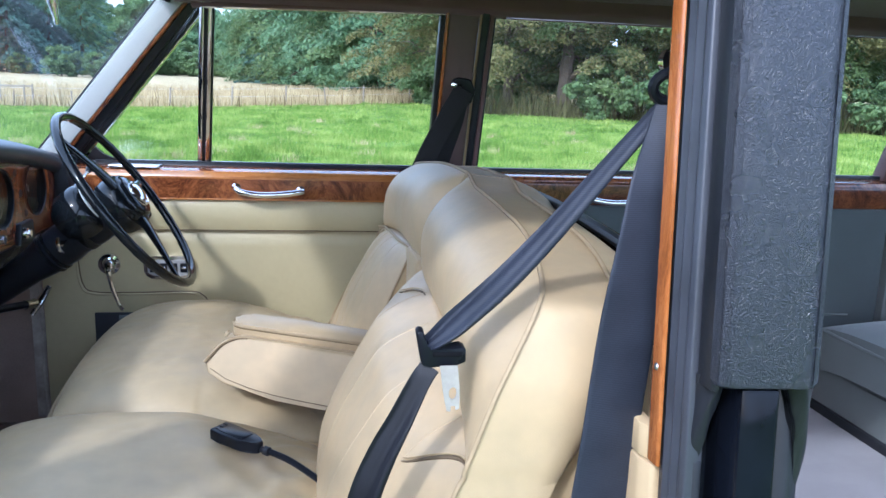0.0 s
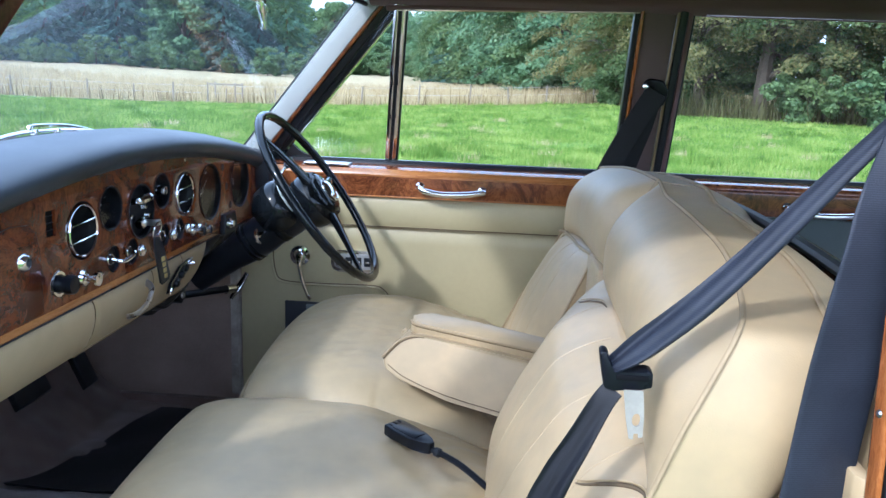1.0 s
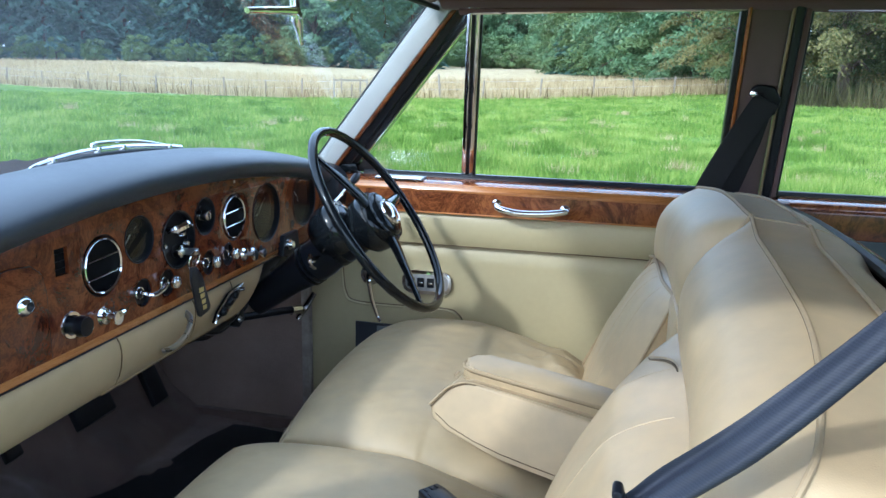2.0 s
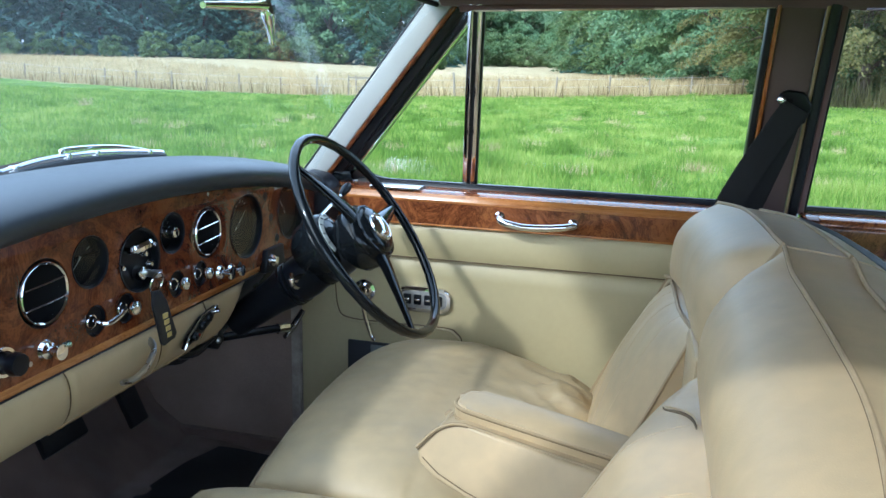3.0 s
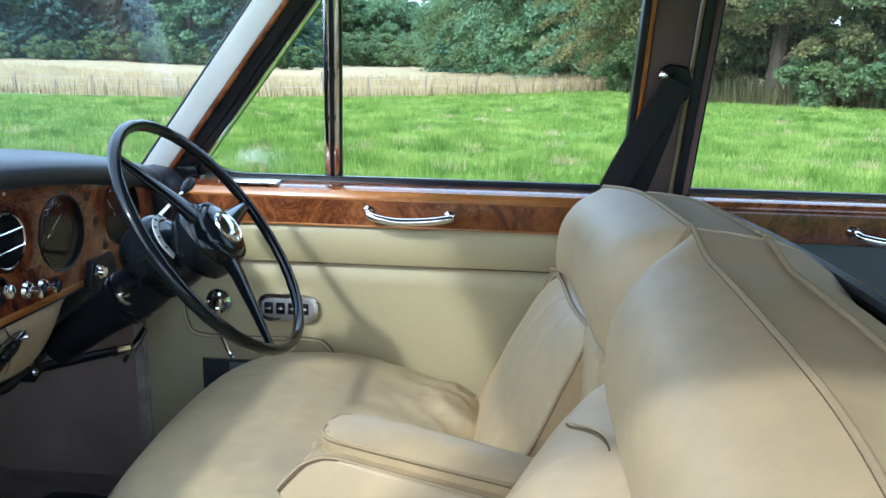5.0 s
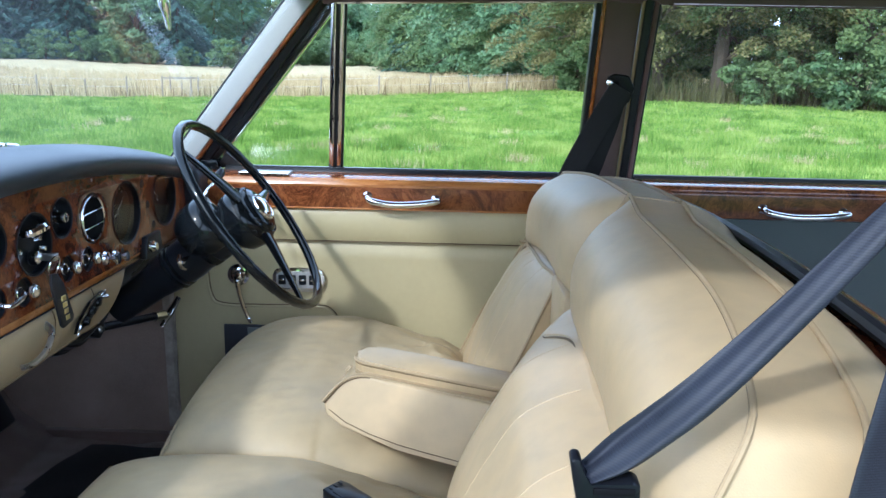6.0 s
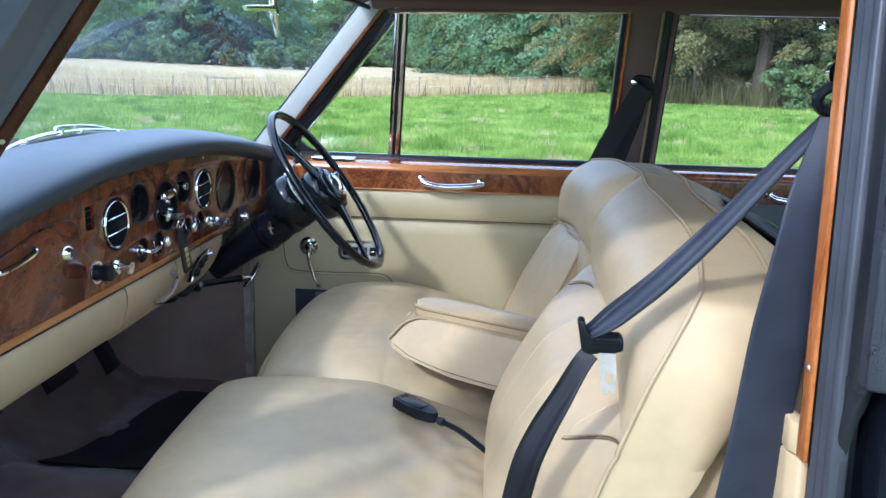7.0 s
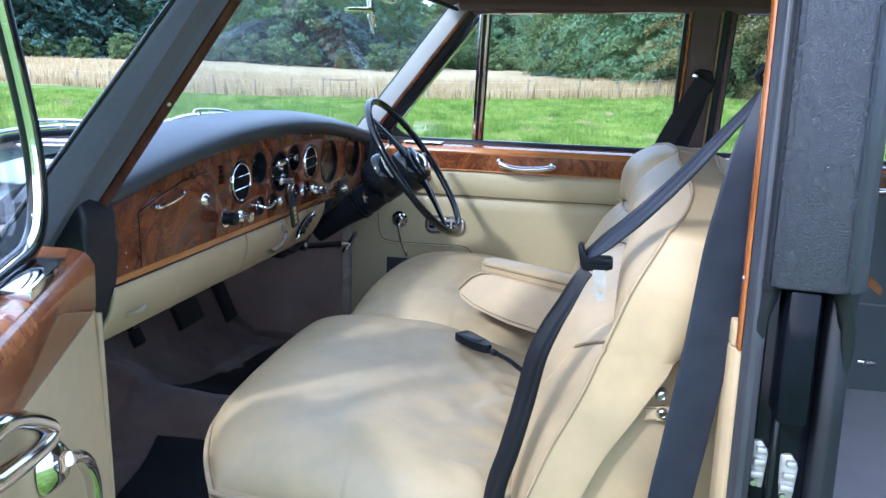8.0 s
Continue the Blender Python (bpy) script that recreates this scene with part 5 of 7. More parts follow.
    part("quarter_frame", tube(curve([(-0.250, 0.758, 1.006), (-0.268, 0.764, 0.980), (-0.252, 0.770, 0.963), (-0.205, 0.772, 0.961)], 6), 0.007, 8), BLACK_GLOSS, d)
    corner = [(-0.262, 0.972), (-0.243, 0.996), (-0.238, 0.987), (-0.227, 0.976), (-0.214, 0.969), (-0.195, 0.9645), (-0.163, 0.962), (-0.163, 0.955), (-0.275, 0.955)]
    part("quarter_corner", prism([(x, lean(z) - 0.006, z) for x, z in corner], (0, 0.014, 0), 0.0015), RUBBER, d, "rounded black rubber corner")
    part("quarter_chrome", raked([(-0.2555, 0.752), (-0.2515, 0.754), (-0.2515, 0.77), (-0.2555, 0.77)], 0.985, 1.345, 0.001), CHROME, d)
    part("corner_panel", prism([(-0.325, 0.737, 0.944), (-0.262, 0.745, 0.953), (-0.266, 0.745, 0.978), (-0.30, 0.735, 0.975)], (0, 0.03, 0), 0.003), BLACK_GLOSS, d)
    part("top_frame", prism([(0.02, 0.588, 1.335), (0.02, 0.60, 1.325), (0.02, 0.615, 1.33), (0.02, 0.61, 1.35)], (0.60, 0, 0.012), 0.002), HEADLINING, d)
    part("top_strip", tube([(0.05, 0.597, 1.329), (0.33, 0.596, 1.335), (0.605, 0.596, 1.341)], 0.004, 6), CHROME, d)
    part("rear_frame", upright([(0.592, 0.752), (0.603, 0.748), (0.603, 0.785), (0.592, 0.785)], 0.945, 1.345, 0.002), RUBBER, d)
    a, b = Vector((-0.262, lean(0.958), 0.958)), Vector((0.008, lean(0.958), 0.958))
    pane = part("quarter_pane", prism([a, b, (0.048, lean(1.34), 1.34), (0.092, lean(1.36), 1.36), a + Vector((0.30, -0.14, 0.345))][:3] + [a + Vector((0.285, -0.155, 0.385))], (0, 0.004, 0)), GLASS, d)
    pane.visible_shadow = False
    pane = part("pane", prism([(0.028, lean(0.955), 0.955), (0.600, lean(0.955), 0.955), (0.604, lean(1.345), 1.345), (0.068, lean(1.338), 1.338)], (0, 0.004, 0)), GLASS, d)
    pane.visible_shadow = False


def far_rear_door():
    d = thing("door_2", (1.24, 0.74, 0.27), "closed rear door in charcoal trim with a dark walnut capping", "door", "car doors", "structure")
    part("lower_panel", surface(lambda u, v: Vector((0.715 + 1.217 * u, 0.700 - 0.006 * math.sin(math.pi * v), 0.29 + 0.58 * v)), 20, 12, (0, 0.04, 0)), REAR_PANEL, d)
    part("panel_piping", tube([(0.742 + 0.11 * k, 0.692, 0.56) for k in range(11)], 0.003, 6), REAR_CLOTH, d)
    cap = part("wood_capping", rail([(y + 0.002, z) for y, z in CAP], 0.715, 1.935, 0.004), BURL_DARK, d, "dark polished walnut capping")
    part("cross_band", rail([(0.694, 0.934), (0.6985, 0.946), (0.72, 0.9505), (0.72, 0.934)], 0.744, 1.933, 0.001), BURL, cap)
    pull_handle(d, 1.015, 0.692, 0.893, 0.19)
    part("outer_panel", box(0.715, 1.95, 0.79, 0.855, 0.24, 0.945, 0.02, 3), PAINT, d)
    part("front_frame", upright([(0.7105, 0.742), (0.722, 0.748), (0.722, 0.785), (0.7105, 0.785)], 0.945, 1.345, 0.002, 0.0), HEADLINING, d)
    part("frame_bead", upright([(0.7225, 0.752), (0.727, 0.754), (0.727, 0.785), (0.7225, 0.785)], 0.952, 1.345, 0.001), RUBBER, d)
    part("glass_strip", rail([(0.756, 0.952), (0.769, 0.954), (0.769, 0.9625), (0.758, 0.961)], 0.728, 1.935, 0.001), RUBBER, d)
    part("top_frame", prism([(0.74, 0.588, 1.345), (0.74, 0.60, 1.335), (0.74, 0.615, 1.338), (0.74, 0.61, 1.356)], (1.19, 0, 0), 0.002), HEADLINING, d)
    part("top_strip", tube([(0.75, 0.596, 1.340), (1.2, 0.596, 1.342), (1.93, 0.596, 1.340)], 0.004, 6), CHROME, d)
    part("catch", lathe([(0.0, 0.012), (0.006, 0.011), (0.009, 0.004), (0.012, 0.0)], (1.195, 0.694, 0.385), (0, -1, 0), 16), CHROME, d)
    part("catch_plate", box(1.17, 1.22, 0.690, 0.696, 0.378, 0.392, 0.003), CHROME, d)
    pane = part("pane", prism([(0.726, lean(0.957), 0.957), (1.935, lean(0.957), 0.957), (1.935, lean(1.345), 1.345), (0.726, lean(1.345), 1.345)], (0, 0.004, 0)), GLASS, d)
    pane.visible_shadow = False


# passenger's door, swung out: u along the door from its hinge, v towards the cabin
NEAR_DOOR = Matrix(((0.415, 0.910, 0, -0.155), (-0.910, 0.415, 0, -0.866), (0, 0, 1, 0), (0, 0, 0, 1)))


def swung(bm):
    bmesh.ops.transform(bm, matrix=NEAR_DOOR, verts=bm.verts)
    return bm


def near_front_door():
    d = thing("door_3", (0.05, -1.35, 0.25), "passenger's door swung wide, walnut capping over cream trim", "door", "car doors", "structure")
    part("lower_panel", swung(surface(lambda u, v: Vector((0.0 + 1.0 * u, 0.0 + 0.006 * math.sin(math.pi * v), 0.28 + 0.59 * v)), 16, 12, (0, -0.04, 0))), LEATHER, d)
    part("outer_panel", swung(box(-0.05, 1.04, -0.135, -0.05, 0.24, 0.935, 0.015)), PAINT, d)
    cap = part("wood_capping", swung(prism([(0.0, 0.002, 0.872), (0.0, 0.004, 0.928), (0.0, -0.004, 0.942), (0.0, -0.020, 0.948), (0.0, -0.078, 0.953), (0.0, -0.078, 0.872)], (1.0, 0, 0), 0.005)), BURL_RED, d, "polished red walnut capping")
    part("ashtray", swung(box(0.088, 0.212, -0.048, -0.006, 0.944, 0.9565, 0.002)), CHROME, cap, "flat chrome ashtray lid")
    loop = curve([(0.455, 0.002, 0.902), (0.435, 0.016, 0.910), (0.405, 0.020, 0.910), (0.370, 0.021, 0.899), (0.330, 0.022, 0.879), (0.305, 0.023, 0.863), (0.307, 0.024, 0.855), (0.335, 0.024, 0.858), (0.390, 0.023, 0.870), (0.440, 0.018, 0.880), (0.470, 0.002, 0.882)], 5)
    part("handle", swung(tube(loop, 0.0105, 12, flat=0.75)), CHROME, d, "chrome door pull")
    lever = part("door_lever", swung(lathe([(0.0, 0.02), (0.012, 0.019), (0.018, 0.014), (0.026, 0.006), (0.028, 0)], (0.250, 0.004, 0.802), (0, 1, 0), 24)), CHROME, d, "chrome door lever")
    part("lever_arm", swung(tube(curve([(0.250, 0.022, 0.806), (0.225, 0.026, 0.795), (0.195, 0.027, 0.768), (0.175, 0.026, 0.735), (0.165, 0.024, 0.69)], 4), [0.010] * 5 + [0.0095, 0.009, 0.009, 0.0088, 0.0085, 0.008, 0.008, 0.0078, 0.0075, 0.007, 0.006, 0.005], 10, flat=0.7)), CHROME, lever)
    part("panel_edge", swung(tube([(0.004, 0.004, 0.30), (0.005, 0.006, 0.60), (0.004, 0.004, 0.868)], 0.004, 8)), PIPING, d)
    bar = curve([(0.34, -0.045, 0.958), (0.16, -0.045, 0.960), (0.07, -0.045, 0.966), (0.034, -0.045, 0.995), (0.024, -0.047, 1.06), (0.028, -0.055, 1.14), (0.036, -0.065, 1.22), (0.05, -0.08, 1.34)], 6)
    part("window_frame", swung(tube(bar, 0.011, 10)), BLACK_GLOSS, d, "black quarter-light frame")
    part("window_seal", swung(tube([p + Vector((0.012, 0.004, 0.004)) for p in bar], 0.005, 8)), CHROME, d)
    part("window_frame", swung(tube(curve([(0.05, -0.08, 1.34), (0.30, -0.085, 1.36), (0.98, -0.085, 1.35), (1.0, -0.06, 1.15), (1.0, -0.045, 0.95)], 5), 0.011, 8)), CHROME, d)
    pane = part("pane", swung(prism([(0.04, -0.052, 0.96), (1.0, -0.052, 0.96), (1.0, -0.082, 1.345), (0.06, -0.082, 1.345)], (0, -0.004, 0))), GLASS, d)
    pane.visible_shadow = False


far_front_door()
far_rear_door()
near_front_door()

# ---------------------------------------------------------------- front seats
# heights up the backrest: z, front of the stuffing, line of the side piping
PANEL = [(0.50, 0.315, 0.335), (0.56, 0.330, 0.354), (0.65, 0.352, 0.394), (0.72, 0.374, 0.426), (0.78, 0.400, 0.452), (0.826, 0.424, 0.472), (0.856, 0.450, 0.484), (0.870, 0.476, 0.491)]
ROLL = [(0.869, 0.490, 0.492), (0.879, 0.477, 0.497), (0.904, 0.470, 0.507), (0.945, 0.469, 0.522), (0.973, 0.477, 0.535), (0.998, 0.497, 0.548), (1.014, 0.527, 0.557), (1.024, 0.560, 0.562)]
SEAT_Y, SEAT_HALF = 0.311, 0.308


def along(rows, v):
    """A smooth reading of the rows at v from 0 to 1."""
    f = v * (len(rows) - 1)
    i = min(int(f), len(rows) - 2)
    t = f - i
    a, b, c, d = rows[max(i - 1, 0)], rows[i], rows[i + 1], rows[min(i + 2, len(rows) - 1)]
    return [0.5 * ((2 * q) + (r - p) * t + (2 * p - 5 * q + 4 * r - s) * t * t + (3 * q - p - 3 * r + s) * t ** 3) for p, q, r, s in zip(a, b, c, d)]


def spaced(points, gap):
    """The points, without those closer than gap to the one before."""
    out = [points[0]]
    for p in points[1:]:
        if (p - out[-1]).length > gap:
            out.append(p)
    return out


def seat(side):
    name = "driver's" if side > 0 else "passenger's"
    ob = thing("front_seat", (0.15, side * SEAT_Y, 0.30), f"{name} front seat in worn cream leather with piped edges", "car seat", "front seats")
    outer = side

    def back_point(rows, s, v):
        z, xp, xq = along(rows, v)
        rise = smoothstep(0.62, 0.86, z)
        high = max(0.0, (z - 0.93) / 0.094)
        half = SEAT_HALF
        mid_y = side * SEAT_Y
        if rows is PANEL:
            mid_y, half = (0.379, 0.238) if side > 0 else (-0.345, 0.322)
        elif side < 0:
            mid_y, half = -0.336, 0.332
        if s * outer > 0:
            half -= (0.060 if side > 0 else 0.025) * high ** 2.2
        else:
            half -= 0.002 * high ** 2
        y = mid_y + s * half
        z -= (0.12 * y * y if side > 0 else 0.014 * smoothstep(0, -0.09, y) + 0.09 * y * y) * rise
        out = max(0.0, s * outer)
        if side < 0:
            xq -= ((0.052 if rows is ROLL else 0.012 + 0.036 * smoothstep(0.58, 0.82, z))) * out ** 3
            if rows is PANEL:
                plump = smoothstep(0.46, 0.66, z) * (1 - smoothstep(0.70, 1.0, v))
                xq -= 0.020 * max(0.0, -s * outer) * plump
                xp -= (0.024 + 0.022 * (1 - v)) * plump
        else:
            xq -= 0.024 * out ** 3
        if rows is ROLL:
            xp -= (0.052 if side < 0 else 0.040) * out ** 2
        full = 1 - abs(s) ** ((3.2 if out > 0 or side > 0 else 5.0) if rows is PANEL else (4.5 if out > 0 else 9.0))
        x = xq + (xp - xq) * full
        if rows is PANEL:
            x += 0.0035 * math.cos(s * 15.0) * smoothstep(0.45, 0.85, v) * (1 - abs(s)) ** 0.5 * (1 - v) * 3
            x += 0.004 * noise.noise(Vector((s * 3.0, v * 2.0, side * 5.0)))
        else:
            x += 0.004 * noise.noise(Vector((s * 2.5, v * 1.2, side * 7.0))) * math.sin(math.pi * v)
        return Vector((x, y, z))

    part("back_panel", surface(lambda u, v: back_point(PANEL, 2 * u - 1, v), 44, 44), LEATHER, ob, "cream leather back cushion with soft pleats", 180)
    part("head_roll", surface(lambda u, v: back_point(ROLL, 2 * u - 1, v), 44, 36), LEATHER, ob, "plump rolled top of the backrest", 180)

    # shell behind the front piping
    rim = [back_point(PANEL, outer, k / 24) for k in range(25)] + [back_point(ROLL, outer, k / 16) for k in range(1, 17)]
    rim += [back_point(ROLL, outer * (1 - 2 * k / 40), 1) for k in range(1, 41)]
    rim += [back_point(ROLL, -outer, 1 - k / 16) for k in range(1, 17)] + [back_point(PANEL, -outer, 1 - k / 24) for k in range(25)]
    inner_end = len(rim) - 25 if side < 0 else len(rim)
    bead = spaced(rim[:inner_end], 0.005)
    rim = spaced(rim, 0.005)
    mid = Vector((0, side * SEAT_Y, 0.70))
    rows = []
    for back, drop, inset, swell in ((0, 0, 0, 0), (0.012, 0.002, 0, 0.005), (0.034, 0.004, 0, 0.008), (0.058, 0.007, 0, 0.006), (0.074, 0.010, 0, 0), (0.092, 0.014, 0.002, 0.002), (0.116, 0.024, 0.012, 0), (0.138, 0.040, 0.025, 0), (0.144, 0.09, 0.03, 0)):
        row = []
        for p in rim:
            top = smoothstep(0.93, 1.0, p.z + 0.12 * p.y * p.y)
            sgn = 1 if p.y > mid.y else -1
            if sgn == outer:
                swell = swell * (0.4 + 0.6 * top)
            deep = back if sgn != outer else back + (min(back, 0.120 - 0.034 * smoothstep(0.92, 0.74, p.z)) - back) * (1 - top)
            q = Vector((p.x + deep * (1 - 0.2 * smoothstep(0.8, 0.6, p.z)), p.y - sgn * inset * (1 - top) + sgn * swell * (1 - top), p.z - drop * top + swell * 0.6 * top))
            q.x = min(q.x, 0.700)
            row.append(q)
        rows.append(row)
    bm = bmesh.new()
    grid = [[bm.verts.new(q) for q in row] for row in rows]
    for a, b in zip(grid, grid[1:]):
        for k in range(len(rim) - 1):
            bm.faces.new((a[k], a[k + 1], b[k + 1], b[k]))
    bm.faces.new(grid[-1])
    part("back_shell", bm, LEATHER, ob, "cream leather sides and top", 60)
    part("front_piping", tube([p + Vector((-0.001, 0, 0.001)) for p in bead], 0.0027, 8), PIPING, ob)
    part("seam", tube([p + Vector((-0.0030, 0, -0.0008)) for p in bead], 0.0009, 5), SEAM, ob)
    part("rear_piping", tube([q + Vector((0, 0, 0.002)) for q in rows[4] if q.z + 0.10 * q.y * q.y > 0.985], 0.0030, 8), PIPING, ob)
    if side > 0:
        part("roll_piping", tube([back_point(PANEL, -1 + 2 * k / 40, 1) + Vector((-0.010, 0, -0.001)) for k in range(41)], 0.0032, 8), PIPING, ob)
        part("seam", tube([back_point(PANEL, -1 + 2 * k / 40, 0.985) + Vector((-0.0035, 0, -0.003)) for k in range(41)], 0.0013, 5), SEAM, ob)
    if side > 0:
        part("armrest_recess", box(0.475, 0.56, 0.008, 0.160, 0.48, 0.872, 0.012), LEATHER, ob, "cream leather recess behind the armrest")
    mid_roll, half_roll = (0.311, 0.308) if side > 0 else (-0.336, 0.332)

    def tuck(u, v):
        low = back_point(PANEL, 2 * u - 1, 1)
        return low.lerp(back_point(ROLL, min(max((low.y - mid_roll) / half_roll, -1.0), 1.0), 0.12) + Vector((0.022, 0, 0)), v)
    part("tuck", surface(tuck, 40, 4), LEATHER, ob)
    # welts down the back panel
    for s in (-0.62, -0.22, 0.20, 0.62):
        part("welt", tube([back_point(PANEL, s, 0.06 + 0.88 * k / 24) + Vector((0.0005, 0, 0)) for k in range(25)], 0.0009, 6), LEATHER, ob)
    # folded tabs where the roll tucks in
    for s0, s1, v0, v1 in (((0.90, 0.66, 0.785, 0.90),) if side > 0 else ((0.86, 0.58, 0.80, 0.97), (-0.62, -0.93, 0.66, 0.89))):
        pts = [back_point(PANEL, s0 + (s1 - s0) * k / 12, v0 + (v1 - v0) * math.sin(k / 12 * math.pi / 2) ** 1.3) + Vector((-0.0005, 0, 0)) for k in range(13)]
        # dark line along the fold puts its shade into the colour
        part("tab", tube(pts, [0.0009 + 0.0014 * math.sin(math.pi * k / 12) for k in range(13)], 6), SEAM, ob, "folded crease with its shade drawn as a dark line")
        part("tab_fold", tube([p + Vector((0.0005, 0, 0.0045)) for p in pts], [0.0006 + 0.0010 * math.sin(math.pi * k / 12) for k in range(13)], 8), LEATHER, ob)

    # cushion
    cx, hx = 0.100, 0.268
    cy, hy = (0.345, 0.337) if side > 0 else (-0.361, 0.357)

    def plan(a, b, grow=1.0):
        sx, sy = a * math.sqrt(1 - (0.14 if b * outer > 0 or side > 0 or a > 0 else 0.03) * b * b), b * math.sqrt(1 - 0.10 * a * a)
        x = cx + hx * sx * grow
        if a < 0:
            x += 0.055 * max(0.0, (b * outer - 0.45) / 0.55) ** 2 * -a + 0.008 * b * b
            if side < 0:
                x += (0.030 + 0.018 * b) * a
        return x, cy + hy * sy * grow

    def lower(b):
        return 0.030 * max(0.0, b * outer) ** 3 if side < 0 else 0.0

    def top_z(a, b):
        edge = (1 - abs(a) ** 5) ** 0.55 * (1 - abs(b) ** 5) ** 0.55
        z = 0.588 + 0.060 * edge - lower(b) * (1 - edge)
        z -= 0.012 * math.exp(-((a - 0.2) ** 2 + b * b) / 0.18)
        x, y = plan(a, b)
        rear = smoothstep(0.1, 0.9, a)
        z -= 0.062 * smoothstep(-0.25, 1.0, a)
        z += 0.006 * noise.noise(Vector((x * 7, y * 7, 2.0 + side))) * edge
        z += rear * edge * (0.020 if side > 0 else 0.012) * noise.noise(Vector((x * 9 + y * 6, y * 22 - x * 12, 1.0)))
        z += (0.25 + 0.75 * rear) * edge * (0.007 if side > 0 else 0.005) * noise.noise(Vector((x * 24 + y * 20, y * 55 - x * 34, 3.0 + side)))
        if side > 0:
            fold = noise.noise(Vector((x * 10 + y * 15, y * 4 - x * 7, 8.0)))
            z += rear * edge * 0.016 * max(0.0, 0.5 - abs(fold) * 2.2)
        gather = smoothstep(0.45, 0.95, a) * edge
        z += gather * 0.0075 * max(-0.4, noise.noise(Vector((y * 30 + x * 9, x * 6, 11.0 + side)))) 
        z += edge * 0.004 * (1 - abs(noise.noise(Vector((x * 16 + 4 * side, y * 11 - x * 6, 5.0)))) * 2.5) * smoothstep(-0.5, 0.5, a)
        return z

    def cushion_top(u, v):
        a, b = math.sin((u - 0.5) * math.pi), math.sin((v - 0.5) * math.pi)
        x, y = plan(a, b)
        return Vector((x, y, top_z(a, b)))
    part("cushion", surface(cushion_top, 90, 90), CUSHION, ob, "creased cream leather seat cushion", 180)
    loop = [(-1 + 2 * k / 24, -1) for k in range(24)] + [(1, -1 + 2 * k / 24) for k in range(24)] + [(1 - 2 * k / 24, 1) for k in range(24)] + [(-1, 1 - 2 * k / 24) for k in range(24)]
    rims = []
    for grow, z in ((1.0, 0.588), (1.012, 0.575), (1.018, 0.545), (1.012, 0.50), (0.985, 0.46), (0.95, 0.44)):
        rims.append([(*plan(a, b, grow), z - (0.062 * smoothstep(-0.25, 1.0, a) + lower(b) if z > 0.52 else 0)) for a, b in loop])
    bm = bmesh.new()
    grid = [[bm.verts.new(q) for q in row] for row in rims]
    for p, q in zip(grid, grid[1:]):
        for k in range(96):
            bm.faces.new((p[k], p[(k + 1) % 96], q[(k + 1) % 96], q[k]))
    bm.faces.new(grid[-1])
    part("cushion_border", bm, LEATHER, ob, "", 60)
    part("cushion_piping", tube([(*plan(a, b, 1.018), 0.581 - 0.062 * smoothstep(-0.25, 1.0, a) - lower(b)) for a, b in loop], 0.0046, 8, True), PIPING_PALE, ob)
    part("seam", tube([(*plan(a, b, 1.016), 0.5745 - 0.062 * smoothstep(-0.25, 1.0, a) - lower(b)) for a, b in loop], 0.0018, 6, True), SEAM, ob)
    part("seat_base", box(-0.08, 0.42, side * SEAT_Y - 0.27, side * SEAT_Y + 0.27, 0.25, 0.455, 0.012), CARPET, ob)
    return ob


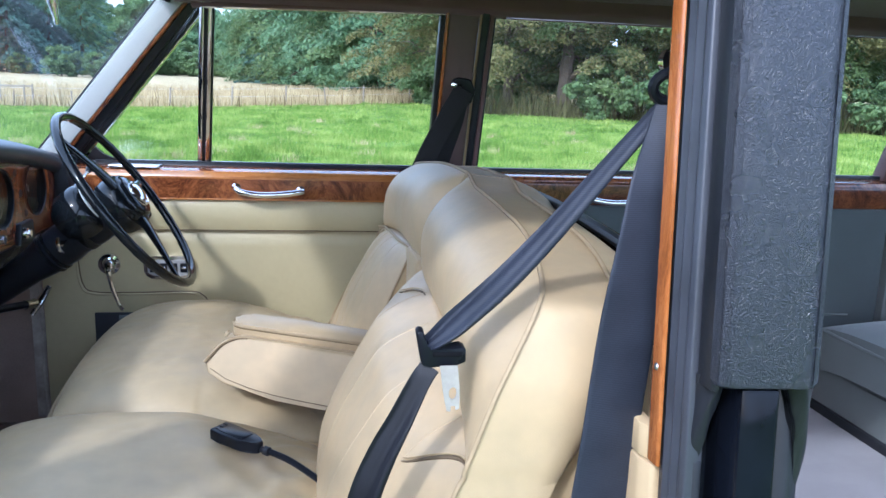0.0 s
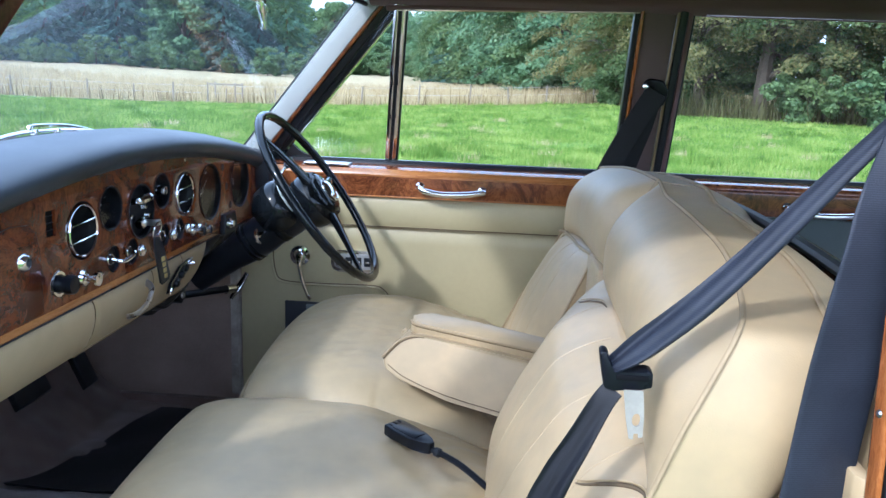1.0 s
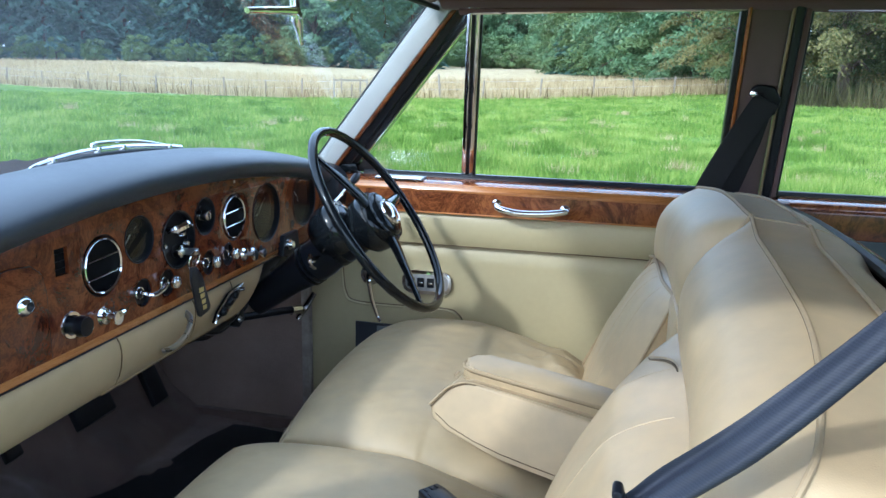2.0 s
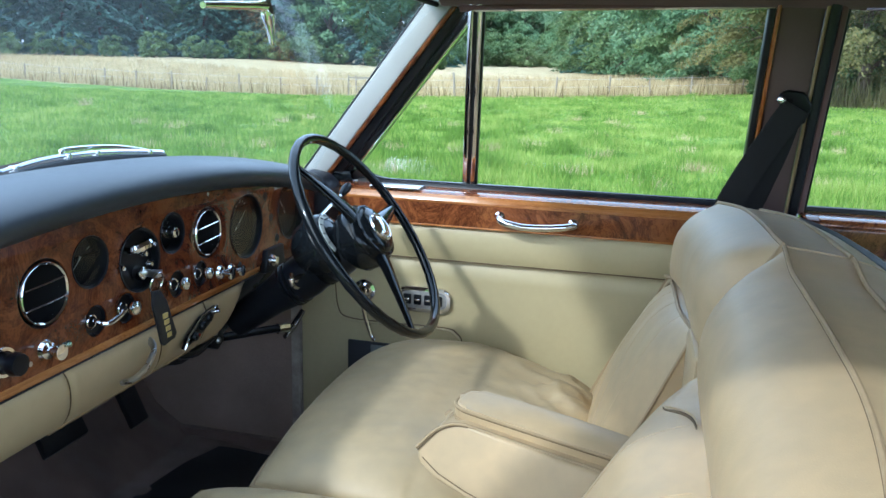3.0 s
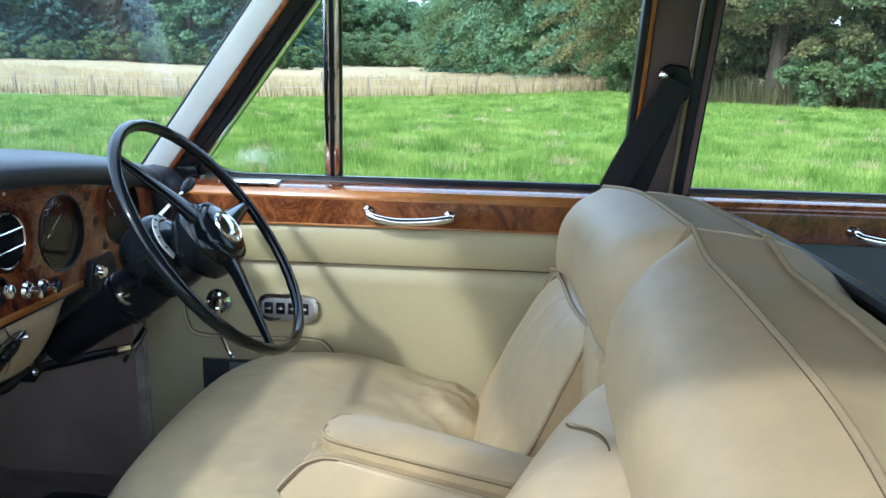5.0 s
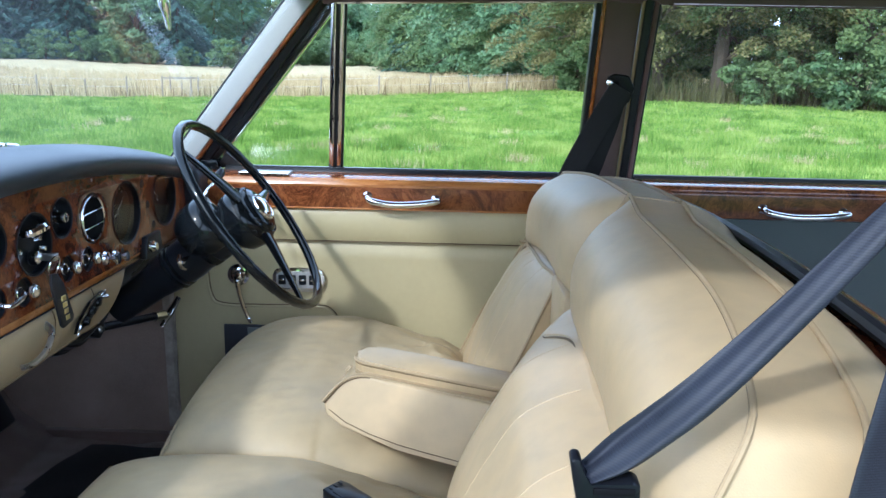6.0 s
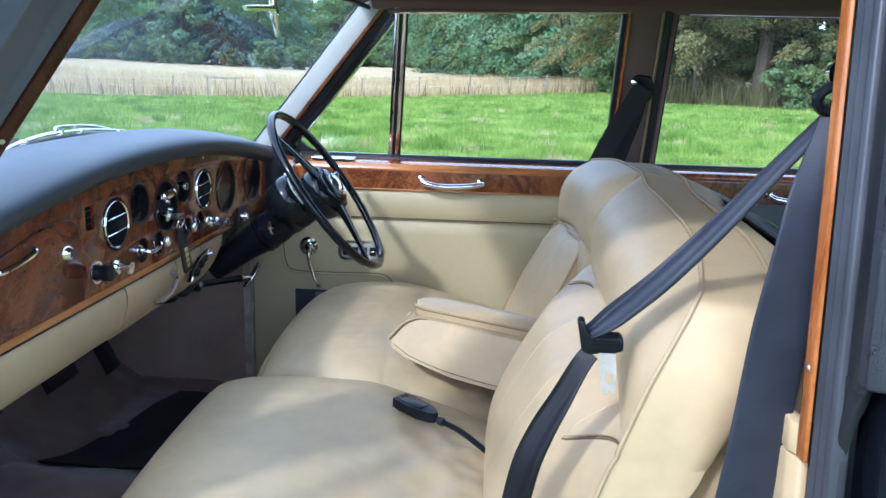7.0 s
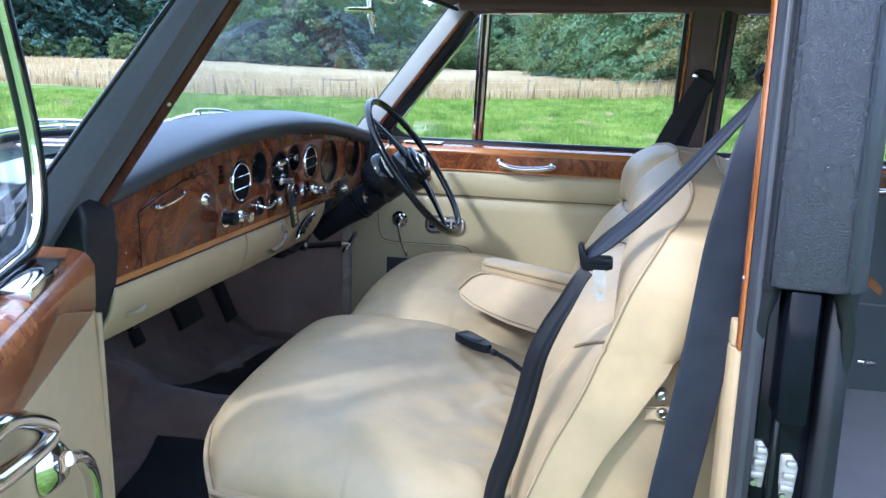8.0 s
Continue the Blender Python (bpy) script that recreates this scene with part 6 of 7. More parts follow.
def armrest(parent):
    a = Vector((0.124, 0.046, 0))
    e = Vector((0.985, -0.170, 0))
    n = Vector((0.170, 0.985, 0))

    def q(l, s, z):
        return a + e * l + n * s + Vector((0, 0, z - 0.105 * max(l, 0.0) * smoothstep(0.64, 0.72, z)))

    def slab(profile, n0, n1, bevel, tilt=0.0):
        bm = prism([q(l, n0, z) for l, z in profile], n * (n1 - n0), 0)
        for v in bm.verts:
            if (v.co - a).dot(n) < (n0 + n1) / 2:
                v.co += n * tilt * min(max((v.co.z - 0.66) / 0.08, -0.3), 1.0)
        bmesh.ops.bevel(bm, geom=bm.edges[:], offset=bevel, segments=3, profile=0.6, affect="EDGES")
        return bm
    body = [(-0.006, 0.686), (0.002, 0.668), (0.032, 0.652), (0.12, 0.629), (0.21, 0.614), (0.33, 0.598), (0.34, 0.730), (0.055, 0.733), (0.022, 0.719)]
    arm = part("armrest", slab(body, -0.034, 0.104, 0.0045, 0.036), LEATHER, parent, "folded-down cream leather armrest")
    for face in arm.data.polygons:
        face.use_smooth = face.area < 0.002
    front = [(0.066 - 0.036 * math.sin(k * math.pi / 16) ** 0.7, 0.0485 - 0.0365 * math.copysign(abs(math.cos(k * math.pi / 16)) ** 0.6, math.cos(k * math.pi / 16))) for k in range(17)]
    ring = [(0.335, 0.012), (0.20, 0.011), (0.12, 0.011), *front, (0.12, 0.086), (0.20, 0.086), (0.335, 0.085)]
    part("armrest_pad", prism([q(l, s, 0.721) for l, s in ring], (0, 0, 0.029), 0.0085, 3), LEATHER, arm, "padded armrest top", 60)
    for z, grow in ((0.7455, 0.985), (0.7285, 1.005)):
        line = [q(l, 0.0485 + (s - 0.0485) * grow, z) for l, s in ring[:-1]]
        part("armrest_piping", tube(line, 0.0026, 6), PIPING, arm)
        part("seam", tube([p + Vector((0, 0, -0.0032)) for p in line], 0.0011, 5), SEAM, arm)
    def slant(z):
        return -0.0345 + 0.036 * min(max((z - 0.66) / 0.08, -0.3), 1.0)
    front_edge = curve([q(l, slant(z) - 0.001, z) for l, z in ((0.062, 0.7325), (0.042, 0.729), (0.021, 0.7175), (0.007, 0.702), (-0.006, 0.686))], 4)
    part("armrest_piping", tube(front_edge, 0.0026, 6), PIPING, arm)
    part("seam", tube([p + Vector((0.003, -0.002, -0.002)) for p in front_edge], 0.0011, 5), SEAM, arm)
    part("armrest_piping", tube([q(0.060 + 0.27 * k / 14, slant(0.7325) - 0.001, 0.7325 - 0.003 * k / 14) for k in range(15)], 0.0024, 6), PIPING, arm)
    stitched = [q(l, slant(z) - 0.0004, z) for l, z in ((0.006, 0.676), (0.034, 0.661), (0.075, 0.648), (0.12, 0.638), (0.165, 0.630), (0.21, 0.623), (0.27, 0.615), (0.33, 0.607))]
    part("seam", tube(stitched, 0.0008, 5), SEAM, arm)
    part("armrest_foot", lathe([(0.006, 0.0), (0.0065, -0.008), (0.004, -0.012), (0.0, -0.012)], q(0.042, 0.0, 0.652), (0, 0, 1), 12), BLACK_PLASTIC, arm)
    part("armrest_button", lathe([(0.0, 0.004), (0.005, 0.003), (0.007, 0.0)], q(0.018, 0.035, 0.722), (-0.7, 0, 0.7), 12), PIPING, arm)


driver = seat(1)
passenger = seat(-1)
armrest(driver)


def side_strap():
    ob = thing("leather_strap", (0.53, -0.635, 0.72), "small cream leather strap with chrome studs on the seat side", "strap")
    pts = [(0.498, -0.647, 0.728), (0.523, -0.650, 0.7315), (0.555, -0.653, 0.736), (0.580, -0.658, 0.741), (0.593, -0.655, 0.752), (0.586, -0.648, 0.763), (0.574, -0.646, 0.762)]
    line = curve(pts, 4)
    part("band", strap(line, [(0, 0.1, 1)] * len(line), 0.0095, 0.0018), LEATHER, ob)
    part("stitching", tube([(0.515, -0.6520, 0.7378), (0.5005, -0.6495, 0.7358), (0.5010, -0.6495, 0.7210), (0.516, -0.6520, 0.7228)], 0.0006, 5), SEAM, ob)
    for x, z in ((0.523, 0.7325), (0.520, 0.7575)):
        stud = part("stud", lathe([(0.0, 0.004), (0.0035, 0.004), (0.004, 0.0055), (0.0065, 0.0042), (0.0080, 0.0), (0.0080, -0.010)], (x, -0.652, z), (0, -1, 0), 20), STEEL, ob, "plated stud")


side_strap()


def rear_seat():
    ob = thing("bench_seat", (2.0, 0, 0.30), "rear bench in grey-blue cloth with piped cushion", "car seat")
    part("cushion", surface(lambda u, v: Vector((1.70 + 0.55 * v, (2 * u - 1) * 0.66, 0.530 + 0.10 * (1 - (2 * u - 1) ** 6) * math.sin(math.pi * (0.06 + 0.62 * v)) ** 0.5)), 24, 16, (0, 0, -0.12)), REAR_CLOTH, ob)
    part("base", box(1.73, 2.25, -0.66, 0.66, 0.30, 0.43, 0.01), REAR_CLOTH, ob)
    part("piping", tube([(1.70, -0.66 + 0.06 * k, 0.545) for k in range(23)], 0.005, 6), REAR_CLOTH, ob)
    part("backrest", surface(lambda u, v: Vector((2.12 + 0.20 * v - 0.05 * math.sin(math.pi * v), (2 * u - 1) * 0.68, 0.50 + 0.42 * v)), 24, 14, (0.10, 0, 0)), REAR_CLOTH, ob)
    part("toe_strip", box(1.715, 1.729, -0.66, 0.66, 0.30, 0.325, 0.002), REAR_DARK, ob)


rear_seat()

# ---------------------------------------------------------------- dashboard
def dash_top(y):
    return 1.014 - 0.17 * y * y


FACE = -0.305
VENTS = ((-0.189, 0.931), (0.186, 0.935))
DIALS = ((-0.104, 0.951, 0.034), (0.084, 0.954, 0.031), (0.319, 0.921, 0.058), (0.508, 0.922, 0.060))
DISCS = ((-0.101, 0.868), (-0.036, 0.867), (0.091, 0.870), (0.160, 0.870))


def dashboard():
    d = thing("dashboard", (-0.40, 0, 0.70), "burr walnut dashboard with a padded black top and cream lower roll", "dashboard")
    outline = [(-0.625, 0.822)] + [(y, dash_top(y)) for y in [-0.625 + 0.05 * k for k in range(26)]] + [(0.625, 0.822)]
    holes = [ring_of(y, z, 0.0435) for y, z in VENTS] + [ring_of(y, z, r) for y, z, r in DIALS] + [ring_of(0.0, 0.930, 0.046)]
    holes += [ring_of(y, z, 0.0215, 24) for y, z in DISCS]
    holes += [[(-0.281, 0.937), (-0.257, 0.937), (-0.257, 0.973), (-0.281, 0.973)]]
    face = put("fascia", plate(outline, holes, FACE, 0.016, "fascia"), BURL_DASH, d, "polished burr walnut fascia")
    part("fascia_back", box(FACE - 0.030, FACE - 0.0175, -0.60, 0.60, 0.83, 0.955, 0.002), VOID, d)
    part("cross_band", box(FACE - 0.006, FACE + 0.0015, -0.623, 0.366, 0.823, 0.8345, 0.001), BAND, face, "lighter straight-grained edge band")
    # glovebox lid
    lid = [(-0.302, 0.836), (-0.302, 0.925), (-0.308, 0.948), (-0.325, 0.962), (-0.36, 0.966), (-0.42, 0.959), (-0.48, 0.946), (-0.548, 0.926), (-0.548, 0.836)]
    glove = put("glovebox_lid", plate(lid, [], FACE + 0.0022, 0.008, "glovebox_lid"), BURL_DASH, d, "glovebox lid in matched walnut")
    part("lid_gap", tube([(FACE + 0.0022, y, z) for y, z in lid], 0.0009, 5), BLACK_PLASTIC, glove)
    part("lid_handle", tube(curve([(FACE + 0.002, -0.515, 0.930), (FACE + 0.018, -0.512, 0.931), (FACE + 0.024, -0.48, 0.937), (FACE + 0.022, -0.445, 0.945), (FACE + 0.002, -0.440, 0.947)], 5), 0.0042, 8), CHROME, glove, "chrome glovebox handle")
    part("lid_lock", lathe([(0.0, 0.004), (0.0055, 0.004), (0.006, 0.009), (0.0085, 0.008), (0.0125, 0.003), (0.0135, 0.0)], (FACE + 0.002, -0.340, 0.916), (1, 0, 0), 20), CHROME, glove, "chrome key lock")
    part("key_slot", lathe([(0.0055, 0.0045), (0.0, 0.0050)], (FACE + 0.002, -0.340, 0.916), (1, 0, 0), 14), BLACK_PLASTIC, glove)
    for z in (0.845, 0.868):
        part("screw", lathe([(0, 0.0015), (0.003, 0.001), (0.004, 0)], (FACE, -0.585, z), (1, 0, 0), 10), STEEL, d)

    # round air vents
    for y, z in VENTS:
        well = part("air_vent", lathe([(0.0435, -0.001), (0.0415, -0.024), (0.0, -0.026)], (FACE, y, z), (1, 0, 0), 36), BLACK_PLASTIC, d, "round air vent with chrome ring")
        part("vent_ring", lathe([(0.0400, -0.012), (0.0400, 0.002), (0.0385, 0.0038), (0.0365, 0.002), (0.0357, -0.012)], (FACE, y, z), (1, 0, 0), 40), CHROME, well)
        part("vent_core", lathe([(0.0357, -0.010), (0.0, -0.012)], (FACE, y, z), (1, 0, 0), 32), VOID, well)
        for dz in (-0.0125, 0.0125):
            half = math.sqrt(0.0355 ** 2 - dz * dz)
            part("vent_bar", tube([(FACE + 0.003, y - half, z + dz - 0.002), (FACE + 0.004, y, z + dz), (FACE + 0.003, y + half, z + dz + 0.002)], 0.0012, 6), CHROME, well)

    # dials
    for i, (y, z, r) in enumerate(DIALS):
        cup = part("dial", lathe([(r, -0.001), (r - 0.001, -0.022), (0.0, -0.023)], (FACE, y, z), (1, 0, 0), 40), DIAL, d, "black dial with white needle" if i > 1 else "small black dial")
        part("dial_ring", lathe([(r + 0.0022, 0.0), (r + 0.0015, 0.0025), (r - 0.001, 0.001), (r - 0.001, -0.004)], (FACE, y, z), (1, 0, 0), 40), BLACK_PLASTIC, cup)
        a0 = {0: 3.9, 1: 2.4, 2: 0.65, 3: 2.2}[i]
        face_x = FACE - 0.021
        tip = Vector((face_x + 0.003, y + math.cos(a0) * r * 0.72, z + math.sin(a0) * r * 0.72))
        part("needle", tube([(face_x + 0.003, y - math.cos(a0) * r * 0.2, z - math.sin(a0) * r * 0.2), tip], [0.0014, 0.0006], 5), MARK, cup)
        if r > 0.05:
            part("needle", tube([(face_x + 0.002, y, z), (face_x + 0.002, y - math.cos(a0 + 0.5) * r * 0.62, z - math.sin(a0 + 0.5) * r * 0.62)], [0.0010, 0.0006], 5), MARK, cup)
            part("needle_boss", lathe([(0.0, 0.006), (0.005, 0.005), (0.006, 0.0)], (face_x, y, z), (1, 0, 0), 14), BLACK_PLASTIC, cup)
        marks = []
        for k in range(25 if r > 0.05 else 9):
            a = -0.6 + k * (4.3 / (24 if r > 0.05 else 8))
            c, s = math.cos(a), math.sin(a)
            near_end = 0.80 if k % 2 else 0.72
            marks.append(tube([(face_x, y + c * r * near_end, z + s * r * near_end), (face_x, y + c * r * 0.88, z + s * r * 0.88)], 0.0005, 4))
            if k % 4 == 0:
                marks.append(box(face_x - 0.0003, face_x + 0.0003, y + c * r * 0.58 - 0.0035, y + c * r * 0.58 + 0.0035, z + s * r * 0.58 - 0.0016, z + s * r * 0.58 + 0.0016, 0))
        part("graduations", merge(*marks), MARK, cup)
        if r > 0.05:
            part("counter", box(FACE - 0.0225, FACE - 0.0215, y - 0.012, y + 0.012, z - 0.026, z - 0.020, 0.0003), STEEL, cup)
        glass = part("dial_glass", lathe([(r - 0.001, -0.004), (0.0, -0.0035)], (FACE, y, z), (1, 0, 0), 32), DIAL_GLASS, cup)
        glass.visible_shadow = False
    # hub of the small control dial
    part("dial_knob", lathe([(0.0, 0.010), (0.008, 0.008), (0.010, 0.0), (0.010, -0.012)], (FACE, 0.084, 0.955), (1, 0, 0), 20), CHROME, d)

    # switchbox with ignition key
    sb = part("switchbox", lathe([(0.046, -0.001), (0.044, -0.010), (0.0, -0.011)], (FACE, 0.0, 0.930), (1, 0, 0), 40), BLACK_PLASTIC, d, "black switchbox with chrome switches")
    part("switchbox_ring", lathe([(0.048, 0.0), (0.0475, 0.003), (0.0445, 0.002), (0.0445, -0.004)], (FACE, 0, 0.930), (1, 0, 0), 40), BLACK_PLASTIC, sb)
    part("lamp_switch", tube(curve([(FACE - 0.006, -0.022, 0.948), (FACE + 0.010, -0.018, 0.951), (FACE + 0.014, 0.004, 0.955), (FACE + 0.010, 0.020, 0.952)], 4), [0.006] * 4 + [0.0075] * 5 + [0.006] * 4, 8), CHROME, sb)
    part("ignition_lock", lathe([(0.0, 0.006), (0.006, 0.006), (0.010, 0.003), (0.012, -0.008)], (FACE, 0.004, 0.909), (1, 0, 0), 20), CHROME, sb)
    for y, z in ((-0.036, 0.926), (0.018, 0.936), (0.030, 0.918)):
        part("switch_stud", lathe([(0.0, 0.002), (0.004, 0.001), (0.006, -0.006)], (FACE, y, z), (1, 0, 0), 14), CHROME, sb)

    # controls along the lower edge
    for i, (y, z) in enumerate(DISCS):
        k = part("control", lathe([(0.0215, -0.001), (0.020, -0.006), (0.0, -0.007)], (FACE, y, z), (1, 0, 0), 28), BLACK_PLASTIC, d, "black control disc")
        part("control_ring", tube([(FACE - 0.003, y - 0.004 + 0.009 * math.cos(a * math.tau / 16), z + 0.009 * math.sin(a * math.tau / 16)) for a in range(16)], 0.0012, 5, True), CHROME, k)
        if i == 0:
            part("control_lever", tube(curve([(FACE - 0.004, y, z), (FACE + 0.014, y + 0.006, z - 0.004), (FACE + 0.020, y + 0.024, z + 0.002), (FACE + 0.018, y + 0.034, z + 0.006)], 4), 0.0036, 8), CHROME, k)
        else:
            part("control_stem", tube([(FACE - 0.006, y, z), (FACE + 0.014, y, z)], 0.003, 8), CHROME, k)
            part("control_knob", lathe([(0.005, 0.008), (0.009, 0.011), (0.0108, 0.016), (0.0092, 0.021), (0.005, 0.0235), (0, 0.024)], (FACE, y - 0.003, z + 0.003), (1, 0, 0), 22), CHROME, k)
    bez = part("control", lathe([(0.019, 0.0), (0.018, 0.004), (0.014, 0.004), (0.014, 0.0)], (FACE, -0.262, 0.868), (1, 0, 0), 26), CHROME, d, "black knob in a chrome bezel")
    part("control_knob", lathe([(0.013, 0.0), (0.012, 0.012), (0.0145, 0.016), (0.013, 0.026), (0.0, 0.028)], (FACE, -0.262, 0.868), (1, 0, 0), 14), BLACK_PLASTIC, bez)
    for y, z, s in ((-0.196, 0.860, 1.0), (0.219, 0.857, 1.0), (0.256, 0.853, 0.85)):
        k = part("pull_switch", lathe([(0.014 * s, 0.0), (0.011 * s, 0.006), (0.005 * s, 0.008), (0.005 * s, 0.020), (0.010 * s, 0.022), (0.010 * s, 0.026), (0, 0.028)], (FACE, y, z), (1, 0, 0), 20), CHROME, d, "chrome pull switch")
        part("switch_tail", tube([(FACE + 0.012, y, z), (FACE + 0.014, y + 0.026 * s, z + 0.001)], [0.0035, 0.005], 8), CHROME, k)
    for y, z, r in ((-0.222, 0.851, 0.0035), (0.288, 0.853, 0.008), (0.393, 0.966, 0.009), (0.416, 0.921, 0.009), (0.440, 0.876, 0.009), (0.19, 1.000, 0.003)):
        part("warning_lamp", lathe([(r, 0.0), (r * 0.9, 0.0018), (0.0, 0.0016)], (FACE, y, z), (1, 0, 0), 16), BLACK_PLASTIC if r > 0.004 else STEEL, d)
    part("indicator_slot", box(FACE - 0.012, FACE - 0.004, -0.281, -0.257, 0.937, 0.973, 0.001), VOID, d)
    for z in (0.945, 0.955, 0.965):
        part("slot_rib", box(FACE - 0.004, FACE - 0.0025, -0.279, -0.259, z - 0.0006, z + 0.0006, 0.0002), BLACK_PLASTIC, d)

    # padded top
    def pad(u, v):
        y = -0.690 + 1.38 * u
        t = dash_top(max(-0.62, min(0.62, y))) - 0.9 * max(0, abs(y) - 0.62) ** 1.2
        prof = [(-0.309, -0.004), (-0.298, -0.001), (-0.288, 0.010), (-0.287, 0.024), (-0.302, 0.038), (-0.335, 0.047), (-0.385, 0.050), (-0.45, 0.042), (-0.53, 0.025), (-0.62, 0.000), (-0.66, -0.030)]
        x, dz = along(prof, v)
        x += 0.22 * (y / 0.69) ** 2 * smoothstep(-0.36, -0.66, x)
        return Vector((x, y, t + dz))
    part("dash_pad", surface(pad, 48, 40, (-0.016, 0, -0.003)), DASH_VINYL, d, "padded black vinyl dash top", 60)
    for s in (1, -1):
        end = [(-0.335, 0.985), (-0.300, 0.976), (-0.284, 0.962), (-0.279, 0.934), (-0.282, 0.895), (-0.291, 0.833), (-0.306, 0.777), (-0.340, 0.732), (-0.36, 0.75), (-0.36, 0.87)] if s < 0 else [(-0.345, 0.985), (-0.296, 0.977), (-0.272, 0.955), (-0.272, 0.90), (-0.280, 0.83), (-0.298, 0.765), (-0.32, 0.77), (-0.35, 0.85)]
        part("dash_cheek", prism([(x, s * 0.632, z) for x, z in end], (0, s * 0.078, 0), 0.012, 3), BLACK_VINYL, d, "padded black vinyl cheek")

    # cream roll underneath
    def under(u, v):
        y = -0.612 + 0.976 * u
        prof = [(-0.322, 0.8215), (-0.309, 0.815), (-0.309, 0.795), (-0.320, 0.765), (-0.338, 0.735), (-0.362, 0.712), (-0.395, 0.702), (-0.44, 0.706), (-0.47, 0.72)]
        x, z = along(prof, v)
        tuck = smoothstep(0.28, 0.364, y)
        z += (0.82 - z) * 0.55 * tuck
        x -= 0.02 * tuck
        groove = sum(0.0055 * math.exp(-((y - g + 0.45 * (z - 0.76)) / 0.005) ** 2) for g in (-0.135, 0.07, 0.20))
        return Vector((x - groove, y, z))
    roll = part("lower_roll", surface(under, 200, 30, (-0.01, 0, 0.004)), ROLL_LEATHER, d, "cream leather roll under the fascia", 180)
    part("roll_seam", tube([under(u / 40, 0.60) + Vector((0.0005, 0, 0)) for u in range(19, 41)], 0.0018, 6), PIPING, roll)
    for g in (-0.135, 0.07, 0.20):
        line = []
        for k in range(17):
            v = 0.10 + 0.55 * k / 16
            p = under(0.5, v)
            p = under((g - 0.45 * (p.z - 0.76) + 0.612) / 0.976, v)
            line.append(p + Vector((0.0012, 0, 0)))
        # dark line in the groove, crease shade given as colour
        part("roll_crease", tube(line, 0.0011, 5), SEAM, roll)
    part("fascia_gap", tube([(FACE - 0.001, -0.62, 0.8205), (FACE - 0.001, 0.36, 0.8205)], 0.0018, 6), BLACK_PLASTIC, d)
    # lower switch panel, release handle, small catch
    sp = part("switch_plate", prism([(-0.316, 0.108, 0.752), (-0.312, 0.116, 0.772), (-0.308, 0.150, 0.797), (-0.306, 0.195, 0.805), (-0.308, 0.205, 0.800), (-0.314, 0.190, 0.775), (-0.318, 0.150, 0.756)], (0.008, 0, 0.001), 0.002), BLACK_PLASTIC, d, "black switch panel with chrome edge")
    part("panel_edge", tube([(-0.307, 0.108, 0.753), (-0.303, 0.116, 0.773), (-0.299, 0.150, 0.798), (-0.297, 0.195, 0.806)], 0.0018, 6), CHROME, sp)
    for y, z, m in ((0.132, 0.769, BLACK_PLASTIC), (0.155, 0.781, BLACK_PLASTIC), (0.177, 0.789, BLACK_PLASTIC)):
        part("switch_knob", lathe([(0.0085, 0), (0.008, 0.004), (0.006, 0.007), (0, 0.0075)], (-0.305, y, z), (1, 0, -0.2), 16), m, sp)
    part("switch_tail", tube([(-0.303, 0.188, 0.795), (-0.292, 0.194, 0.797)], [0.003, 0.004], 8), CHROME, sp)
    part("warning_lens", lathe([(0.0035, 0), (0.003, 0.002), (0, 0.0025)], (-0.305, 0.146, 0.766), (1, 0, -0.2), 10), RED, sp)
    part("release_handle", tube(curve([(-0.312, 0.020, 0.800), (-0.296, 0.010, 0.792), (-0.293, -0.012, 0.772), (-0.302, -0.032, 0.758), (-0.318, -0.040, 0.752)], 5), 0.0045, 8, flat=1.6), STEEL, d, "curved release handle")
    part("small_catch", tube(curve([(-0.325, -0.565, 0.757), (-0.305, -0.56, 0.765), (-0.298, -0.55, 0.772)], 4), 0.0035, 8), STEEL, d)


dashboard()


# ---------------------------------------------------------------- steering
TILT_AT = radians(35.7)
AXIS = Vector((math.cos(TILT_AT), 0.0, math.sin(TILT_AT)))
RIM_UP, RIM_SIDE = Vector((-math.sin(TILT_AT), 0, math.cos(TILT_AT))), Vector((-0.037, 0.9993, 0))
WHEEL = Vector((-0.0772, 0.357, 0.9176))


def at_wheel(r, deg, h=0.0):
    a = radians(deg)
    return WHEEL + (RIM_UP * math.cos(a) + RIM_SIDE * math.sin(a)) * r + AXIS * h


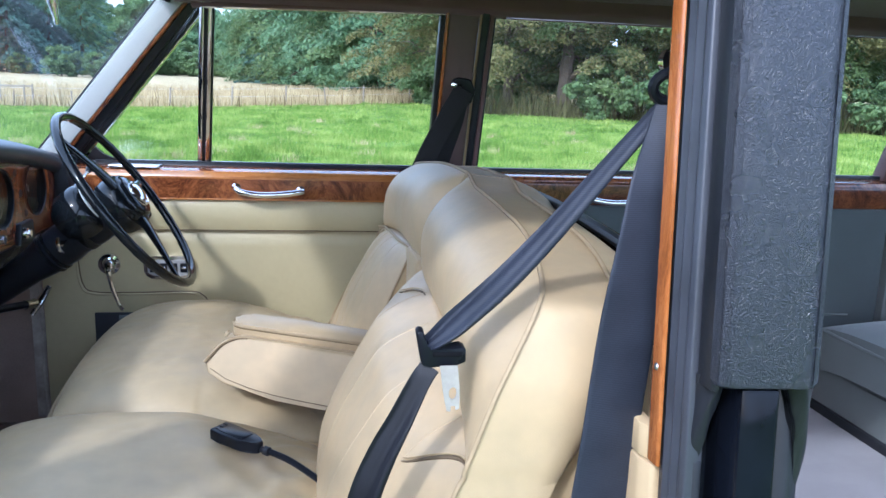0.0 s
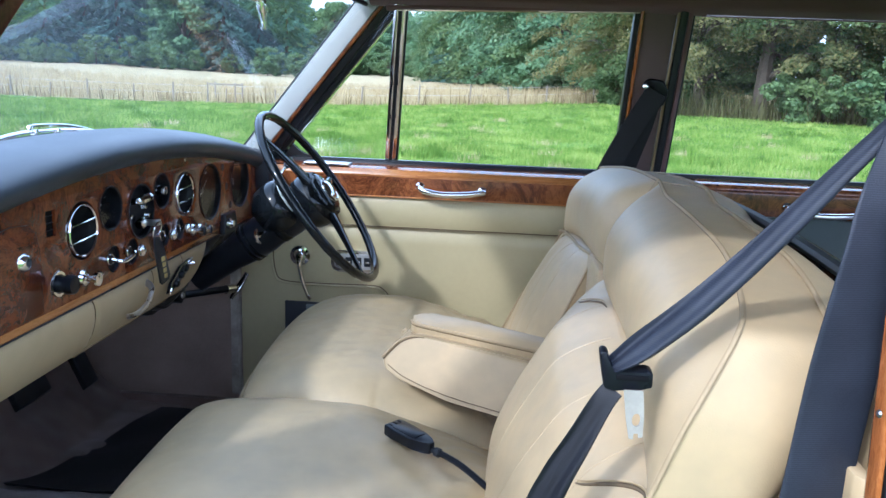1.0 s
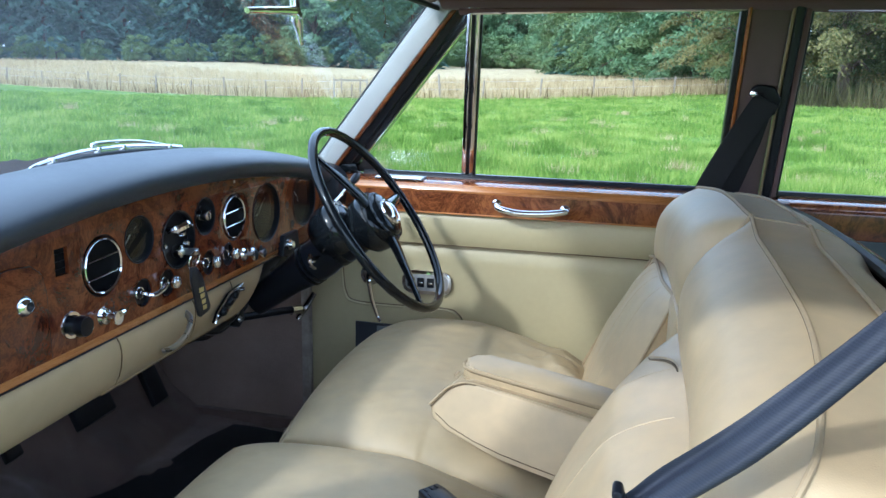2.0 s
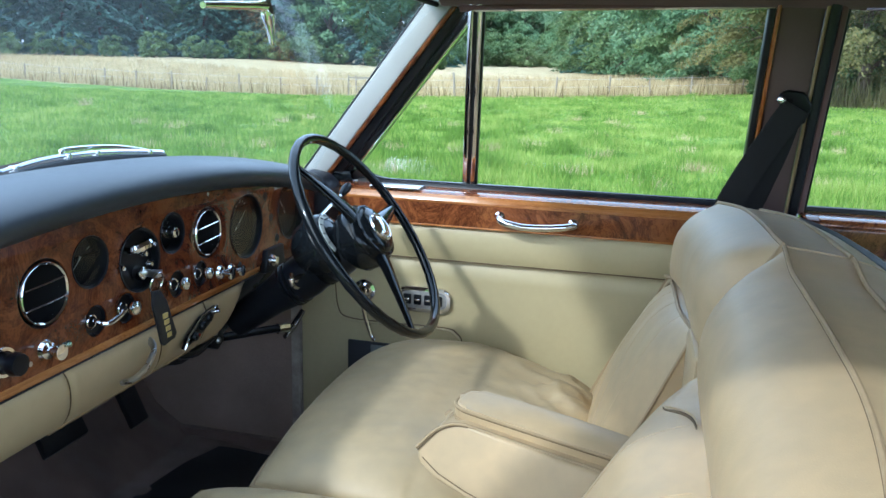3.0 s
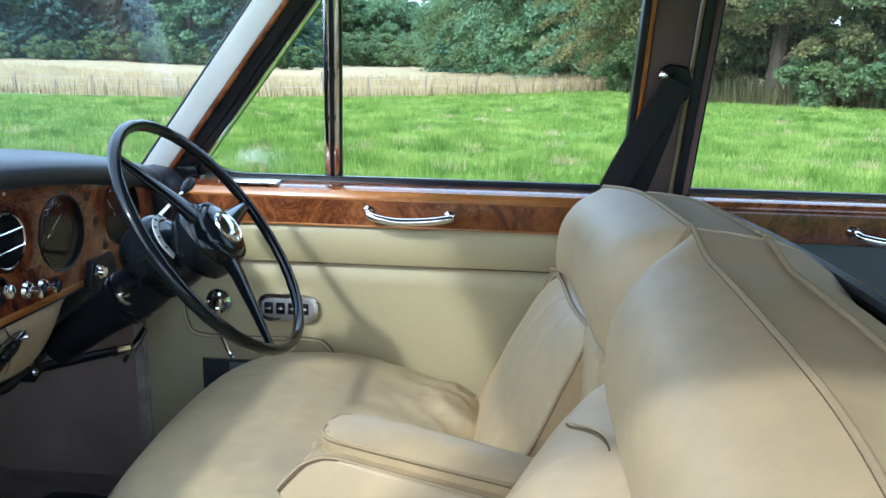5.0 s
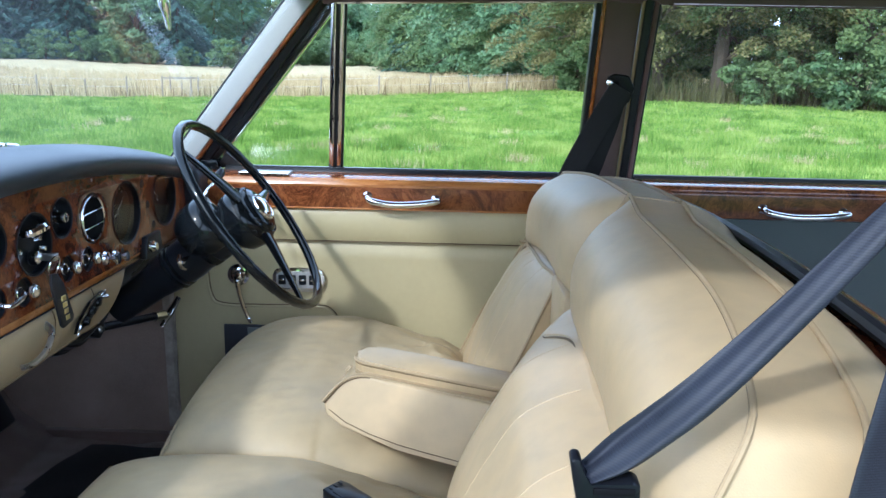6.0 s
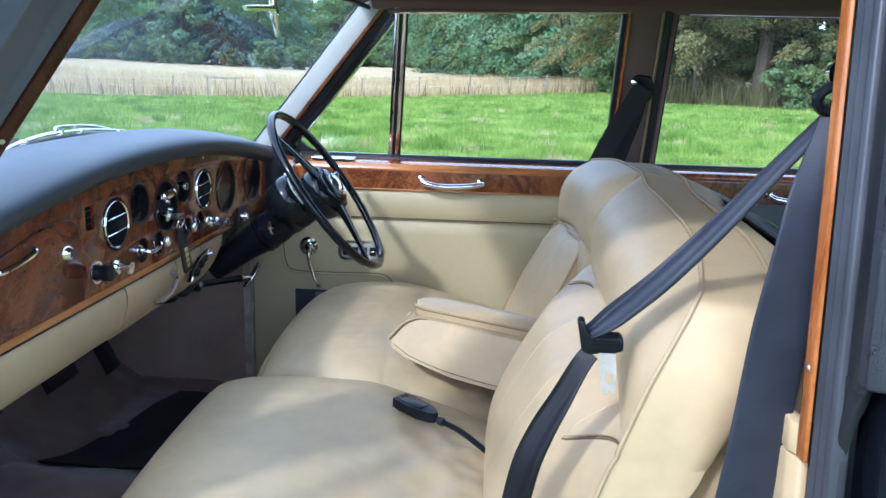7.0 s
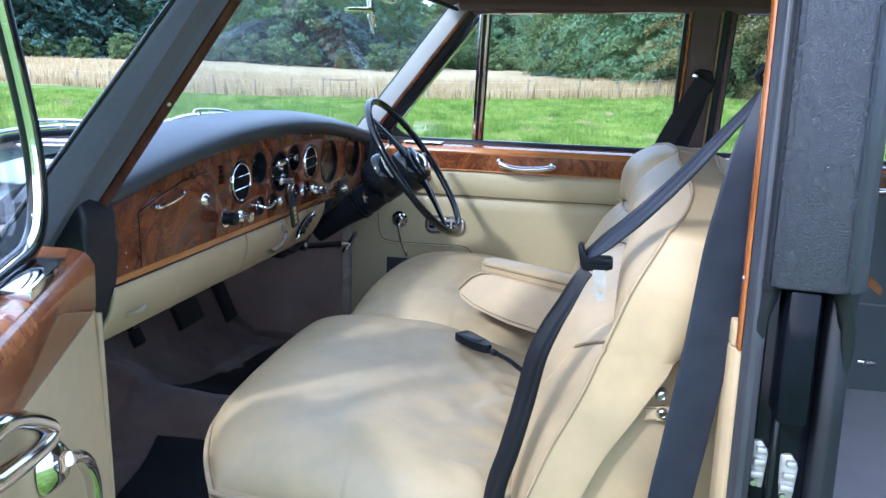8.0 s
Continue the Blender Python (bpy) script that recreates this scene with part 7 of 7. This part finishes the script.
def steering_wheel():
    w = thing("steering_wheel", WHEEL, "thin-rimmed black three-spoke steering wheel with chrome horn ring", "steering wheel")
    part("rim", tube([at_wheel(0.2045, k * 5) for k in range(72)], [0.0090 + (0.0007 if k % 2 else 0) for k in range(72)], 14, True), BLACK_GLOSS, w, "glossy black rim with finger grips")
    for deg in (-36, 84, 204):
        pts = [at_wheel(0.035, deg, 0.002), at_wheel(0.08, deg, 0.004), at_wheel(0.13, deg, 0.003), at_wheel(0.18, deg, 0.001), at_wheel(0.20, deg, 0.0)]
        part("spoke", tube(pts, [0.024, 0.018, 0.0135, 0.010, 0.009], 10, flat=0.45, up=AXIS), BLACK_GLOSS, w)
    hub = part("hub", lathe([(0.045, -0.05), (0.058, -0.035), (0.062, -0.010), (0.060, 0.002), (0.052, 0.012), (0.048, 0.013), (0.045, 0.018), (0.040, 0.022), (0.0, 0.024)], WHEEL, AXIS, 40), BLACK_GLOSS, w, "black hub")
    part("hub_ring", lathe([(0.0530, 0.0125), (0.0520, 0.0150), (0.0500, 0.0155), (0.0495, 0.0140)], WHEEL, AXIS, 40), BLACK_GLOSS, hub)
    part("horn_ring", lathe([(0.0285, 0.020), (0.0280, 0.027), (0.0255, 0.0295), (0.0235, 0.029), (0.0228, 0.025)], WHEEL, AXIS, 36), CHROME, hub, "chrome ring round the badge")
    part("badge", lathe([(0.0228, 0.027), (0.018, 0.031), (0.010, 0.034), (0.0, 0.035)], WHEEL, AXIS, 28), CHROME, hub, "domed chrome badge")


def steering_column():
    c = thing("steering_column", WHEEL - AXIS * 0.30, "black steering column shroud with chrome stalks", "steering column")
    part("shroud", lathe([(0.036, -0.03), (0.040, -0.05), (0.043, -0.08), (0.042, -0.11), (0.040, -0.13), (0.043, -0.15), (0.042, -0.19), (0.034, -0.24), (0.030, -0.34)], WHEEL, AXIS, 30), BLACK_PLASTIC, c)
    pod_at = WHEEL + RIM_UP * 0.030 - RIM_SIDE * 0.012

    def on_pod(r, deg, h):
        return at_wheel(r, deg, h) - WHEEL + pod_at
    part("pod", lathe([(0.0, -0.050), (0.030, -0.052), (0.048, -0.057), (0.055, -0.066), (0.057, -0.085), (0.054, -0.110), (0.040, -0.130), (0.0, -0.135)], pod_at, AXIS, 32), BLACK_GLOSS, c, "black domed selector pod")
    bow = [on_pod(0.047, d, -0.0555) for d in range(-120, 21, 10)] + [on_pod(0.038, d, -0.0535) for d in range(20, -121, -10)]
    part("quadrant_scale", prism(bow, AXIS * 0.002, 0.0006), MARK, c, "pale crescent of the gear quadrant")
    for d in (-95, -70, -45, -20, 5):
        part("scale_mark", tube([on_pod(0.0465, d, -0.0530), on_pod(0.041, d, -0.0512)], 0.0011, 5), BLACK_PLASTIC, c)
    part("collar", lathe([(0.040, -0.095), (0.043, -0.10), (0.043, -0.115), (0.039, -0.12)], WHEEL, AXIS, 30), BLACK_GLOSS, c)
    for h in (-0.178, -0.190):
        part("column_rib", lathe([(0.0415, h + 0.004), (0.0445, h + 0.0025), (0.0445, h - 0.0025), (0.0405, h - 0.004)], WHEEL, AXIS, 30), BLACK_GLOSS, c)
    lever = part("selector_lever", tube(curve([(-0.215, 0.43, 0.918), (-0.205, 0.475, 0.940), (-0.200, 0.525, 0.957)], 5), [0.0034] * 6 + [0.0032] * 5, 8), CHROME, c, "chrome gear selector")
    part("selector_knob", tube(curve([(-0.200, 0.523, 0.956), (-0.199, 0.545, 0.965), (-0.198, 0.568, 0.974)], 4), [0.004, 0.006, 0.0075, 0.0085, 0.0095, 0.0098, 0.009, 0.007, 0.003], 10), BLACK_PLASTIC, lever)
    stalk = part("indicator_stalk", tube(curve([(-0.195, 0.375, 0.834), (-0.190, 0.320, 0.840), (-0.186, 0.262, 0.843)], 5), [0.004] * 5 + [0.0045, 0.005, 0.0055, 0.006, 0.0065, 0.004], 8), CHROME, c, "chrome indicator stalk")
    part("stalk_boss", lathe([(0.013, 0), (0.013, 0.012), (0.008, 0.018), (0, 0.019)], (-0.20, 0.388, 0.832), (0.3, -0.95, 0.1), 18), BLACK_GLOSS, stalk)
    part("stalk_fork", tube(curve([(-0.186, 0.258, 0.856), (-0.184, 0.250, 0.846), (-0.186, 0.262, 0.834), (-0.188, 0.285, 0.824)], 4), 0.004, 8), CHROME, stalk)
    under = part("lower_cowl", prism([(-0.318, 0.352, 0.822), (-0.318, 0.64, 0.822), (-0.34, 0.64, 0.775), (-0.37, 0.48, 0.745), (-0.37, 0.34, 0.745), (-0.340, 0.335, 0.78)], (-0.08, 0, -0.005), 0.006), BLACK_PLASTIC, c, "black cowl beside the column")
    part("cowl_panel", prism([(-0.308, 0.368, 0.818), (-0.308, 0.455, 0.816), (-0.312, 0.455, 0.862), (-0.308, 0.378, 0.862)], (0.016, 0, 0.0), 0.004), BLACK_PLASTIC, under)
    part("cowl_knob", lathe([(0.012, 0), (0.011, 0.006), (0.006, 0.008), (0.008, 0.013), (0.0, 0.015)], (-0.291, 0.388, 0.842), (1, 0, 0), 20), CHROME, under)


def parking_brake():
    b = thing("parking_brake", (-0.36, 0.48, 0.63), "black parking brake rod with chrome twist handle under the dash", "lever")
    part("rod", tube([(-0.52, 0.22, 0.705), (-0.42, 0.38, 0.668), (-0.345, 0.545, 0.648)], 0.009, 10), BLACK_PLASTIC, b)
    part("ferrule", tube([(-0.352, 0.53, 0.649), (-0.340, 0.556, 0.646)], 0.0115, 12), CHROME, b)
    part("grip", tube([(-0.352, 0.566, 0.616), (-0.335, 0.578, 0.645), (-0.318, 0.592, 0.678)], [0.009, 0.0125, 0.009], 10, flat=0.7), CHROME, b)
    part("bracket", box(-0.54, -0.49, 0.17, 0.26, 0.67, 0.73, 0.01), BLACK_PLASTIC, b)


def pedal(name, x, y, z, w, h, label):
    p = thing(name, (x, y, z), label, "pedal", "pedals")
    part("pad", prism([(x, y - w, z - h), (x, y + w, z - h), (x - h * 0.9, y + w, z + h), (x - h * 0.9, y - w, z + h)], (0.014, 0, 0.012), 0.004), RUBBER, p)
    part("arm", tube([(x - h * 0.4, y, z), (x - 0.10, y, z + 0.20), (x - 0.12, y, z + 0.40)], 0.009, 8), BLACK_PLASTIC, p)


steering_wheel()
steering_column()
parking_brake()


def wiring_loom():
    w = thing("wiring_loom", (-0.40, 0.30, 0.70), "black wiring and brackets hanging under the dashboard", "wiring")
    for k, (x, z, r) in enumerate(((-0.405, 0.700, 0.013), (-0.425, 0.690, 0.010), (-0.390, 0.712, 0.008))):
        pts = curve([(x - 0.05, 0.02 + 0.03 * k, z + 0.02), (x, 0.16, z), (x + 0.01, 0.27, z - 0.012 - 0.004 * k), (x, 0.38, z - 0.006), (x - 0.03, 0.50, z + 0.012), (x - 0.06, 0.60, z + 0.02)], 6)
        part("cable", tube([p + Vector((0, 0, 0.004 * math.sin(i * 0.9 + k))) for i, p in enumerate(pts)], r, 8), BLACK_PLASTIC, w)
    bracket = part("bracket", prism([(-0.375, 0.295, 0.722), (-0.375, 0.345, 0.715), (-0.375, 0.350, 0.680), (-0.375, 0.325, 0.668), (-0.375, 0.298, 0.682)], (-0.03, 0, 0), 0.005), BLACK_PLASTIC, w)
    for y, z in ((0.315, 0.708), (0.325, 0.688)):
        part("bracket_screw", lathe([(0.0, 0.004), (0.005, 0.0035), (0.007, 0.0)], (-0.375, y, z), (1, 0, 0), 12), STEEL, bracket)
    # added sheet; its near-black colour stands in for shade below the dash
    part("shade_sheet", surface(lambda u, v: Vector((-0.385 - 0.12 * v, -0.05 + 0.42 * u, 0.700 - 0.012 * math.sin(u * 9) * v - 0.02 * v + 0.006 * math.sin(u * 23 + v * 4))), 28, 8, (0, 0, 0.008)), VOID, w, "near-black sheet for the shade under the dashboard", 60)


wiring_loom()
pedal("brake_pedal", -0.70, 0.265, 0.47, 0.06, 0.032, "wide black rubber brake pedal")
pedal("accelerator_pedal", -0.70, 0.50, 0.44, 0.028, 0.06, "narrow black accelerator pedal")
pedal("dip_switch", -0.735, 0.065, 0.46, 0.02, 0.02, "small black foot dip switch")

# ---------------------------------------------------------------- loose and small things
def ignition_keys():
    k = thing("car_keys", (-0.285, 0.02, 0.86), "ignition key with ring and black leather fob", "keys")
    part("key", prism([(-0.300, 0.001, 0.905), (-0.300, 0.007, 0.905), (-0.274, 0.010, 0.906), (-0.274, -0.002, 0.906)], (0, 0, 0.010), 0.001), STEEL, k)
    ring = [(-0.276 + 0.004 * math.sin(a * math.tau / 24), -0.003 + 0.015 * math.cos(a * math.tau / 24), 0.899 + 0.015 * math.sin(a * math.tau / 24)) for a in range(24)]
    part("ring", tube(ring, 0.0013, 6, True), CHROME, k)
    fob = part("fob", prism([(-0.279, -0.014, 0.889), (-0.279, 0.004, 0.886), (-0.277, 0.016, 0.868), (-0.275, 0.034, 0.812), (-0.275, 0.030, 0.805), (-0.275, 0.001, 0.801), (-0.275, -0.005, 0.806), (-0.277, -0.018, 0.868)], (0.004, 0, 0), 0.0012), BLACK_VINYL, k, "black leather fob with gold print")
    for i in range(4):
        z = 0.850 - 0.0105 * i
        part("print", box(-0.2732, -0.2708, 0.003 + 0.0022 * i, 0.014 + 0.0022 * i, z - 0.0075, z, 0.0002), GOLD, fob)


def near_belt():
    b = thing("seat_belt", (0.58, -0.70, 0.30), "navy seat belt with a plated tongue hanging at the passenger's seat", "seat belt", "seat belts")
    g = part("guide", tube([(0.607 + 0.016 * math.cos(a * math.tau / 20), -0.664 - 0.004 * math.sin(a * math.tau / 20), 1.170 + 0.012 * math.sin(a * math.tau / 20)) for a in range(20)], 0.005, 8, True), BLACK_PLASTIC, b, "black upper belt guide")
    part("guide_bolt", lathe([(0, 0.012), (0.010, 0.011), (0.014, 0.0)], (0.613, -0.655, 1.192), (-0.3, 1, 0), 16), CHROME, g)
    dn = [(0.605, -0.664, 1.154), (0.586, -0.684, 1.09), (0.578, -0.692, 1.01), (0.571, -0.694, 0.93), (0.562, -0.696, 0.83), (0.549, -0.696, 0.72), (0.536, -0.696, 0.60), (0.52, -0.70, 0.30)]
    pts = curve(dn, 5)
    part("upright_webbing", strap(pts, [Vector((0.98, 0.18 - 0.7 * (1 - min(1, k / 7)), 0.12)) for k in range(len(pts))], [0.010 + 0.0185 * smoothstep(0, 14, k) for k in range(len(pts))]), WEBBING, b)
    up = [(0.602, -0.660, 1.152), (0.568, -0.652, 1.108), (0.522, -0.646, 1.049), (0.479, -0.644, 1.000), (0.450, -0.638, 0.969), (0.425, -0.632, 0.944), (0.410, -0.629, 0.931)]
    pts = curve(up, 5)
    part("shoulder_webbing", strap(pts, [Vector((-0.45, 0.70 - 0.25 * k / len(pts), 0.42 + 0.15 * math.sin(3.0 * k / len(pts)))) for k in range(len(pts))], [0.0085 + 0.0050 * smoothstep(0, 18, k) - 0.0050 * smoothstep(22, 30, k) for k in range(len(pts))], 0.0014, [0.0012 + 0.0035 * smoothstep(4, 24, k) for k in range(len(pts))]), WEBBING, b)
    lap = [(0.412, -0.638, 0.914), (0.402, -0.640, 0.899), (0.385, -0.643, 0.864), (0.369, -0.645, 0.832), (0.353, -0.648, 0.79), (0.340, -0.652, 0.725), (0.324, -0.656, 0.655), (0.306, -0.660, 0.58), (0.30, -0.665, 0.44)]
    pts = curve(lap, 5)
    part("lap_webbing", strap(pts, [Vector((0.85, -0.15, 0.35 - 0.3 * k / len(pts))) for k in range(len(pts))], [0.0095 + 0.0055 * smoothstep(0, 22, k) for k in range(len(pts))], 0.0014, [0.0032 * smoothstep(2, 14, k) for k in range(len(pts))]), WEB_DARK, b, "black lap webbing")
    t = part("tongue", prism([(0.3975, -0.642, 0.946), (0.4000, -0.643, 0.9485), (0.4045, -0.643, 0.9475), (0.4070, -0.643, 0.938), (0.4100, -0.643, 0.9285), (0.4390, -0.643, 0.9335), (0.4435, -0.643, 0.9310), (0.4440, -0.643, 0.9185), (0.4360, -0.643, 0.9155), (0.4120, -0.643, 0.9135), (0.4030, -0.643, 0.9165)], (0.0, 0.013, 0.002), 0.0018), BLACK_PLASTIC, b, "black plastic tongue grip")
    part("tongue_slot", box(0.4130, 0.4400, -0.6445, -0.6425, 0.9245, 0.9290, 0.0004), VOID, t)
    hole = [(0.4312 + 0.0036 * math.cos(k * math.tau / 20), 0.8925 + 0.0058 * math.sin(k * math.tau / 20)) for k in range(20)]
    plate = bmesh.new()
    sides = []
    for y in (-0.6502, -0.6482):
        ring = [(0.4375, 0.8925), (0.4377, 0.878), (0.4342, 0.8765), (0.4338, 0.8805), (0.4300, 0.8805), (0.4296, 0.8752), (0.4262, 0.8758), (0.4225, 0.893), (0.4190, 0.918), (0.4352, 0.918), (0.4372, 0.900)]
        outer = [plate.verts.new((x, y - 0.002 * (0.918 - z) / 0.04, z)) for x, z in ring]
        inner = [plate.verts.new((x, y - 0.002 * (0.918 - z) / 0.04, z)) for x, z in hole]
        edges = [plate.edges.new((loop[k], loop[(k + 1) % len(loop)])) for loop in (outer, inner) for k in range(len(loop))]
        bmesh.ops.triangle_fill(plate, edges=edges, use_beauty=True)
        sides.append((outer, inner))
    for front, back in zip(*sides):
        for k in range(len(front)):
            q = (k + 1) % len(front)
            plate.faces.new((front[k], front[q], back[q], back[k]))
    bmesh.ops.recalc_face_normals(plate, faces=plate.faces[:])
    part("tongue_plate", plate, NICKEL, t, "plated steel tongue with a round hole")


def far_belt():
    b = thing("seat_belt", (0.64, 0.69, 0.40), "black seat belt hanging from the driver's side pillar", "seat belt", "seat belts")
    part("guide_cover", prism([(0.632, 0.638, 1.186), (0.645, 0.634, 1.196), (0.678, 0.634, 1.192), (0.692, 0.636, 1.165), (0.684, 0.648, 1.130), (0.642, 0.650, 1.150)], (0, 0.03, 0), 0.006, 3), BLACK_PLASTIC, b, "black guide cover")
    part("guide_bolt", lathe([(0, 0.006), (0.006, 0.005), (0.008, 0.0)], (0.637, 0.638, 1.176), (-0.5, -1, 0), 14), CHROME, b)
    pts = curve([(0.664, 0.638, 1.165), (0.630, 0.652, 1.10), (0.596, 0.666, 1.03), (0.566, 0.676, 0.96), (0.540, 0.685, 0.88)], 5)
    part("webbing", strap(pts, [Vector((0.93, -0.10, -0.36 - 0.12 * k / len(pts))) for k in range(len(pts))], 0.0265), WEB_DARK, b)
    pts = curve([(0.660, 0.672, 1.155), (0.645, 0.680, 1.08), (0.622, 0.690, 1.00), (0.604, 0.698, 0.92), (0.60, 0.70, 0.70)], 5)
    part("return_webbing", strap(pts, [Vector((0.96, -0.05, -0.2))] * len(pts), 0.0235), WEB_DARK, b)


def belt_buckle():
    b = thing("belt_buckle", (0.20, -0.15, 0.645), "black plastic belt buckle on its stalk lying on the seat", "buckle")
    e = Vector((0.776, -0.631, -0.05)).normalized()
    a = Vector((0.156, -0.157, 0.640))
    n = Vector((0.631, 0.776, 0)).normalized()
    up = Vector((0, 0, 1))

    def q(l, s, h):
        return a + e * l + n * s + up * h
    half = [(0.004, 0.0165), (0.020, 0.0175), (0.058, 0.0180), (0.066, 0.0155), (0.082, 0.0080), (0.092, 0.0060)]
    outline = [(l, w) for l, w in half] + [(l, -w) for l, w in half[::-1]]
    case = part("case", prism([q(l, w, -0.007) for l, w in outline], up * 0.017, 0.0022, 3), BLACK_PLASTIC, b, "tapered black buckle case", 50)
    part("case_lid", prism([q(l, w * 0.72, 0.0095) for l, w in outline[1:4] + outline[8:11]], up * 0.0018, 0.0007), BLACK_PLASTIC, case, "raised panel with a fine ridge")
    for w in (-0.009, 0.0, 0.009):
        part("case_ridge", prism([q(0.007, w - 0.0014, 0.0095), q(0.015, w - 0.0014, 0.0095), q(0.015, w + 0.0014, 0.0095), q(0.007, w + 0.0014, 0.0095)], up * 0.0014, 0.0004), BLACK_PLASTIC, case)
    part("press_button", prism([q(0.0025, -0.013, -0.004), q(0.0025, -0.013, 0.007), q(0.0025, 0.013, 0.007), q(0.0025, 0.013, -0.004)], e * 0.004, 0.001), RUBBER, case)
    part("tongue_slot", prism([q(0.0018, -0.011, -0.001), q(0.0018, -0.011, 0.003), q(0.0018, 0.011, 0.003), q(0.0018, 0.011, -0.001)], e * 0.003, 0.0003), VOID, case)
    pts = curve([q(0.084, 0, -0.001), q(0.12, 0.004, -0.002), q(0.155, 0.003, -0.004), q(0.215, -0.004, -0.012)], 5)
    part("stalk", tube(pts, 0.0048, 8), BLACK_PLASTIC, b)
    part("stalk_joint", tube([q(0.098, 0.001, -0.001), q(0.106, 0.002, -0.0015)], 0.0070, 10), RUBBER, b)


def floor_mat(name, pts, label):
    ob = thing(name, (sum(p[0] for p in pts) / 4, sum(p[1] for p in pts) / 4, 0.27), label, "floor mat", "floor mats")
    c = [Vector((*p, 0.0)) for p in pts]

    def lay(u, v):
        p = c[0].lerp(c[1], u).lerp(c[3].lerp(c[2], u), v)
        p.z = 0.268 + 0.008 * noise.noise(Vector((p.x * 8, p.y * 8, 3.0))) + 0.10 * math.exp(-(p.y / 0.14) ** 2)
        return p
    part("mat", surface(lay, 20, 20, (0, 0, -0.006)), MAT_BLACK, ob)


def mirror_stem():
    m = thing("rear_view_mirror", (-0.085, -0.02, 1.36), "chrome rear-view mirror stem under the roof", "mirror")
    part("stem", tube(curve([(-0.095, -0.012, 1.385), (-0.092, -0.012, 1.34), (-0.090, -0.010, 1.29), (-0.088, -0.003, 1.262), (-0.086, 0.0, 1.238)], 4), [0.007] * 9 + [0.0085, 0.009, 0.008, 0.0065, 0.0055, 0.0045, 0.004, 0.003], 10), CHROME, m)
    part("clamp", tube([(-0.092, -0.155, 1.275), (-0.091, -0.10, 1.279), (-0.090, -0.05, 1.283), (-0.090, -0.008, 1.285)], [0.004, 0.0055, 0.0055, 0.0075], 10), CHROME, m)
    part("housing", box(-0.085, -0.065, -0.12, 0.11, 1.308, 1.362, 0.008, 3), CHROME, m)
    part("mirror_glass", box(-0.066, -0.0635, -0.112, 0.102, 1.314, 1.356, 0.0008), CHROME, m)


ignition_keys()
near_belt()
far_belt()
belt_buckle()
floor_mat("floor_mat", [(-0.715, 0.17), (-0.36, 0.17), (-0.36, 0.66), (-0.585, 0.66)], "black rubber-backed mat in the driver's footwell")
floor_mat("floor_mat", [(-0.52, -0.42), (-0.16, -0.42), (-0.16, -0.13), (-0.565, -0.13)], "crumpled black mat in the passenger's footwell")
mirror_stem()
